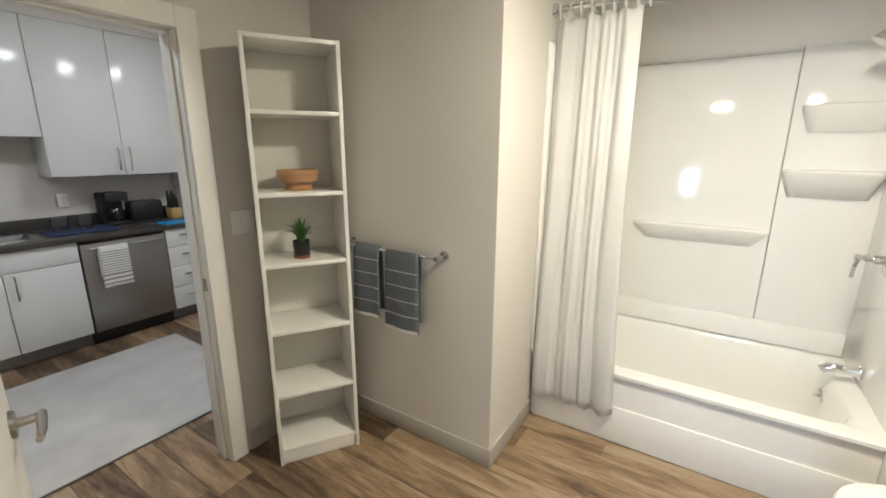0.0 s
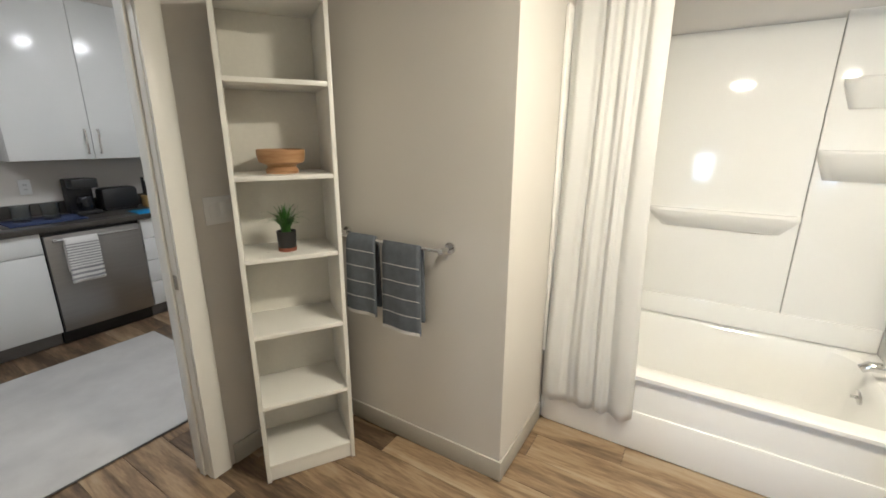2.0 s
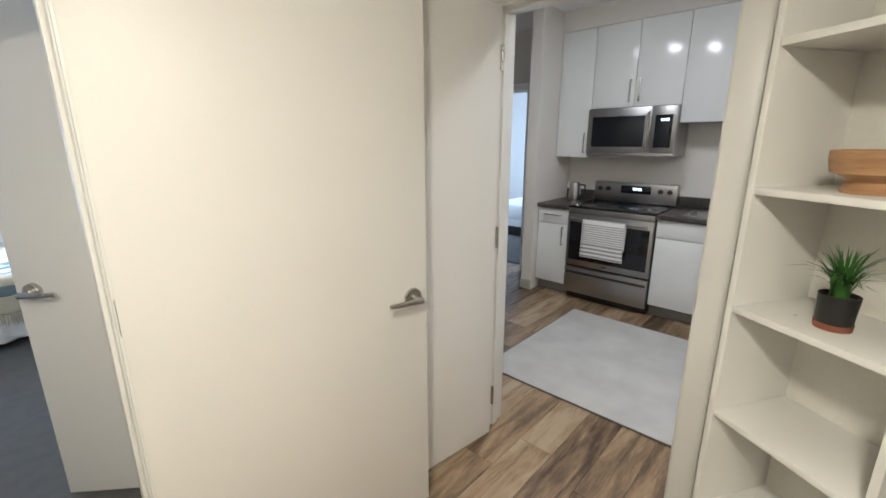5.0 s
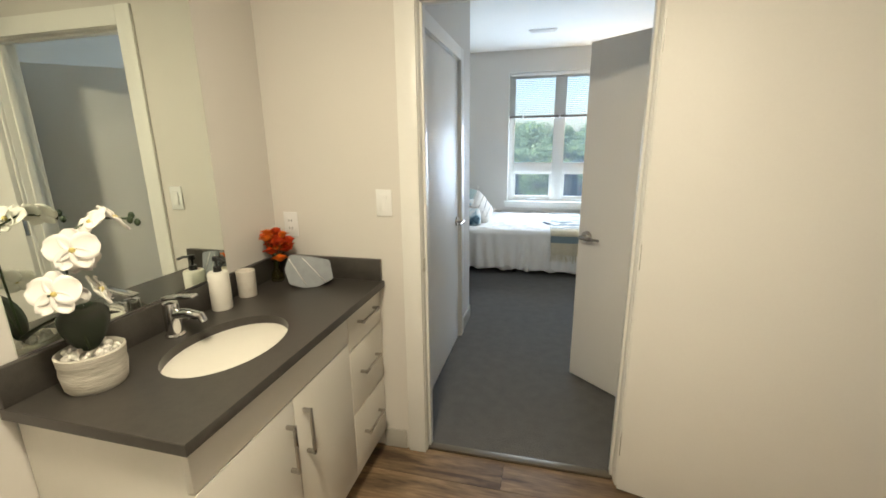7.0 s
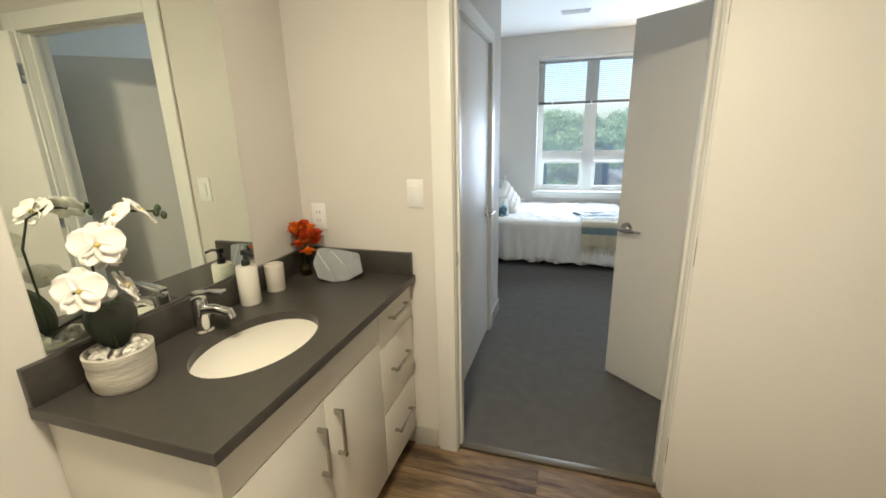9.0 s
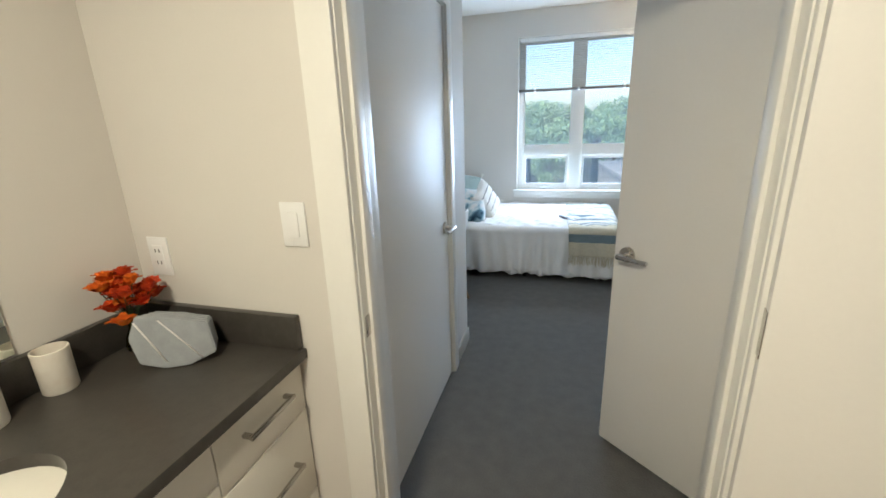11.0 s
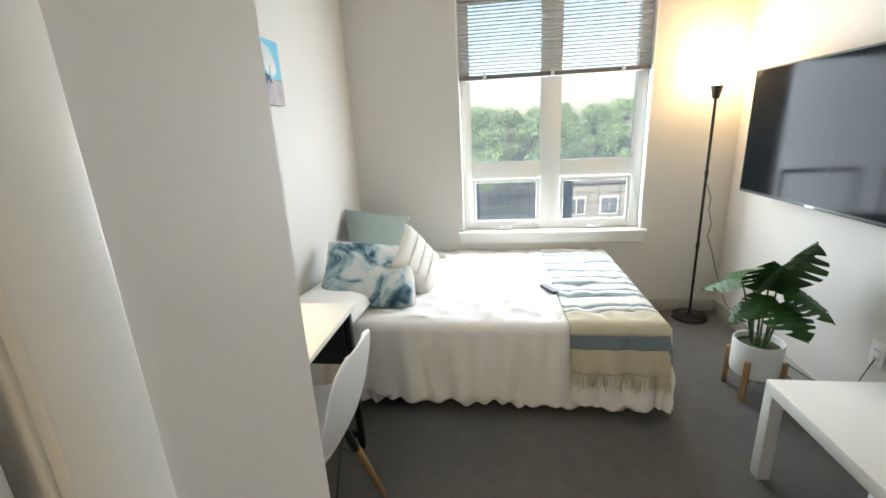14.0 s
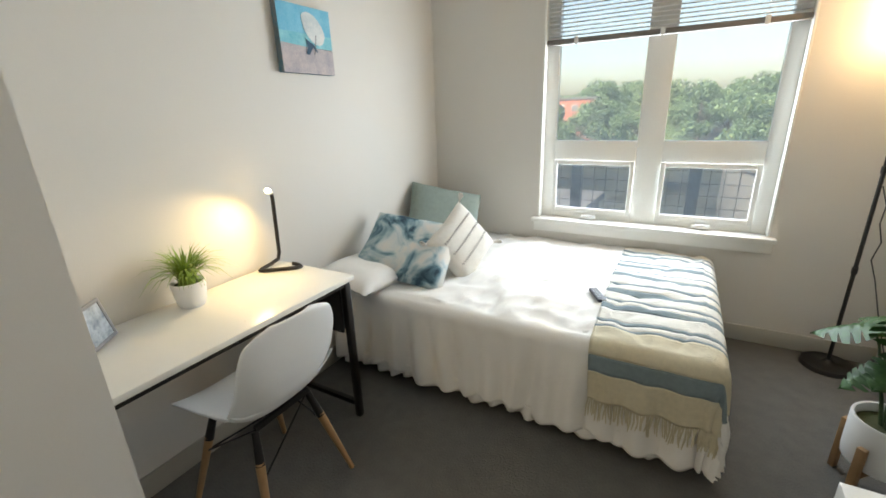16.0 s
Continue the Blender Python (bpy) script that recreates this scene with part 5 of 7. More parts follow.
def tv():
    t = thing("television", "large black flat television on the wall", "television")
    y0, y1, z0, z1 = -3.50, -2.255, 1.02, 1.725
    x = -0.105
    boxes("cabinet", [(x - 0.035, x - 0.004, y0, y1, z0, z1)], BLACK, t, bevel=0.004)
    boxes("screen", [(x - 0.005, x, y0 + 0.008, y1 - 0.008, z0 + 0.016, z1 - 0.008)], mat("screen", (0.004, 0.007, 0.009), 0.10, var=0.1, Specular_IOR_Level=0.08), t, "dark glossy screen", 0)
    boxes("bezel", [(x - 0.004, x + 0.002, y0, y1, z0, z0 + 0.016), (x - 0.004, x + 0.002, y0, y1, z1 - 0.008, z1), (x - 0.004, x + 0.002, y0, y0 + 0.008, z0 + 0.016, z1 - 0.008), (x - 0.004, x + 0.002, y1 - 0.008, y1, z0 + 0.016, z1 - 0.008)], BLACK, t, bevel=0.001)
    boxes("logo_bar", [(x + 0.002, x + 0.0027, -2.91, -2.85, z0 + 0.005, z0 + 0.011)], NICKEL, t, bevel=0)
    boxes("wall_mount", [(-0.269, x - 0.035, -3.05, -2.70, 1.22, 1.52)], BLACKM, t, bevel=0.003)
    c = thing("television_cable", "thin dark cable hanging below the television", "cable")
    bm = bmesh.new()
    tube(bm, [(-0.21, -2.40, 1.05), (-0.245, -2.42, 0.93), (-0.255, -2.47, 0.80), (-0.25, -2.44, 0.74), (-0.255, -2.49, 0.72), (-0.26, -2.44, 0.62), (-0.262, -2.40, 0.50), (-0.262, -2.41, 0.42), (-0.25, -2.44, 0.30), (-0.25, -2.42, 0.16)], 0.0035, 6)
    part("cord", bm, mat("grey_cord", (0.10, 0.10, 0.105), 0.6), c)


def side_table():
    t = thing("side_table", "square white low side table", "side table")
    x0, x1, y0, y1 = -0.205, 0.345, -2.268, -1.718
    boxes("tabletop", [(x0, x1, y0, y1, 0.40, 0.45)], LAMIN, t, bevel=0.002)
    for x in (x0, x1 - 0.05):
        for y in (y0, y1 - 0.05):
            boxes("leg", [(x, x + 0.05, y, y + 0.05, 0.0, 0.40)], LAMIN, t, bevel=0.002)


def torchiere():
    x, y = -0.035, -3.80
    l = thing("floor_lamp", "slim dark floor lamp with a lit uplight shade", "floor lamp")
    bm = bmesh.new()
    lathe(bm, [(0.0, 0.0), (0.125, 0.0), (0.125, 0.012), (0.118, 0.022), (0.03, 0.03), (0.015, 0.045), (0.0, 0.045)], 36, (x, y, 0))
    part("base", bm, BLACKM, l)
    bm = bmesh.new()
    cyl(bm, (x, y, 0.04), (x, y, 1.60), 0.0095, 0.0095, 12)
    for z in (0.56, 1.08):
        cyl(bm, (x, y, z), (x, y, z + 0.035), 0.0135, 0.0135, 12)
    part("pole", bm, BLACKM, l)
    bm = bmesh.new()
    lathe(bm, [(0.0, 1.585), (0.022, 1.59), (0.028, 1.62), (0.037, 1.665), (0.040, 1.672), (0.0, 1.674)], 24, (x, y, 0))
    part("cup", bm, BLACKM, l)
    bm = bmesh.new()
    lathe(bm, [(0.030, 1.674), (0.065, 1.684), (0.105, 1.715), (0.128, 1.76), (0.135, 1.805), (0.131, 1.805), (0.124, 1.762), (0.102, 1.72), (0.063, 1.69), (0.03, 1.68)], 36, (x, y, 0), closed=True)
    sh = part("shade", bm, glow("lit_shade", (1.0, 0.80, 0.50), 2.4), l, "white glass bowl shade, lit")
    sh.visible_shadow = False
    c = thing("lamp_cable", "thin dark cable hanging from the floor lamp", "cable")
    bm = bmesh.new()
    tube(bm, [(x - 0.012, y, 1.02), (x - 0.035, y + 0.03, 0.93), (x - 0.03, y + 0.035, 0.84), (x - 0.05, y + 0.05, 0.75), (x - 0.03, y + 0.06, 0.66), (x - 0.06, y + 0.08, 0.56), (x - 0.10, y + 0.1, 0.40), (x - 0.14, y + 0.2, 0.20), (-0.245, y + 0.6, 0.05), (-0.25, -2.62, 0.12), (-0.262, -2.54, 0.40)], 0.003, 6)
    part("cord", bm, MATS["black_plastic"], c)


def monstera():
    px, py = 0.035, -2.85
    t = thing("monstera_plant", "artificial monstera in a white pot on a wooden stand", "potted plant", pose(px, py, 0))
    st = bmesh.new()
    for k in range(4):
        a = radians(45 + 90 * k)
        c, s = math.cos(a), math.sin(a)
        bm = bmesh.new()
        box(bm, 0.118, 0.140, -0.014, 0.014, 0.0, 0.235, 0.003)
        bmesh.ops.rotate(bm, verts=bm.verts, cent=(0, 0, 0), matrix=Euler((0, 0, a)).to_matrix())
        part("stand_leg", bm, OAK, t, "wooden plant stand leg")
    st.free()
    for a in (45, 135):
        bm = bmesh.new()
        box(bm, -0.118, 0.118, -0.011, 0.011, 0.10 + (0.0 if a == 45 else 0.0), 0.125, 0.002)
        bmesh.ops.rotate(bm, verts=bm.verts, cent=(0, 0, 0), matrix=Euler((0, 0, radians(a))).to_matrix())
        part("stand_bar", bm, OAK, t)
    bm = bmesh.new()
    lathe(bm, [(0.0, 0.126), (0.100, 0.126), (0.113, 0.137), (0.116, 0.16), (0.117, 0.315), (0.114, 0.32), (0.107, 0.318), (0.105, 0.28), (0.0, 0.28)], 36)
    part("pot", bm, WHITEP, t, "white cylindrical pot")
    bm = bmesh.new()
    lathe(bm, [(0.104, 0.283), (0.05, 0.295), (0.0, 0.29)], 24)
    part("moss", bm, mat("moss", (0.05, 0.06, 0.02), 0.95, bump=1.0), t)
    rng = random.Random(4)
    spec = [(105, 0.05, 0.60, 0.165, 60), (60, 0.05, 0.58, 0.11, 60), (335, 0.12, 0.60, 0.105, 18), (300, 0.08, 0.63, 0.085, 12), (10, 0.10, 0.46, 0.070, 35), (125, 0.12, 0.57, 0.105, 18), (95, 0.11, 0.50, 0.115, 14), (150, 0.10, 0.55, 0.085, 12), (40, 0.06, 0.52, 0.080, 30)]
    for az, reach, zt, size, tilt in spec:
        size, zt, reach = size * 1.06, zt + 0.06, reach * 1.05
        a = radians(az)
        d = Vector((math.cos(a), math.sin(a), 0))
        tip = d * reach + Vector((0, 0, zt))
        base = d * 0.03 + Vector((0, 0, 0.28))
        bm = bmesh.new()
        tube(bm, [base, base.lerp(tip, 0.35) + Vector((0, 0, 0.04)), base.lerp(tip, 0.7) + Vector((0, 0, 0.04)), tip], [0.006, 0.005, 0.0045, 0.004], 7)
        part("stem", bm, mat("stem", (0.05, 0.10, 0.04), 0.5), t)
        bm = bmesh.new()
        # half outlines with notches; the blade droops outwards from the tip
        axis = (d * math.cos(radians(tilt)) + Vector((0, 0, -math.sin(radians(tilt)) * (1 if tilt < 40 else -0.2)))).normalized()
        if tilt >= 40:
            axis = (d * 0.45 + Vector((0, 0, 0.9))).normalized()
        side = axis.cross(Vector((0, 0, 1)))
        if side.length < 0.2:
            side = Vector((-d.y, d.x, 0))
        side.normalize()
        nrm = side.cross(axis)
        n = 30
        for s in (-1, 1):
            prev = None
            for k in range(n + 1):
                u = k / n
                w = math.sin(math.pi * min(1, u * 0.94 + 0.10)) ** 0.7 * 1.0
                lobe = (u * 6.5) % 1
                notch = 0.42 if (lobe > 0.74 and 0.15 < u < 0.9) else 1.0
                w *= notch
                c0 = tip + axis * size * 1.9 * (u - 0.12) - nrm * size * (0.15 if tilt >= 40 else 0.5) * u * u
                c1 = c0 + side * s * size * 1.0 * w - axis * size * 0.25 * w - nrm * size * 0.25 * w * w
                mid = c0.lerp(c1, 0.5) + nrm * size * 0.06
                cur = (bm.verts.new(c0), bm.verts.new(mid), bm.verts.new(c1))
                if prev:
                    bm.faces.new((prev[0], prev[1], cur[1], cur[0]))
                    bm.faces.new((prev[1], prev[2], cur[2], cur[1]))
                prev = cur
        part("leaf", bm, LEAF, t, "dark green split leaf", 60)


tv()
side_table()
torchiere()
monstera()
vent = thing("ceiling_vent", "white ceiling air vent", "ceiling vent", pose(1.25, -3.0, H - 0.002))
boxes("frame", [(-0.15, 0.15, -0.06, -0.045, -0.012, 0), (-0.15, 0.15, 0.045, 0.06, -0.012, 0), (-0.15, -0.135, -0.045, 0.045, -0.012, 0), (0.135, 0.15, -0.045, 0.045, -0.012, 0)], WHITEP, vent, bevel=0.002)
for k in range(6):
    boxes("slat", [(-0.135, 0.135, -0.042 + k * 0.015, -0.036 + k * 0.015, -0.010, -0.001)], WHITEP, vent, bevel=0)

# ---- kitchen ----
KW, KF = -3.415, -2.80     # wall face and cabinet fronts


def base_cabinet(y0, y1, doors, drawers, label, drawer_z=None):
    c = thing("base_cabinet", label, "base cabinet", group="kitchen base cabinets")
    boxes("body", [(KW, KF - 0.02, y0, y1, 0.11, 0.865)], CABW, c, bevel=0.002)
    boxes("toe_kick", [(KW, KF - 0.075, y0, y1, 0.0, 0.11)], mat("toe_kick", (0.20, 0.20, 0.20), 0.6), c, "grey toe kick", 0.001)
    w = y1 - y0
    if drawers == 4:
        zz = [0.115, 0.32, 0.51, 0.70, 0.862]
        for z0, z1 in zip(zz, zz[1:]):
            d = boxes("drawer", [(KF - 0.02, KF, y0 + 0.003, y1 - 0.003, z0, z1 - 0.004)], CABW, c, bevel=0.002)
            bar_pull(d, (KF, (y0 + y1) / 2, (z0 + z1) / 2 + 0.02), "y", min(0.18, w * 0.6), 0.03)
        return c
    d = boxes("drawer", [(KF - 0.02, KF, y0 + 0.003, y1 - 0.003, 0.715, 0.858)], CABW, c, bevel=0.002)
    if drawers:
        bar_pull(d, (KF, (y0 + y1) / 2, 0.80), "y", min(0.18, w * 0.6), 0.03)
    step = w / doors
    for k in range(doors):
        a, b = y0 + k * step + 0.003, y0 + (k + 1) * step - 0.003
        d = boxes("door", [(KF - 0.02, KF, a, b, 0.115, 0.708)], CABW, c, bevel=0.002)
        bar_pull(d, (KF, (b - 0.05) if k == 0 else (a + 0.05), 0.60), "z", 0.18, 0.03)
    return c


def wall_cabinet(y0, y1, z0, doors, label, handle_z=None):
    c = thing("wall_cabinet", label, "wall cabinet", group="kitchen wall cabinets")
    f = -3.09
    boxes("body", [(KW, f - 0.02, y0, y1, z0, CT - 0.004)], CABW, c, bevel=0.002)
    step = (y1 - y0) / doors
    for k in range(doors):
        a, b = y0 + k * step + 0.002, y0 + (k + 1) * step - 0.002
        d = boxes("door", [(f - 0.02, f, a, b, z0 + 0.001, CT - 0.006)], CABW, c, bevel=0.002)
        bar_pull(d, (f, (b - 0.04) if (k == 0 and doors > 1) or y1 < 0 else (a + 0.04), z0 + 0.135), "z", 0.19, 0.03)
    return c


R0, R1 = -0.045, 0.725
base_cabinet(-0.38, R0 - 0.005, 1, 1, "white base cabinet with a drawer beside the range")
base_cabinet(R1 + 0.005, 1.60, 2, 0, "white double-door base cabinet below the sink")
base_cabinet(2.215, 2.615, 1, 4, "white cabinet with four drawers")
wall_cabinet(-0.38, R0, 1.345, 1, "white wall cabinet beside the microwave")
wall_cabinet(R0 + 0.002, R1 - 0.002, 1.79, 2, "white wall cabinet above the microwave")
wall_cabinet(R1, 1.605, 1.645, 2, "white wall cabinet above the sink")
wall_cabinet(1.607, 2.615, 1.34, 2, "tall white double-door wall cabinet")


def worktops():
    for y0, y1, lab in ((-0.383, R0 - 0.003, "dark grey stone worktop beside the range"), (R1 + 0.003, 2.618, "dark grey stone worktop with a steel sink")):
        w = thing("worktop", lab, "worktop")
        if y1 > 1:
            boxes("slab", [(KW, -3.28, y0, y1, 0.866, 0.902), (-2.90, -2.775, y0, y1, 0.866, 0.902), (-3.28, -2.90, y0, 0.90, 0.866, 0.902), (-3.28, -2.90, 1.43, y1, 0.866, 0.902)], STONE, w, bevel=0.0015)
        else:
            boxes("slab", [(KW, -2.775, y0, y1, 0.866, 0.902)], STONE, w, bevel=0.002)
        boxes("upstand", [(KW, KW + 0.02, y0, y1, 0.902, 1.0)], STONE, w, bevel=0.002)
    s = thing("kitchen_sink", "stainless steel sink set in the worktop", "sink")
    boxes("bowl", [(-3.275, -3.265, 0.905, 1.425, 0.70, 0.898), (-2.915, -2.905, 0.905, 1.425, 0.70, 0.898), (-3.265, -2.915, 0.905, 0.915, 0.70, 0.898), (-3.265, -2.915, 1.415, 1.425, 0.70, 0.898), (-3.265, -2.915, 0.915, 1.415, 0.69, 0.70)], STEEL, s, bevel=0.002)
    boxes("rim", [(-3.30, -3.262, 0.885, 1.445, 0.9025, 0.906), (-2.918, -2.88, 0.885, 1.445, 0.9025, 0.906), (-3.262, -2.918, 0.885, 0.918, 0.9025, 0.906), (-3.262, -2.918, 1.412, 1.445, 0.9025, 0.906)], STEEL, s, bevel=0.001)
    f = thing("kitchen_faucet", "tall chrome pull-down kitchen faucet", "faucet")
    bm = bmesh.new()
    x, y = -3.335, 1.16
    lathe(bm, [(0.0, 0.0), (0.028, 0.0), (0.028, 0.01), (0.018, 0.018), (0.018, 0.10), (0.014, 0.11)], 18, (x, y, 0.902))
    tube(bm, [(x, y, 0.99), (x, y, 1.20), (x + 0.015, y, 1.25), (x + 0.06, y, 1.28), (x + 0.12, y, 1.265), (x + 0.145, y, 1.22), (x + 0.15, y, 1.13)], [0.013, 0.013, 0.013, 0.013, 0.014, 0.016, 0.019], 12)
    part("spout", bm, CHROME, f)
    bm = bmesh.new()
    tube(bm, [(x, y + 0.015, 0.96), (x, y + 0.05, 0.965), (x + 0.02, y + 0.10, 0.975)], [0.012, 0.010, 0.008], 10)
    part("lever", bm, CHROME, f)


def range_cooker():
    r = thing("range", "stainless steel electric range with black glass top", "range")
    F = -2.765
    boxes("body", [(KW, F - 0.03, R0, R1, 0.06, 0.895)], BLACK, r, bevel=0.003)
    boxes("kick", [(KW, F - 0.07, R0 + 0.01, R1 - 0.01, 0.0, 0.06)], BLACK, r, bevel=0.001)
    boxes("cooktop", [(KW + 0.05, F + 0.005, R0, R1, 0.895, 0.912)], BLACKG, r, "black ceramic glass cooktop", 0.004)
    bm = bmesh.new()
    for cx, cy, rad in ((-2.95, 0.14, 0.10), (-2.95, 0.54, 0.08), (-3.20, 0.14, 0.075), (-3.20, 0.54, 0.10)):
        lathe(bm, [(rad, 0.9123), (rad + 0.003, 0.9127), (rad + 0.006, 0.9123)], 32, (cx, cy, 0))
    part("burner_rings", bm, mat("ring_print", (0.12, 0.12, 0.125), 0.3), r)
    door_ = boxes("oven_door", [(F - 0.03, F, R0 + 0.004, R1 - 0.004, 0.345, 0.84)], STEEL, r, bevel=0.004)
    boxes("door_glass", [(F, F + 0.003, R0 + 0.03, R1 - 0.03, 0.40, 0.765)], BLACKG, door_, "black oven glass", 0.001)
    boxes("control_strip", [(F - 0.028, F - 0.004, R0 + 0.004, R1 - 0.004, 0.845, 0.893)], STEEL, r, bevel=0.003)
    bm = bmesh.new()
    cyl(bm, (F + 0.045, R0 + 0.04, 0.80), (F + 0.045, R1 - 0.04, 0.80), 0.012, 0.012, 14)
    for y in (R0 + 0.06, R1 - 0.06):
        cyl(bm, (F, y, 0.80), (F + 0.045, y, 0.80), 0.010, 0.010, 10)
    part("handle", bm, STEEL, door_)
    dr = boxes("drawer", [(F - 0.03, F, R0 + 0.004, R1 - 0.004, 0.07, 0.325)], STEEL, r, "storage drawer front", 0.004)
    boxes("grip_groove", [(F - 0.02, F + 0.0015, R0 + 0.02, R1 - 0.02, 0.262, 0.285)], BLACK, dr, bevel=0.001)
    boxes("logo_bar", [(F, F + 0.002, 0.32, 0.36, 0.365, 0.380)], NICKEL, door_, bevel=0)
    boxes("backguard", [(KW, KW + 0.085, R0, R1, 0.912, 1.10)], STEEL, r, bevel=0.006)
    bx = KW + 0.085
    boxes("display", [(bx, bx + 0.003, 0.22, 0.50, 1.00, 1.075)], BLACKG, r, "black control display", 0.001)
    boxes("clock_digits", [(bx + 0.003, bx + 0.004, 0.335 + a, 0.335 + a + 0.012, 1.033, 1.055) for a in (0.0, 0.02, 0.046, 0.066)], glow("clock_light", (0.75, 0.9, 1.0), 1), r, bevel=0)
    for y in (R0 + 0.06, R0 + 0.14, R1 - 0.14, R1 - 0.06):
        bm = bmesh.new()
        cyl(bm, (bx, y, 1.035), (bx + 0.028, y, 1.035), 0.022, 0.019, 18)
        part("knob", bm, BLACK, r)


def k_towel(y0, y1, x, z, front, label, seed):
    """A striped towel over a handle bar that runs along y, its front towards +x."""
    t = thing("dish_towel", label, "towel")
    rng = random.Random(seed)
    ph = rng.uniform(0, 6)

    def place(u, s, off):
        y = y0 + (y1 - y0) * u
        if s < 0:
            return Vector((x - 0.016 - off, y, z + 0.014 + max(s, -0.25)))
        k = min(s / 0.03, 1)
        return Vector((x + 0.005 + 0.013 * k + off + 0.004 * math.sin(u * 9 + ph) * s / front, y + 0.01 * (u - 0.5) * s, z + 0.018 - s))
    bm = bmesh.new()
    sheet(bm, 10, 30, lambda u, v: place(u, -0.25 + (front + 0.25) * v, 0.0))
    thicken(part("cloth", bm, TOWELW, t), 0.006)
    s = 0.05
    k = 0
    while s < front - 0.02:
        w = 0.007 if s < front * 0.62 else 0.016
        bm = bmesh.new()
        sheet(bm, 8, 1, lambda u, v: place(u, s + w * v, 0.0045))
        part("stripe", bm, mat("grey_stripe", (0.30, 0.30, 0.31), 0.95), t)
        s += w + (0.013 if s < front * 0.62 else 0.020)


def microwave():
    m = thing("microwave", "stainless steel over-range microwave", "microwave")
    F = -3.03
    z0, z1 = 1.365, 1.785
    boxes("body", [(KW, F - 0.03, R0 + 0.002, R1 - 0.002, z0, z1)], STEEL, m, bevel=0.003)
    d = boxes("door", [(F - 0.03, F, R0 + 0.004, 0.52, z0 + 0.03, z1 - 0.002)], STEEL, m, bevel=0.004)
    boxes("door_window", [(F, F + 0.003, R0 + 0.05, 0.47, z0 + 0.08, z1 - 0.075)], BLACKG, d, "black glass window", 0.001)
    boxes("panel", [(F - 0.03, F, 0.523, R1 - 0.004, z0 + 0.03, z1 - 0.002)], STEEL, m, bevel=0.004)
    boxes("keypad", [(F, F + 0.003, 0.555, R1 - 0.035, z0 + 0.075, z1 - 0.075)], BLACKG, m, "black keypad", 0.001)
    boxes("clock_digits", [(F + 0.003, F + 0.004, 0.60 + a, 0.60 + a + 0.01, z1 - 0.125, z1 - 0.105) for a in (0.0, 0.016, 0.036, 0.052)], glow("clock_light", (0.75, 0.9, 1.0), 1), m, bevel=0)
    boxes("bottom_vent", [(F - 0.028, F - 0.006, R0 + 0.004, R1 - 0.004, z0, z0 + 0.027)], STEEL, m, bevel=0.002)
    bm = bmesh.new()
    tube(bm, [(F, 0.50, z1 - 0.05), (F + 0.035, 0.50, z1 - 0.06), (F + 0.04, 0.50, (z0 + z1) / 2), (F + 0.035, 0.50, z0 + 0.07), (F, 0.50, z0 + 0.06)], 0.010, 10)
    part("handle", bm, STEEL, d)


def dishwasher():
    d = thing("dishwasher", "stainless steel dishwasher below the worktop", "dishwasher")
    y0, y1 = 1.606, 2.209
    boxes("body", [(KW, KF - 0.02, y0, y1, 0.1, 0.864)], BLACK, d, bevel=0.002)
    boxes("kick", [(KW, KF - 0.06, y0, y1, 0.0, 0.1)], BLACK, d, bevel=0.001)
    f = boxes("door", [(KF - 0.02, KF + 0.012, y0 + 0.003, y1 - 0.003, 0.115, 0.835)], STEEL, d, bevel=0.004)
    bm = bmesh.new()
    cyl(bm, (KF + 0.05, y0 + 0.04, 0.80), (KF + 0.05, y1 - 0.04, 0.80), 0.010, 0.010, 14)
    for y in (y0 + 0.06, y1 - 0.06):
        cyl(bm, (KF + 0.012, y, 0.80), (KF + 0.05, y, 0.80), 0.008, 0.008, 10)
    part("handle", bm, STEEL, f)


worktops()
range_cooker()
microwave()
dishwasher()
k_towel(0.13, 0.51, -2.765 + 0.045, 0.80, 0.36, "white kitchen towel with grey stripes on the oven handle", 3)
k_towel(1.70, 1.90, KF + 0.05, 0.80, 0.34, "white kitchen towel with grey stripes on the dishwasher handle", 4)


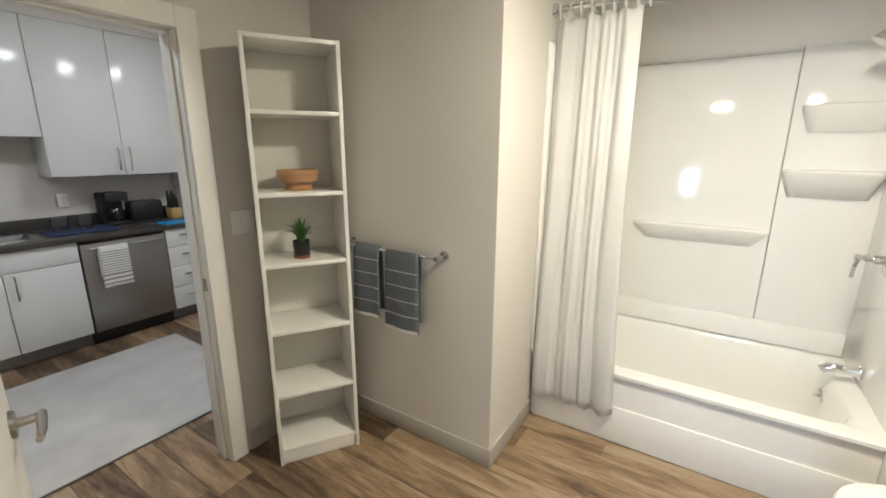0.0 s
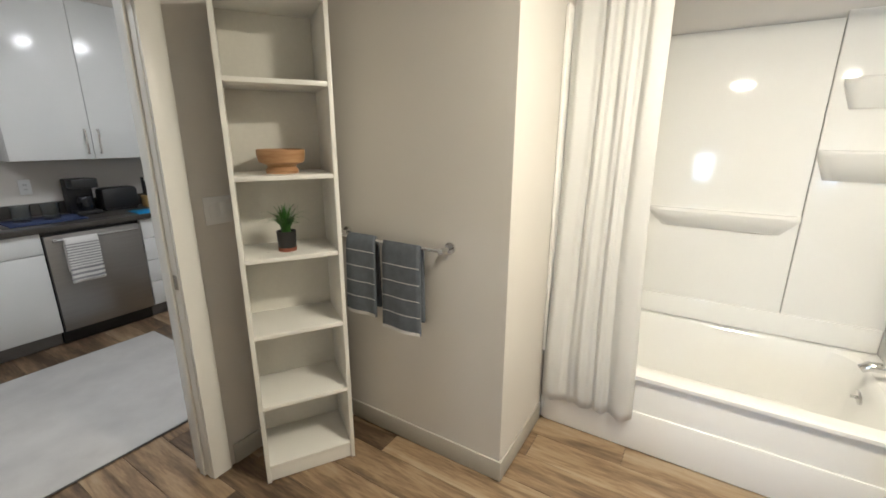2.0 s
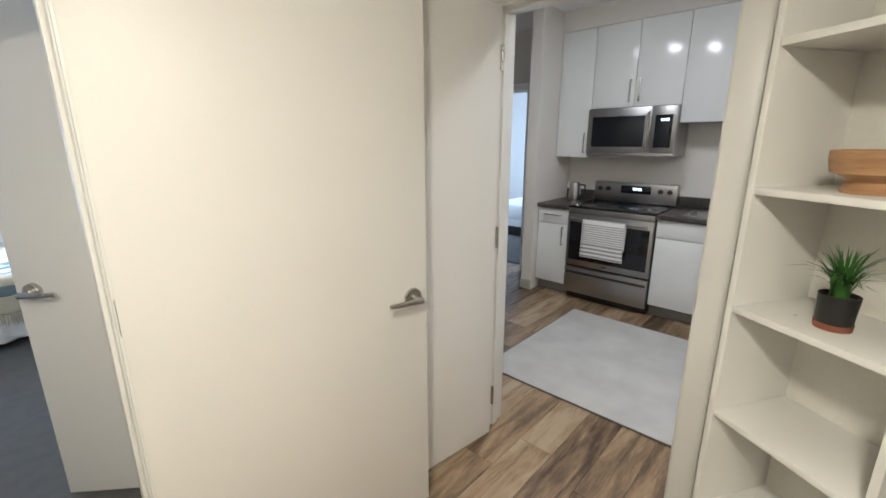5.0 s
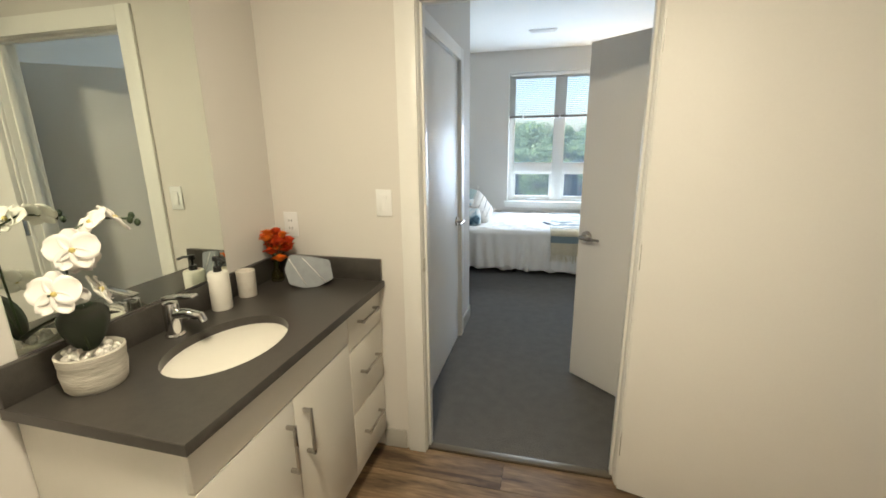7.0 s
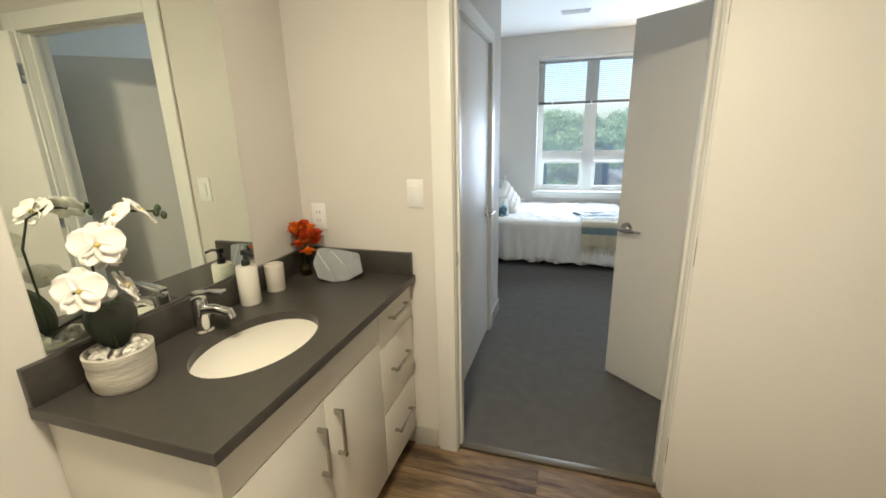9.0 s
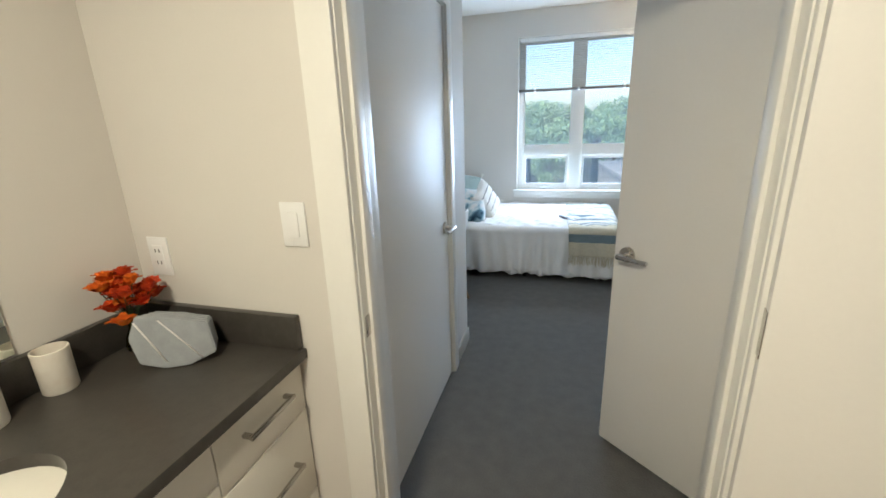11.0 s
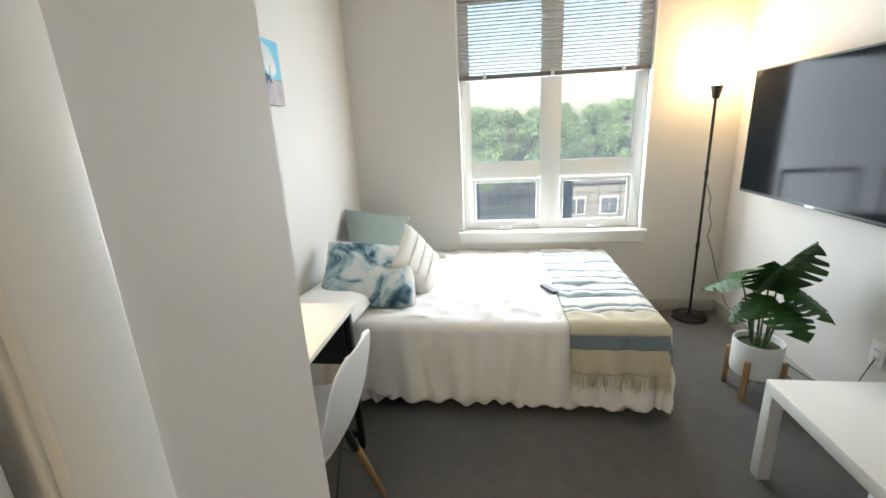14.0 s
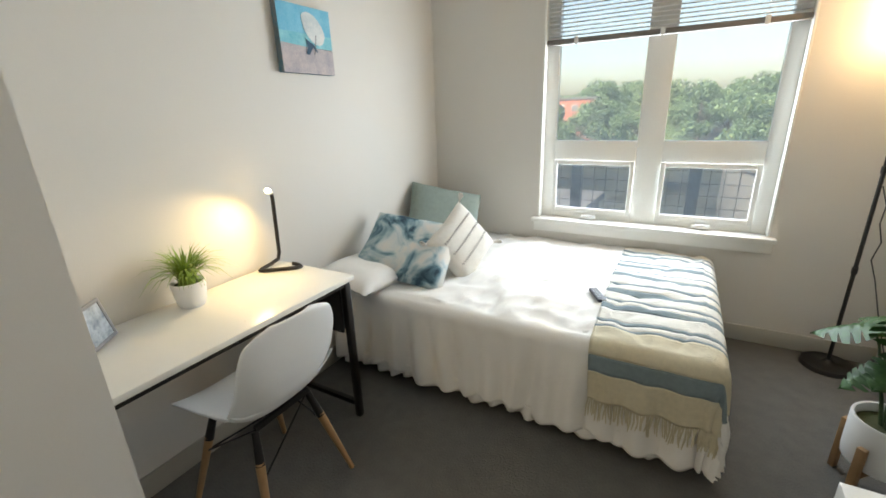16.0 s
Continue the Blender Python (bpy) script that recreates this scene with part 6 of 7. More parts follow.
def kitchen_things():
    z = 0.902
    t = thing("drying_mat", "dark blue dish drying mat on the worktop", "drying mat")
    boxes("mat", [(-3.24, -2.93, 1.49, 1.93, z, z + 0.010)], mat("blue_mat", (0.02, 0.035, 0.10), 0.9, bump=0.6), t, bevel=0.004)
    g = bpy.data.materials.get("tumbler_glass") or bpy.data.materials.new("tumbler_glass")
    g.use_nodes = True
    b = g.node_tree.nodes["Principled BSDF"]
    b.inputs["Transmission Weight"].default_value, b.inputs["Roughness"].default_value, b.inputs["Base Color"].default_value = 1.0, 0.12, (0.85, 0.9, 0.92, 1)
    for x, y in ((-3.10, 1.60), (-3.08, 1.76)):
        c = thing("glass_jug", "clear glass tumbler on the drying mat", "glass")
        bm = bmesh.new()
        lathe(bm, [(0.0, 0.0), (0.05, 0.0), (0.058, 0.12), (0.054, 0.12), (0.047, 0.01), (0.0, 0.01)], 22, (x, y, z + 0.0105))
        part("glass", bm, g, c)
    c = thing("coffee_maker", "black drip coffee maker on the worktop", "coffee maker")
    boxes("body", [(-3.36, -3.26, 1.93, 2.10, z, z + 0.28), (-3.26, -3.12, 1.93, 2.10, z, z + 0.03), (-3.26, -3.12, 1.93, 2.10, z + 0.21, z + 0.285)], BLACK, c, bevel=0.008)
    bm = bmesh.new()
    lathe(bm, [(0.0, 0.032), (0.055, 0.032), (0.06, 0.08), (0.05, 0.14), (0.045, 0.145), (0.0, 0.145)], 22, (-3.195, 2.015, z))
    part("carafe", bm, BLACKG, c, "dark glass carafe")
    t = thing("toaster", "black toaster on the worktop", "toaster")
    boxes("body", [(-3.34, -3.18, 2.13, 2.40, z + 0.008, z + 0.19)], BLACK, t, bevel=0.03)
    boxes("feet", [(-3.33, -3.19, 2.15, 2.38, z, z + 0.012)], BLACK, t, bevel=0.002)
    boxes("slot", [(-3.30, -3.28, 2.17, 2.36, z + 0.188, z + 0.191), (-3.24, -3.22, 2.17, 2.36, z + 0.188, z + 0.191)], BLACKM, t, bevel=0)
    k = thing("knife_block", "light wooden knife block with black handles", "knife block")
    bl = boxes("block", [(-3.25, -3.12, 2.44, 2.53, z, z + 0.10)], mat("pine_block", (0.62, 0.42, 0.16), 0.5, scale=10, alt=(0.5, 0.32, 0.11)), k, bevel=0.004)
    for i in range(3):
        for j in range(2):
            boxes("knife_handle", [(-3.235 + i * 0.04, -3.215 + i * 0.04, 2.455 + j * 0.04, 2.472 + j * 0.04, z + 0.10, z + 0.20 + 0.03 * (2 - i))], BLACK, k, bevel=0.003)
    c = thing("cutting_mat", "bright blue flexible cutting board on the worktop", "cutting board")
    boxes("board", [(-3.02, -2.80, 2.23, 2.55, z + 0.0005, z + 0.006)], mat("blue_board", (0.03, 0.30, 0.62), 0.4), c, bevel=0.002)
    c = thing("kettle", "steel electric kettle beside the range", "kettle")
    bm = bmesh.new()
    lathe(bm, [(0.0, 0.0), (0.06, 0.0), (0.062, 0.02), (0.052, 0.16), (0.045, 0.185), (0.0, 0.19)], 24, (-3.20, -0.20, z))
    part("body", bm, STEEL, c)
    bm = bmesh.new()
    tube(bm, [(-3.20, -0.145, z + 0.165), (-3.20, -0.095, z + 0.16), (-3.20, -0.09, z + 0.10), (-3.20, -0.135, z + 0.04)], 0.010, 8)
    part("handle", bm, BLACK, c)
    plate_on("outlet", pose(KW + 0.003, 1.73, 1.13, 0, 0, 90), "white wall outlet above the kitchen worktop", "outlet", outlet=True)
    for x, y in ((-1.60, 0.48), (-1.50, 2.22)):
        d = thing("ceiling_light", "round flush ceiling light, lit", "ceiling light")
        bm = bmesh.new()
        lathe(bm, [(0.0, -0.028), (0.17, -0.028), (0.185, -0.015), (0.185, 0.0)], 32, (x, y, HK - 0.0005))
        o = part("diffuser", bm, glow("kitchen_diffuser", NEUTRAL, 3.5), d)
        o.visible_shadow = False


kitchen_things()
rg = thing("kitchen_rug", "pale grey-cream distressed low pile rug on the planks", "rug")
boxes("woven_field", [(-2.52, -1.175, 0.20, 2.06, 0.001, 0.009)], RUG, rg, bevel=0.003)
boxes("edge", [(-2.528, -2.521, 0.196, 2.064, 0.001, 0.006), (-1.174, -1.167, 0.196, 2.064, 0.001, 0.006), (-2.521, -1.174, 0.193, 0.199, 0.001, 0.006), (-2.521, -1.174, 2.061, 2.067, 0.001, 0.006)], mat("rug_binding", (0.12, 0.115, 0.11), 0.9), rg, "dark stitched edge", 0.001)
# the room beyond the kitchen
fb = thing("far_bed", "white made bed in the room beyond the kitchen", "bed")
boxes("mattress", [(-6.7, -4.75, -2.4, -1.0, 0.25, 0.52)], LINEN, fb, bevel=0.06)
boxes("base", [(-6.7, -4.8, -2.35, -1.05, 0.0, 0.2)], BLACK, fb, bevel=0.01)
boxes("skirt", [(-6.7, -4.765, -2.38, -1.02, 0.16, 0.30)], LINEN, fb, bevel=0.01)
cushion("cushion", pose(-6.45, -1.35, 0.74, -20, 0, 90), 0.45, 0.42, 0.14, mat("teal_fabric", (0.03, 0.10, 0.15), 0.9), "dark teal cushion on the far bed")
cushion("cushion", pose(-6.30, -1.85, 0.72, -25, 0, 95), 0.50, 0.42, 0.14, LINEN, "white cushion on the far bed")
fp = thing("framed_print", "white framed print with pale pink marks", "picture")
boxes("frame", [(-6.798, -6.775, -1.72, -1.22, 1.55, 2.02)], WHITEP, fp, bevel=0.004)
boxes("marks", [(-6.775, -6.772, -1.55, -1.36, 1.85, 1.90), (-6.775, -6.772, -1.53, -1.40, 1.76, 1.79), (-6.775, -6.772, -1.56, -1.38, 1.68, 1.71)], mat("pink_print", (0.65, 0.28, 0.25), 0.8), fp, bevel=0)

# ---- vanity things ----


def orchid():
    t = thing("orchid", "white orchid in a ribbed grey-white pot on the vanity", "potted plant", pose(2.235, 1.405, VZ))
    bm = bmesh.new()
    lathe(bm, [(0.0, 0.0), (0.062, 0.0), (0.068, 0.01), (0.073, 0.05), (0.071, 0.072), (0.073, 0.076), (0.0745, 0.098), (0.070, 0.101), (0.066, 0.095), (0.064, 0.08), (0.0, 0.08)], 32)
    part("pot", bm, mat("whitewashed_pot", (0.60, 0.57, 0.50), 0.85, scale=12, stretch=(0.6, 0.6, 6), alt=(0.38, 0.35, 0.29), bump=0.6, bscale=60), t)
    rng = random.Random(6)
    bm = bmesh.new()
    for k in range(60):
        tmp = bmesh.new()
        bmesh.ops.create_icosphere(tmp, subdivisions=1, radius=rng.uniform(0.006, 0.010))
        r, a = 0.06 * math.sqrt(rng.random()), rng.uniform(0, 6.28)
        merge(bm, tmp, pose(r * math.cos(a), r * math.sin(a), 0.090 + rng.uniform(0, 0.014)))
    part("pebbles", bm, mat("white_pebble", (0.75, 0.72, 0.66), 0.6, random_hue=0.1), t, "white pebbles")
    for az, ln, tilt in ((150, 0.19, 86), (330, 0.20, 40)):
        a = radians(az)
        d, s = Vector((math.cos(a), math.sin(a), 0)), Vector((-math.sin(a), math.cos(a), 0))
        bm = bmesh.new()

        def leaf(u, v):
            e = radians(tilt) * (1 - 0.95 * u)
            w = 0.052 * math.sin(math.pi * (0.08 + 0.92 * u)) ** 0.6 if u < 1 else 0.001
            c = d * ln * u * math.cos(radians(tilt) * (1 - 0.4 * u)) + Vector((0, 0, 0.095 + ln * u * math.sin(radians(tilt) * (1 - 0.4 * u))))
            q = 2 * v - 1
            return c + s * q * w + Vector((0, 0, 0.012 * q * q))
        sheet(bm, 12, 6, leaf)
        thicken(part("leaf", bm, mat("orchid_leaf", (0.012, 0.024, 0.012), 0.35), t, "dark green strap leaf", 70), 0.002)
    stalks = [[(0, 0, 0.09), (0.005, 0.01, 0.25), (0.0, 0.01, 0.34), (-0.01, -0.02, 0.41), (-0.015, -0.07, 0.43), (-0.02, -0.15, 0.415)], [(0, 0, 0.09), (-0.01, 0.02, 0.20), (-0.03, 0.05, 0.27), (-0.05, 0.09, 0.28)]]
    for st in stalks:
        bm = bmesh.new()
        tube(bm, st, 0.003, 7)
        part("stalk", bm, mat("orchid_stalk", (0.03, 0.05, 0.02), 0.5), t)
    petal = mat("orchid_petal", (0.80, 0.77, 0.72), 0.6, var=0.05)
    for c, face, sz in (((-0.03, -0.05, 0.42), (0.1, 0.5, 0.5), 0.058), ((-0.02, -0.11, 0.42), (-0.3, -0.6, 0.5), 0.056), ((-0.05, 0.02, 0.37), (-0.7, 0.6, 0.15), 0.062), ((-0.045, 0.005, 0.345), (-0.9, 0.2, -0.2), 0.045), ((-0.05, 0.075, 0.28), (-0.5, 0.8, 0.25), 0.064), ((-0.05, 0.05, 0.262), (-0.8, 0.5, -0.2), 0.045), ((-0.03, -0.03, 0.25), (-0.4, -0.5, 0.3), 0.055)):
        sz *= 0.82
        rot = Vector(face).to_track_quat("Z", "Y").to_matrix().to_4x4()
        bm = bmesh.new()
        for k, (wd, ln) in enumerate(((0.9, 1.0), (1.25, 1.05), (0.8, 1.0), (0.8, 1.0), (1.25, 1.05))):
            a = radians(90 + 72 * k)
            tmp = bmesh.new()

            def pf_(u, v):
                q = 2 * v - 1
                w = sz * 0.52 * wd * math.sin(math.pi * (0.06 + 0.90 * u)) ** 0.55
                return Vector((u * sz * ln, q * w, 0.012 * u * u - 0.014 * u + 0.006 * q * q + 0.002 * k))
            sheet(tmp, 7, 6, pf_)
            merge(bm, tmp, Matrix.Rotation(a, 4, "Z"))
        bmesh.ops.transform(bm, verts=bm.verts, matrix=Matrix.Translation(c) @ rot)
        fl = thicken(part("blossom", bm, petal, t, "white orchid blossom", 70), 0.0012)
        bm = bmesh.new()
        lathe(bm, [(0.0, 0.014), (0.005, 0.012), (0.008, 0.004), (0.0, 0.0)], 10)
        bmesh.ops.transform(bm, verts=bm.verts, matrix=Matrix.Translation(c) @ rot)
        part("lip", bm, mat("orchid_lip", (0.55, 0.45, 0.15), 0.6), fl, "yellow blossom centre")
    bm = bmesh.new()
    for p in ((-0.02, -0.155, 0.41), (-0.02, -0.175, 0.40), (-0.015, -0.165, 0.42)):
        tmp = bmesh.new()
        bmesh.ops.create_icosphere(tmp, subdivisions=2, radius=0.008)
        merge(bm, tmp, Matrix.Translation(p) @ Matrix.Diagonal((1, 1, 1.4, 1)))
    part("buds", bm, MATS["orchid_stalk"], t)


def soap_and_cup():
    ceram = mat("cream_ceramic", (0.74, 0.71, 0.64), 0.35, var=0.04)
    s = thing("soap_dispenser", "cream soap dispenser with a black pump", "soap dispenser", pose(2.298, 0.888, VZ, 0, 0, 160))
    bm = bmesh.new()
    lathe(bm, [(0.0, 0.0), (0.035, 0.0), (0.037, 0.004), (0.037, 0.138), (0.034, 0.146), (0.014, 0.148), (0.0, 0.148)], 28)
    part("bottle", bm, ceram, s)
    bm = bmesh.new()
    cyl(bm, (0, 0, 0.148), (0, 0, 0.166), 0.015, 0.014, 18)
    cyl(bm, (0, 0, 0.166), (0, 0, 0.195), 0.005, 0.005, 10)
    cyl(bm, (0, 0, 0.190), (0, 0, 0.205), 0.014, 0.012, 16)
    tube(bm, [(0, 0, 0.199), (0.03, 0, 0.199), (0.052, 0, 0.190)], 0.005, 8)
    part("pump", bm, BLACK, s, "black pump")
    c = thing("tumbler", "cream ceramic tumbler with a brown vein", "cup", pose(2.298, 0.745, VZ))
    bm = bmesh.new()
    lathe(bm, [(0.0, 0.0), (0.034, 0.0), (0.036, 0.003), (0.037, 0.108), (0.034, 0.109), (0.033, 0.012), (0.0, 0.010)], 28)
    part("cup", bm, mat("marbled_ceramic", (0.74, 0.71, 0.64), 0.3, scale=14, alt=(0.66, 0.60, 0.52)), c)


def flowers():
    t = thing("flower_vase", "orange ranunculus in a small glass bud vase", "flowers", pose(2.295, 0.545, VZ))
    g = bpy.data.materials.new("vase_glass")
    g.use_nodes = True
    b = g.node_tree.nodes["Principled BSDF"]
    b.inputs["Transmission Weight"].default_value, b.inputs["Roughness"].default_value, b.inputs["Base Color"].default_value = 1.0, 0.03, (0.75, 0.72, 0.35, 1)
    bm = bmesh.new()
    lathe(bm, [(0.0, 0.0), (0.026, 0.0), (0.030, 0.012), (0.024, 0.04), (0.013, 0.065), (0.012, 0.08), (0.018, 0.10), (0.016, 0.10), (0.010, 0.08), (0.010, 0.066), (0.021, 0.04), (0.026, 0.014), (0.0, 0.006)], 24)
    part("vase", bm, g, t, "yellowish glass vase")
    rng = random.Random(11)
    red = mat("flower_orange", (0.75, 0.10, 0.012), 0.6, scale=40, alt=(0.42, 0.03, 0.008))
    red2 = mat("flower_amber", (0.80, 0.22, 0.015), 0.6, scale=40, alt=(0.6, 0.10, 0.01))
    for k in range(23):
        a, r = rng.uniform(0, 6.28), 0.072 * math.sqrt(rng.random())
        p = Vector((r * math.cos(a) - 0.01, r * math.sin(a) + 0.005, 0.195 + 0.035 * rng.uniform(-1, 1) - r * 0.3))
        if k > 20:
            p += Vector((-0.02, 0.075 + 0.015 * (k - 21), -0.03))
        bm = bmesh.new()
        tube(bm, [(0, 0, 0.06), (p.x * 0.35, p.y * 0.35, 0.12), p], 0.0015, 5)
        part("stem", bm, MATS["stem"], t)
        bm = bmesh.new()
        s = rng.uniform(0.024, 0.032)
        for ring_, (n, op) in enumerate(((4, 0.25), (6, 0.7), (7, 1.15))):
            for j in range(n):
                tmp = bmesh.new()
                az = j * math.tau / n + ring_ * 0.5

                def pt(u, v):
                    q = 2 * v - 1
                    e = op * u ** 0.7
                    return Vector((s * (0.25 * ring_ * 0.5 + math.sin(e) * u), q * s * 0.5 * math.sin(math.pi * (0.12 + 0.82 * u)), s * math.cos(e) * u + 0.1 * s * q * q))
                sheet(tmp, 4, 3, pt)
                merge(bm, tmp, Matrix.Translation(p) @ Euler((rng.uniform(-0.3, 0.3) + p.y * 4, rng.uniform(-0.3, 0.3) - p.x * 4, 0)).to_matrix().to_4x4() @ Matrix.Rotation(az, 4, "Z"))
        part("blossom", bm, red if rng.random() < 0.72 else red2, t, "", 70)


def face_cloth():
    t = thing("face_cloth", "folded grey cloth with white stripes leaning on the vanity", "face cloth", pose(2.115, 0.565, VZ))
    cl = mat("grey_cloth", (0.36, 0.38, 0.40), 0.95, var=0.15, scale=40, bump=0.8, bscale=400)
    # a fan-folded cloth that stands with its point to the sink
    out = [(-0.10, 0.03), (-0.09, 0.115), (-0.01, 0.135), (0.075, 0.15), (0.10, 0.09), (0.085, 0.02), (0.03, 0.0), (-0.03, 0.0)]
    for k in range(4):
        bm = bmesh.new()
        n = len(out)
        f = [bm.verts.new((x * (1 - 0.05 * k), 0.045 - 0.022 * k + 0.10 * (z - 0.02) * -0.7, z * (1 - 0.04 * k))) for x, z in out]
        g = [bm.verts.new((v.co.x * 0.98, v.co.y - 0.016, v.co.z * 0.99)) for v in f]
        bm.faces.new(f)
        bm.faces.new(list(reversed(g)))
        for i in range(n):
            bm.faces.new((f[i], g[i], g[(i + 1) % n], f[(i + 1) % n]))
        bmesh.ops.bevel(bm, geom=bm.edges, offset=0.004, segments=2, affect="EDGES")
        part("fold", bm, cl, t)
    for x0, x1 in ((-0.07, -0.02), (0.015, 0.035)):
        bm = bmesh.new()
        pts = [(x0, 0.02), (x0 + 0.005, 0.02), (x1 + 0.045, 0.135), (x1 + 0.04, 0.135)]
        bm.faces.new([bm.verts.new((x, 0.0475 - 0.07 * (z - 0.02), z)) for x, z in pts])
        thicken(part("stripe", bm, TOWELW, t), 0.001)
    t.rotation_euler.z = radians(28)


orchid()
soap_and_cup()
flowers()
face_cloth()

# ---- outside ----
GZ = -9.5
bm = bmesh.new()
box(bm, -900, 900, -1500, 40, GZ - 1, GZ)
solid("ground", bm, mat("asphalt", (0.055, 0.058, 0.058), 0.95, scale=0.12, alt=(0.035, 0.042, 0.032), bscale=0.8, Specular_IOR_Level=0.0), "grey asphalt and verge far below the window", "ground")


def railing():
    r = thing("balcony_rail", "dark blue-grey balcony rail with wire mesh outside the window", "railing")
    mtl = mat("rail_paint", (0.035, 0.055, 0.07), 0.45)
    y = -5.0
    boxes("top_rail", [(-1.5, 3.5, y - 0.03, y + 0.03, 1.03, 1.07)], mtl, r, bevel=0.004)
    boxes("bottom_rail", [(-1.5, 3.5, y - 0.02, y + 0.02, 0.12, 0.16)], mtl, r, bevel=0.004)
    for x in (-0.23, 0.71, 1.65, 2.59):
        boxes("post", [(x - 0.045, x + 0.045, y - 0.045, y + 0.045, -0.15, 1.03)], mtl, r, bevel=0.004)
    bm = bmesh.new()
    for k in range(50):
        x = -1.5 + k * 0.1
        box(bm, x - 0.0025, x + 0.0025, y - 0.0025, y + 0.0025, 0.16, 1.03)
    for k in range(9):
        z = 0.20 + k * 0.1
        box(bm, -1.5, 3.5, y - 0.005, y - 0.0005, z - 0.0025, z + 0.0025)
    tagged(part("wire_mesh", bm, mtl, r), kind="stuff")
    bm = bmesh.new()
    box(bm, -1.5, 3.5, -5.10, -4.10, -0.35, -0.15, 0.01)
    solid("balcony_slab", bm, mat("concrete", (0.42, 0.42, 0.41), 0.85, var=0.2, bump=0.4), "grey concrete balcony slab", "balcony")


railing()


def building(x, y, w, d, z1, wall_mat, label, rows, cols, ang=0.0, roof=True):
    b = thing("building", label, "building", pose(x, y, GZ, 0, 0, ang))
    h = z1 - GZ
    boxes("wall", [(-w / 2, w / 2, -d / 2, d / 2, 0, h)], wall_mat, b, bevel=0.05)
    boxes("roof", [(-w / 2 - 0.3, w / 2 + 0.3, -d / 2 - 0.3, d / 2 + 0.3, h, h + 0.5)], mat("roof_edge", (0.14, 0.14, 0.14), 0.85), b, bevel=0.05)
    wm = mat("far_window", (0.08, 0.10, 0.12), 0.15)
    fm = mat("far_frame", (0.6, 0.6, 0.58), 0.6)
    for i in range(rows):
        for j in range(cols):
            cx, cz = -w / 2 + (j + 0.5) * w / cols, h - (i + 0.62) * 3.2
            if cz < 1:
                continue
            wn_ = boxes("window", [(cx - 0.8, cx + 0.8, d / 2, d / 2 + 0.06, cz - 0.8, cz + 0.8)], fm, b, bevel=0.01)
            boxes("pane", [(cx - 0.68, cx - 0.05, d / 2 + 0.06, d / 2 + 0.09, cz - 0.68, cz + 0.68), (cx + 0.05, cx + 0.68, d / 2 + 0.06, d / 2 + 0.09, cz - 0.68, cz + 0.68)], wm, wn_, bevel=0)
    return b


brick = mat("far_brick", (0.36, 0.13, 0.09), 0.85, var=0.15, scale=2)
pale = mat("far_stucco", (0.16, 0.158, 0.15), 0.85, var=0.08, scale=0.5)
building(62, -112, 26, 12, 2.0, brick, "red brick apartment building among trees", 3, 7, 18)
building(26, -120, 10, 10, 3.0, brick, "red brick house among trees", 3, 3, 0)
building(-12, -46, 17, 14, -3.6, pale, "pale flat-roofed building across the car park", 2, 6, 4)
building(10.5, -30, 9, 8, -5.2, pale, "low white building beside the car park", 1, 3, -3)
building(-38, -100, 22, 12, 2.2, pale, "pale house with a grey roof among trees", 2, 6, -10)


def tree_mesh(seed, leaf_mat, trunk_mat):
    rng = random.Random(seed)
    t = new("tree")
    bm = bmesh.new()
    tube(bm, [(0, 0, 0), (0.1, 0, 2.5), (0.0, 0.15, 5.0), (0.1, 0.1, 7.5)], [0.35, 0.28, 0.2, 0.1], 8)
    clumps = []
    for k in range(9):
        a, z = rng.uniform(0, 6.28), rng.uniform(3.0, 7.5)
        r = rng.uniform(1.8, 3.6) * (1.0 if z < 6 else 0.7)
        e = Vector((r * math.cos(a), r * math.sin(a), z + rng.uniform(0.8, 2.4)))
        tube(bm, [(0.05, 0.05, z - 1.2), Vector((0.05, 0.05, z - 1.2)).lerp(e, 0.5) + Vector((0, 0, 0.3)), e], [0.12, 0.08, 0.03], 6)
        clumps.append((e, rng.uniform(1.3, 2.1)))
    clumps.append((Vector((0, 0, 9.2)), 1.7))
    part("trunk", bm, trunk_mat, t)
    vs, fs = [], []
    for c, r in clumps:
        for k in range(520):
            d = Vector((rng.gauss(0, 1), rng.gauss(0, 1), rng.gauss(0, 0.8))).normalized() * r * rng.uniform(0.55, 1.08)
            p = c + d
            a, b = Vector((rng.gauss(0, 1), rng.gauss(0, 1), rng.gauss(0, 1))).normalized(), Vector((rng.gauss(0, 1), rng.gauss(0, 1), rng.gauss(0, 1))).normalized()
            s = rng.uniform(0.16, 0.34)
            i = len(vs)
            vs += [p + a * s, p + b * s * 0.6, p - a * s, p - b * s * 0.6]
            fs.append((i, i + 1, i + 2, i + 3))
    me = bpy.data.meshes.new("crown")
    me.from_pydata(vs, [], fs)
    me.materials.append(leaf_mat)
    o = new("crown", me)
    o.parent = t
    tagged(o, "uneven green crown of many leaves")
    return tagged(t, "broad leafy green tree beyond the car park", "tree", "trees outside")


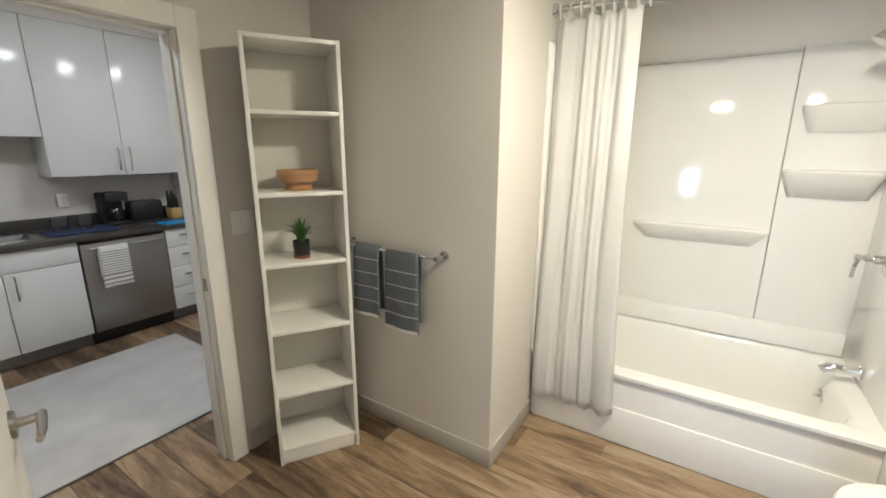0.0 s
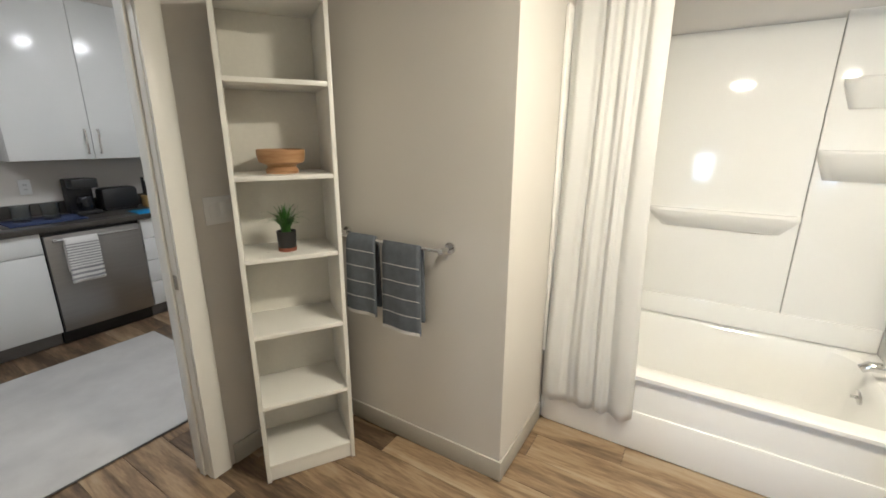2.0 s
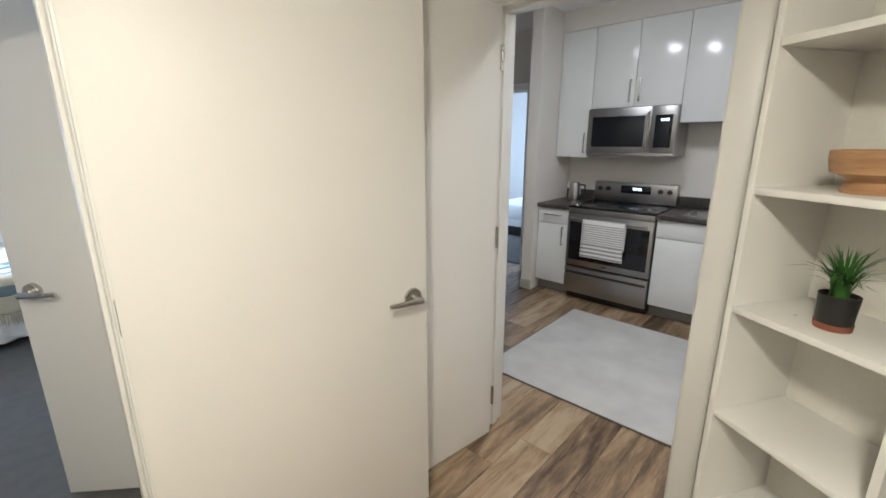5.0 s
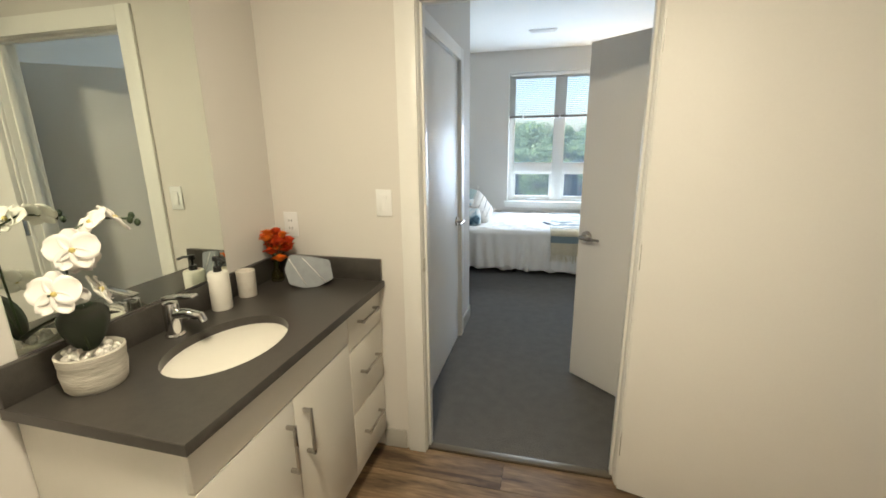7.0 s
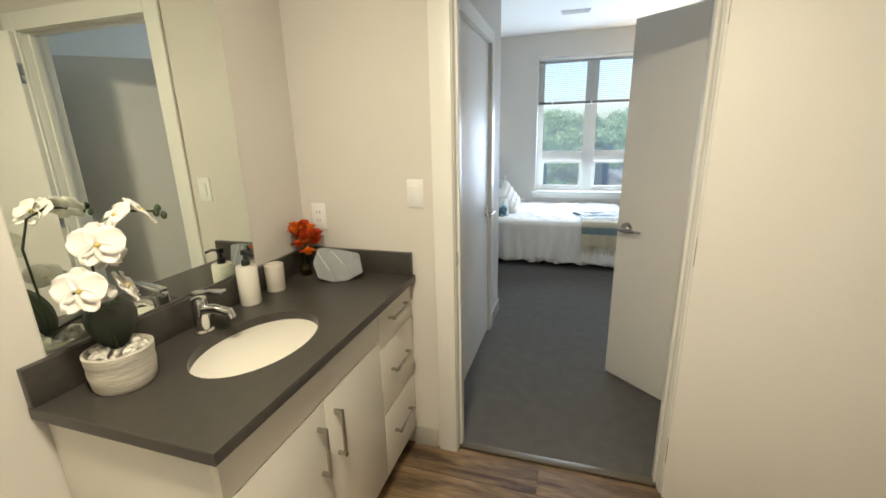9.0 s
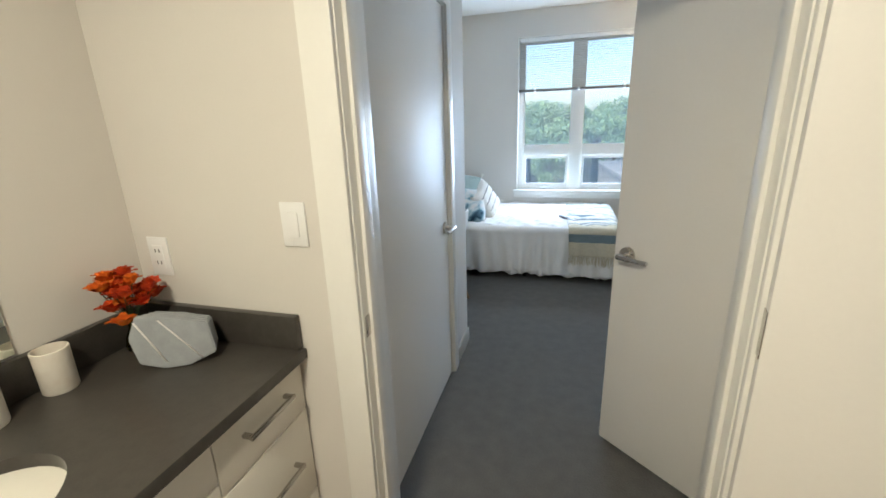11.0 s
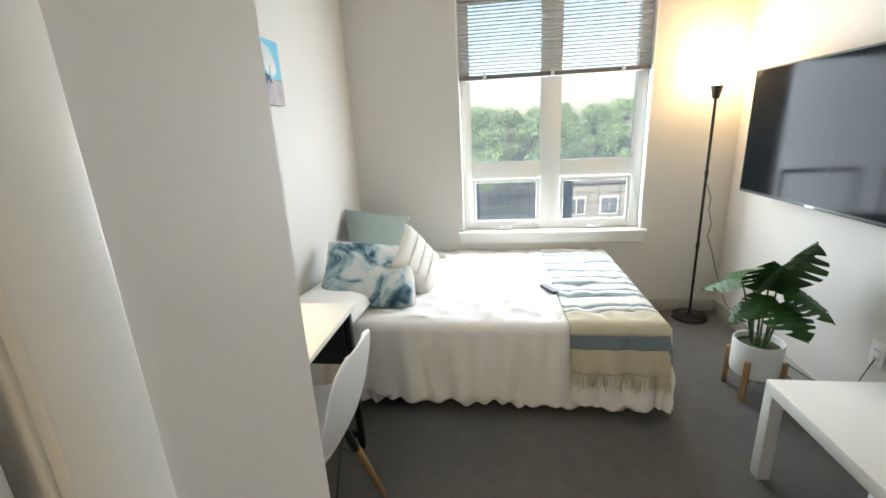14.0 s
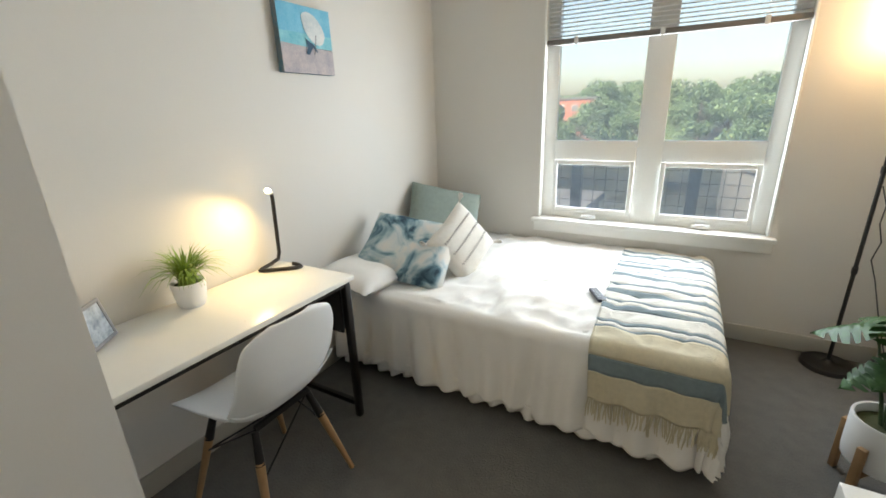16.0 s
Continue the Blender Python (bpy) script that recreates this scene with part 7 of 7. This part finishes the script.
fol = mat("foliage", (0.15, 0.23, 0.11), 0.7, scale=0.6, alt=(0.10, 0.17, 0.085))
bark = mat("bark", (0.08, 0.06, 0.045), 0.9)
trees = [tree_mesh(s, fol, bark) for s in (1, 2)]
rng = random.Random(21)
n_t = 0
for row, (y, step, sc) in enumerate(((-66, 10, 0.82), (-88, 8, 1.02), (-136, 8, 1.42), (-165, 10, 1.7))):
    x = -75 - row * 12
    while x < 95 + row * 15:
        px, py, s = x + rng.uniform(-2, 2), y + rng.uniform(-5, 5), sc * rng.uniform(0.8, 1.15)
        x += step
        if row == 0 and rng.random() < 0.35:
            continue
        m = pose(px, py, GZ, 0, 0, rng.uniform(0, 360)) @ Matrix.Diagonal((s, s, s, 1))
        if n_t < 2:
            trees[n_t].matrix_world = m
        else:
            src = trees[n_t % 2]
            o = copy_thing(src, Matrix.Identity(4))
            o.matrix_basis = m
        n_t += 1


def car(x, y, ang, color):
    c = thing("car", "parked car far below the window", "car", pose(x, y, GZ, 0, 0, ang))
    bm = bmesh.new()
    box(bm, -2.1, 2.1, -0.85, 0.85, 0.35, 0.85, 0.12)
    part("body", bm, mat("car_paint_%d" % int(color[0] * 100), color, 0.25), c)
    bm = bmesh.new()
    tmp = bmesh.new()
    q = [[tmp.verts.new((sx * a, sy * b, z)) for sx, sy in ((-1, -1), (1, -1), (1, 1), (-1, 1))] for a, b, z in ((1.35, 0.8, 0.82), (0.85, 0.65, 1.42))]
    for k in range(4):
        tmp.faces.new((q[0][k], q[0][(k + 1) % 4], q[1][(k + 1) % 4], q[1][k]))
    tmp.faces.new(q[1])
    merge(bm, tmp)
    part("cabin", bm, mat("car_glass", (0.03, 0.04, 0.05), 0.1), c)
    for sx in (-1.3, 1.3):
        for sy in (-0.82, 0.82):
            bm = bmesh.new()
            cyl(bm, (sx, sy - 0.1, 0.33), (sx, sy + 0.1, 0.33), 0.33, 0.33, 16)
            part("wheel", bm, BLACK, c)


car(4.0, -24, 8, (0.45, 0.03, 0.03))
car(6.8, -22, 95, (0.04, 0.06, 0.10))
car(2.2, -29, 5, (0.05, 0.07, 0.11))
car(13, -38, 90, (0.5, 0.5, 0.5))

# ---- floor planks ----
PL, PW = 1.22, 0.178
bm = bmesh.new()
box(bm, -PL / 2 + 0.0008, PL / 2 - 0.0008, -PW / 2 + 0.0008, PW / 2 - 0.0008, -0.008, 0.0, 0.0)
bmesh.ops.bevel(bm, geom=[e for e in bm.edges if all(v.co.z > -0.001 for v in e.verts)], offset=0.0012, segments=1, affect="EDGES")
plank_me = mesh("plank", bm, PLANK)
rng = random.Random(3)
iy = -16
while True:
    yc = 0.415 + PW / 2 + iy * PW
    if yc - PW / 2 > 2.70:
        break
    if yc - PW / 2 >= -2.40:
        lo, hi = (-3.42, 2.43) if iy >= 0 else (-3.42, -0.79)
        x = lo - rng.uniform(0.05, 1.1)
        while x < hi:
            a, b = max(x, lo), min(x + PL, hi)
            if b - a > 0.03:
                o = new("plank", plank_me)
                o.location = ((a + b) / 2, yc, 0.0)
                o.scale = ((b - a) / PL, 1, 1)
                o.parent = floor_wood
                o.matrix_parent_inverse = floor_wood.matrix_world.inverted()
            x += PL
    iy += 1
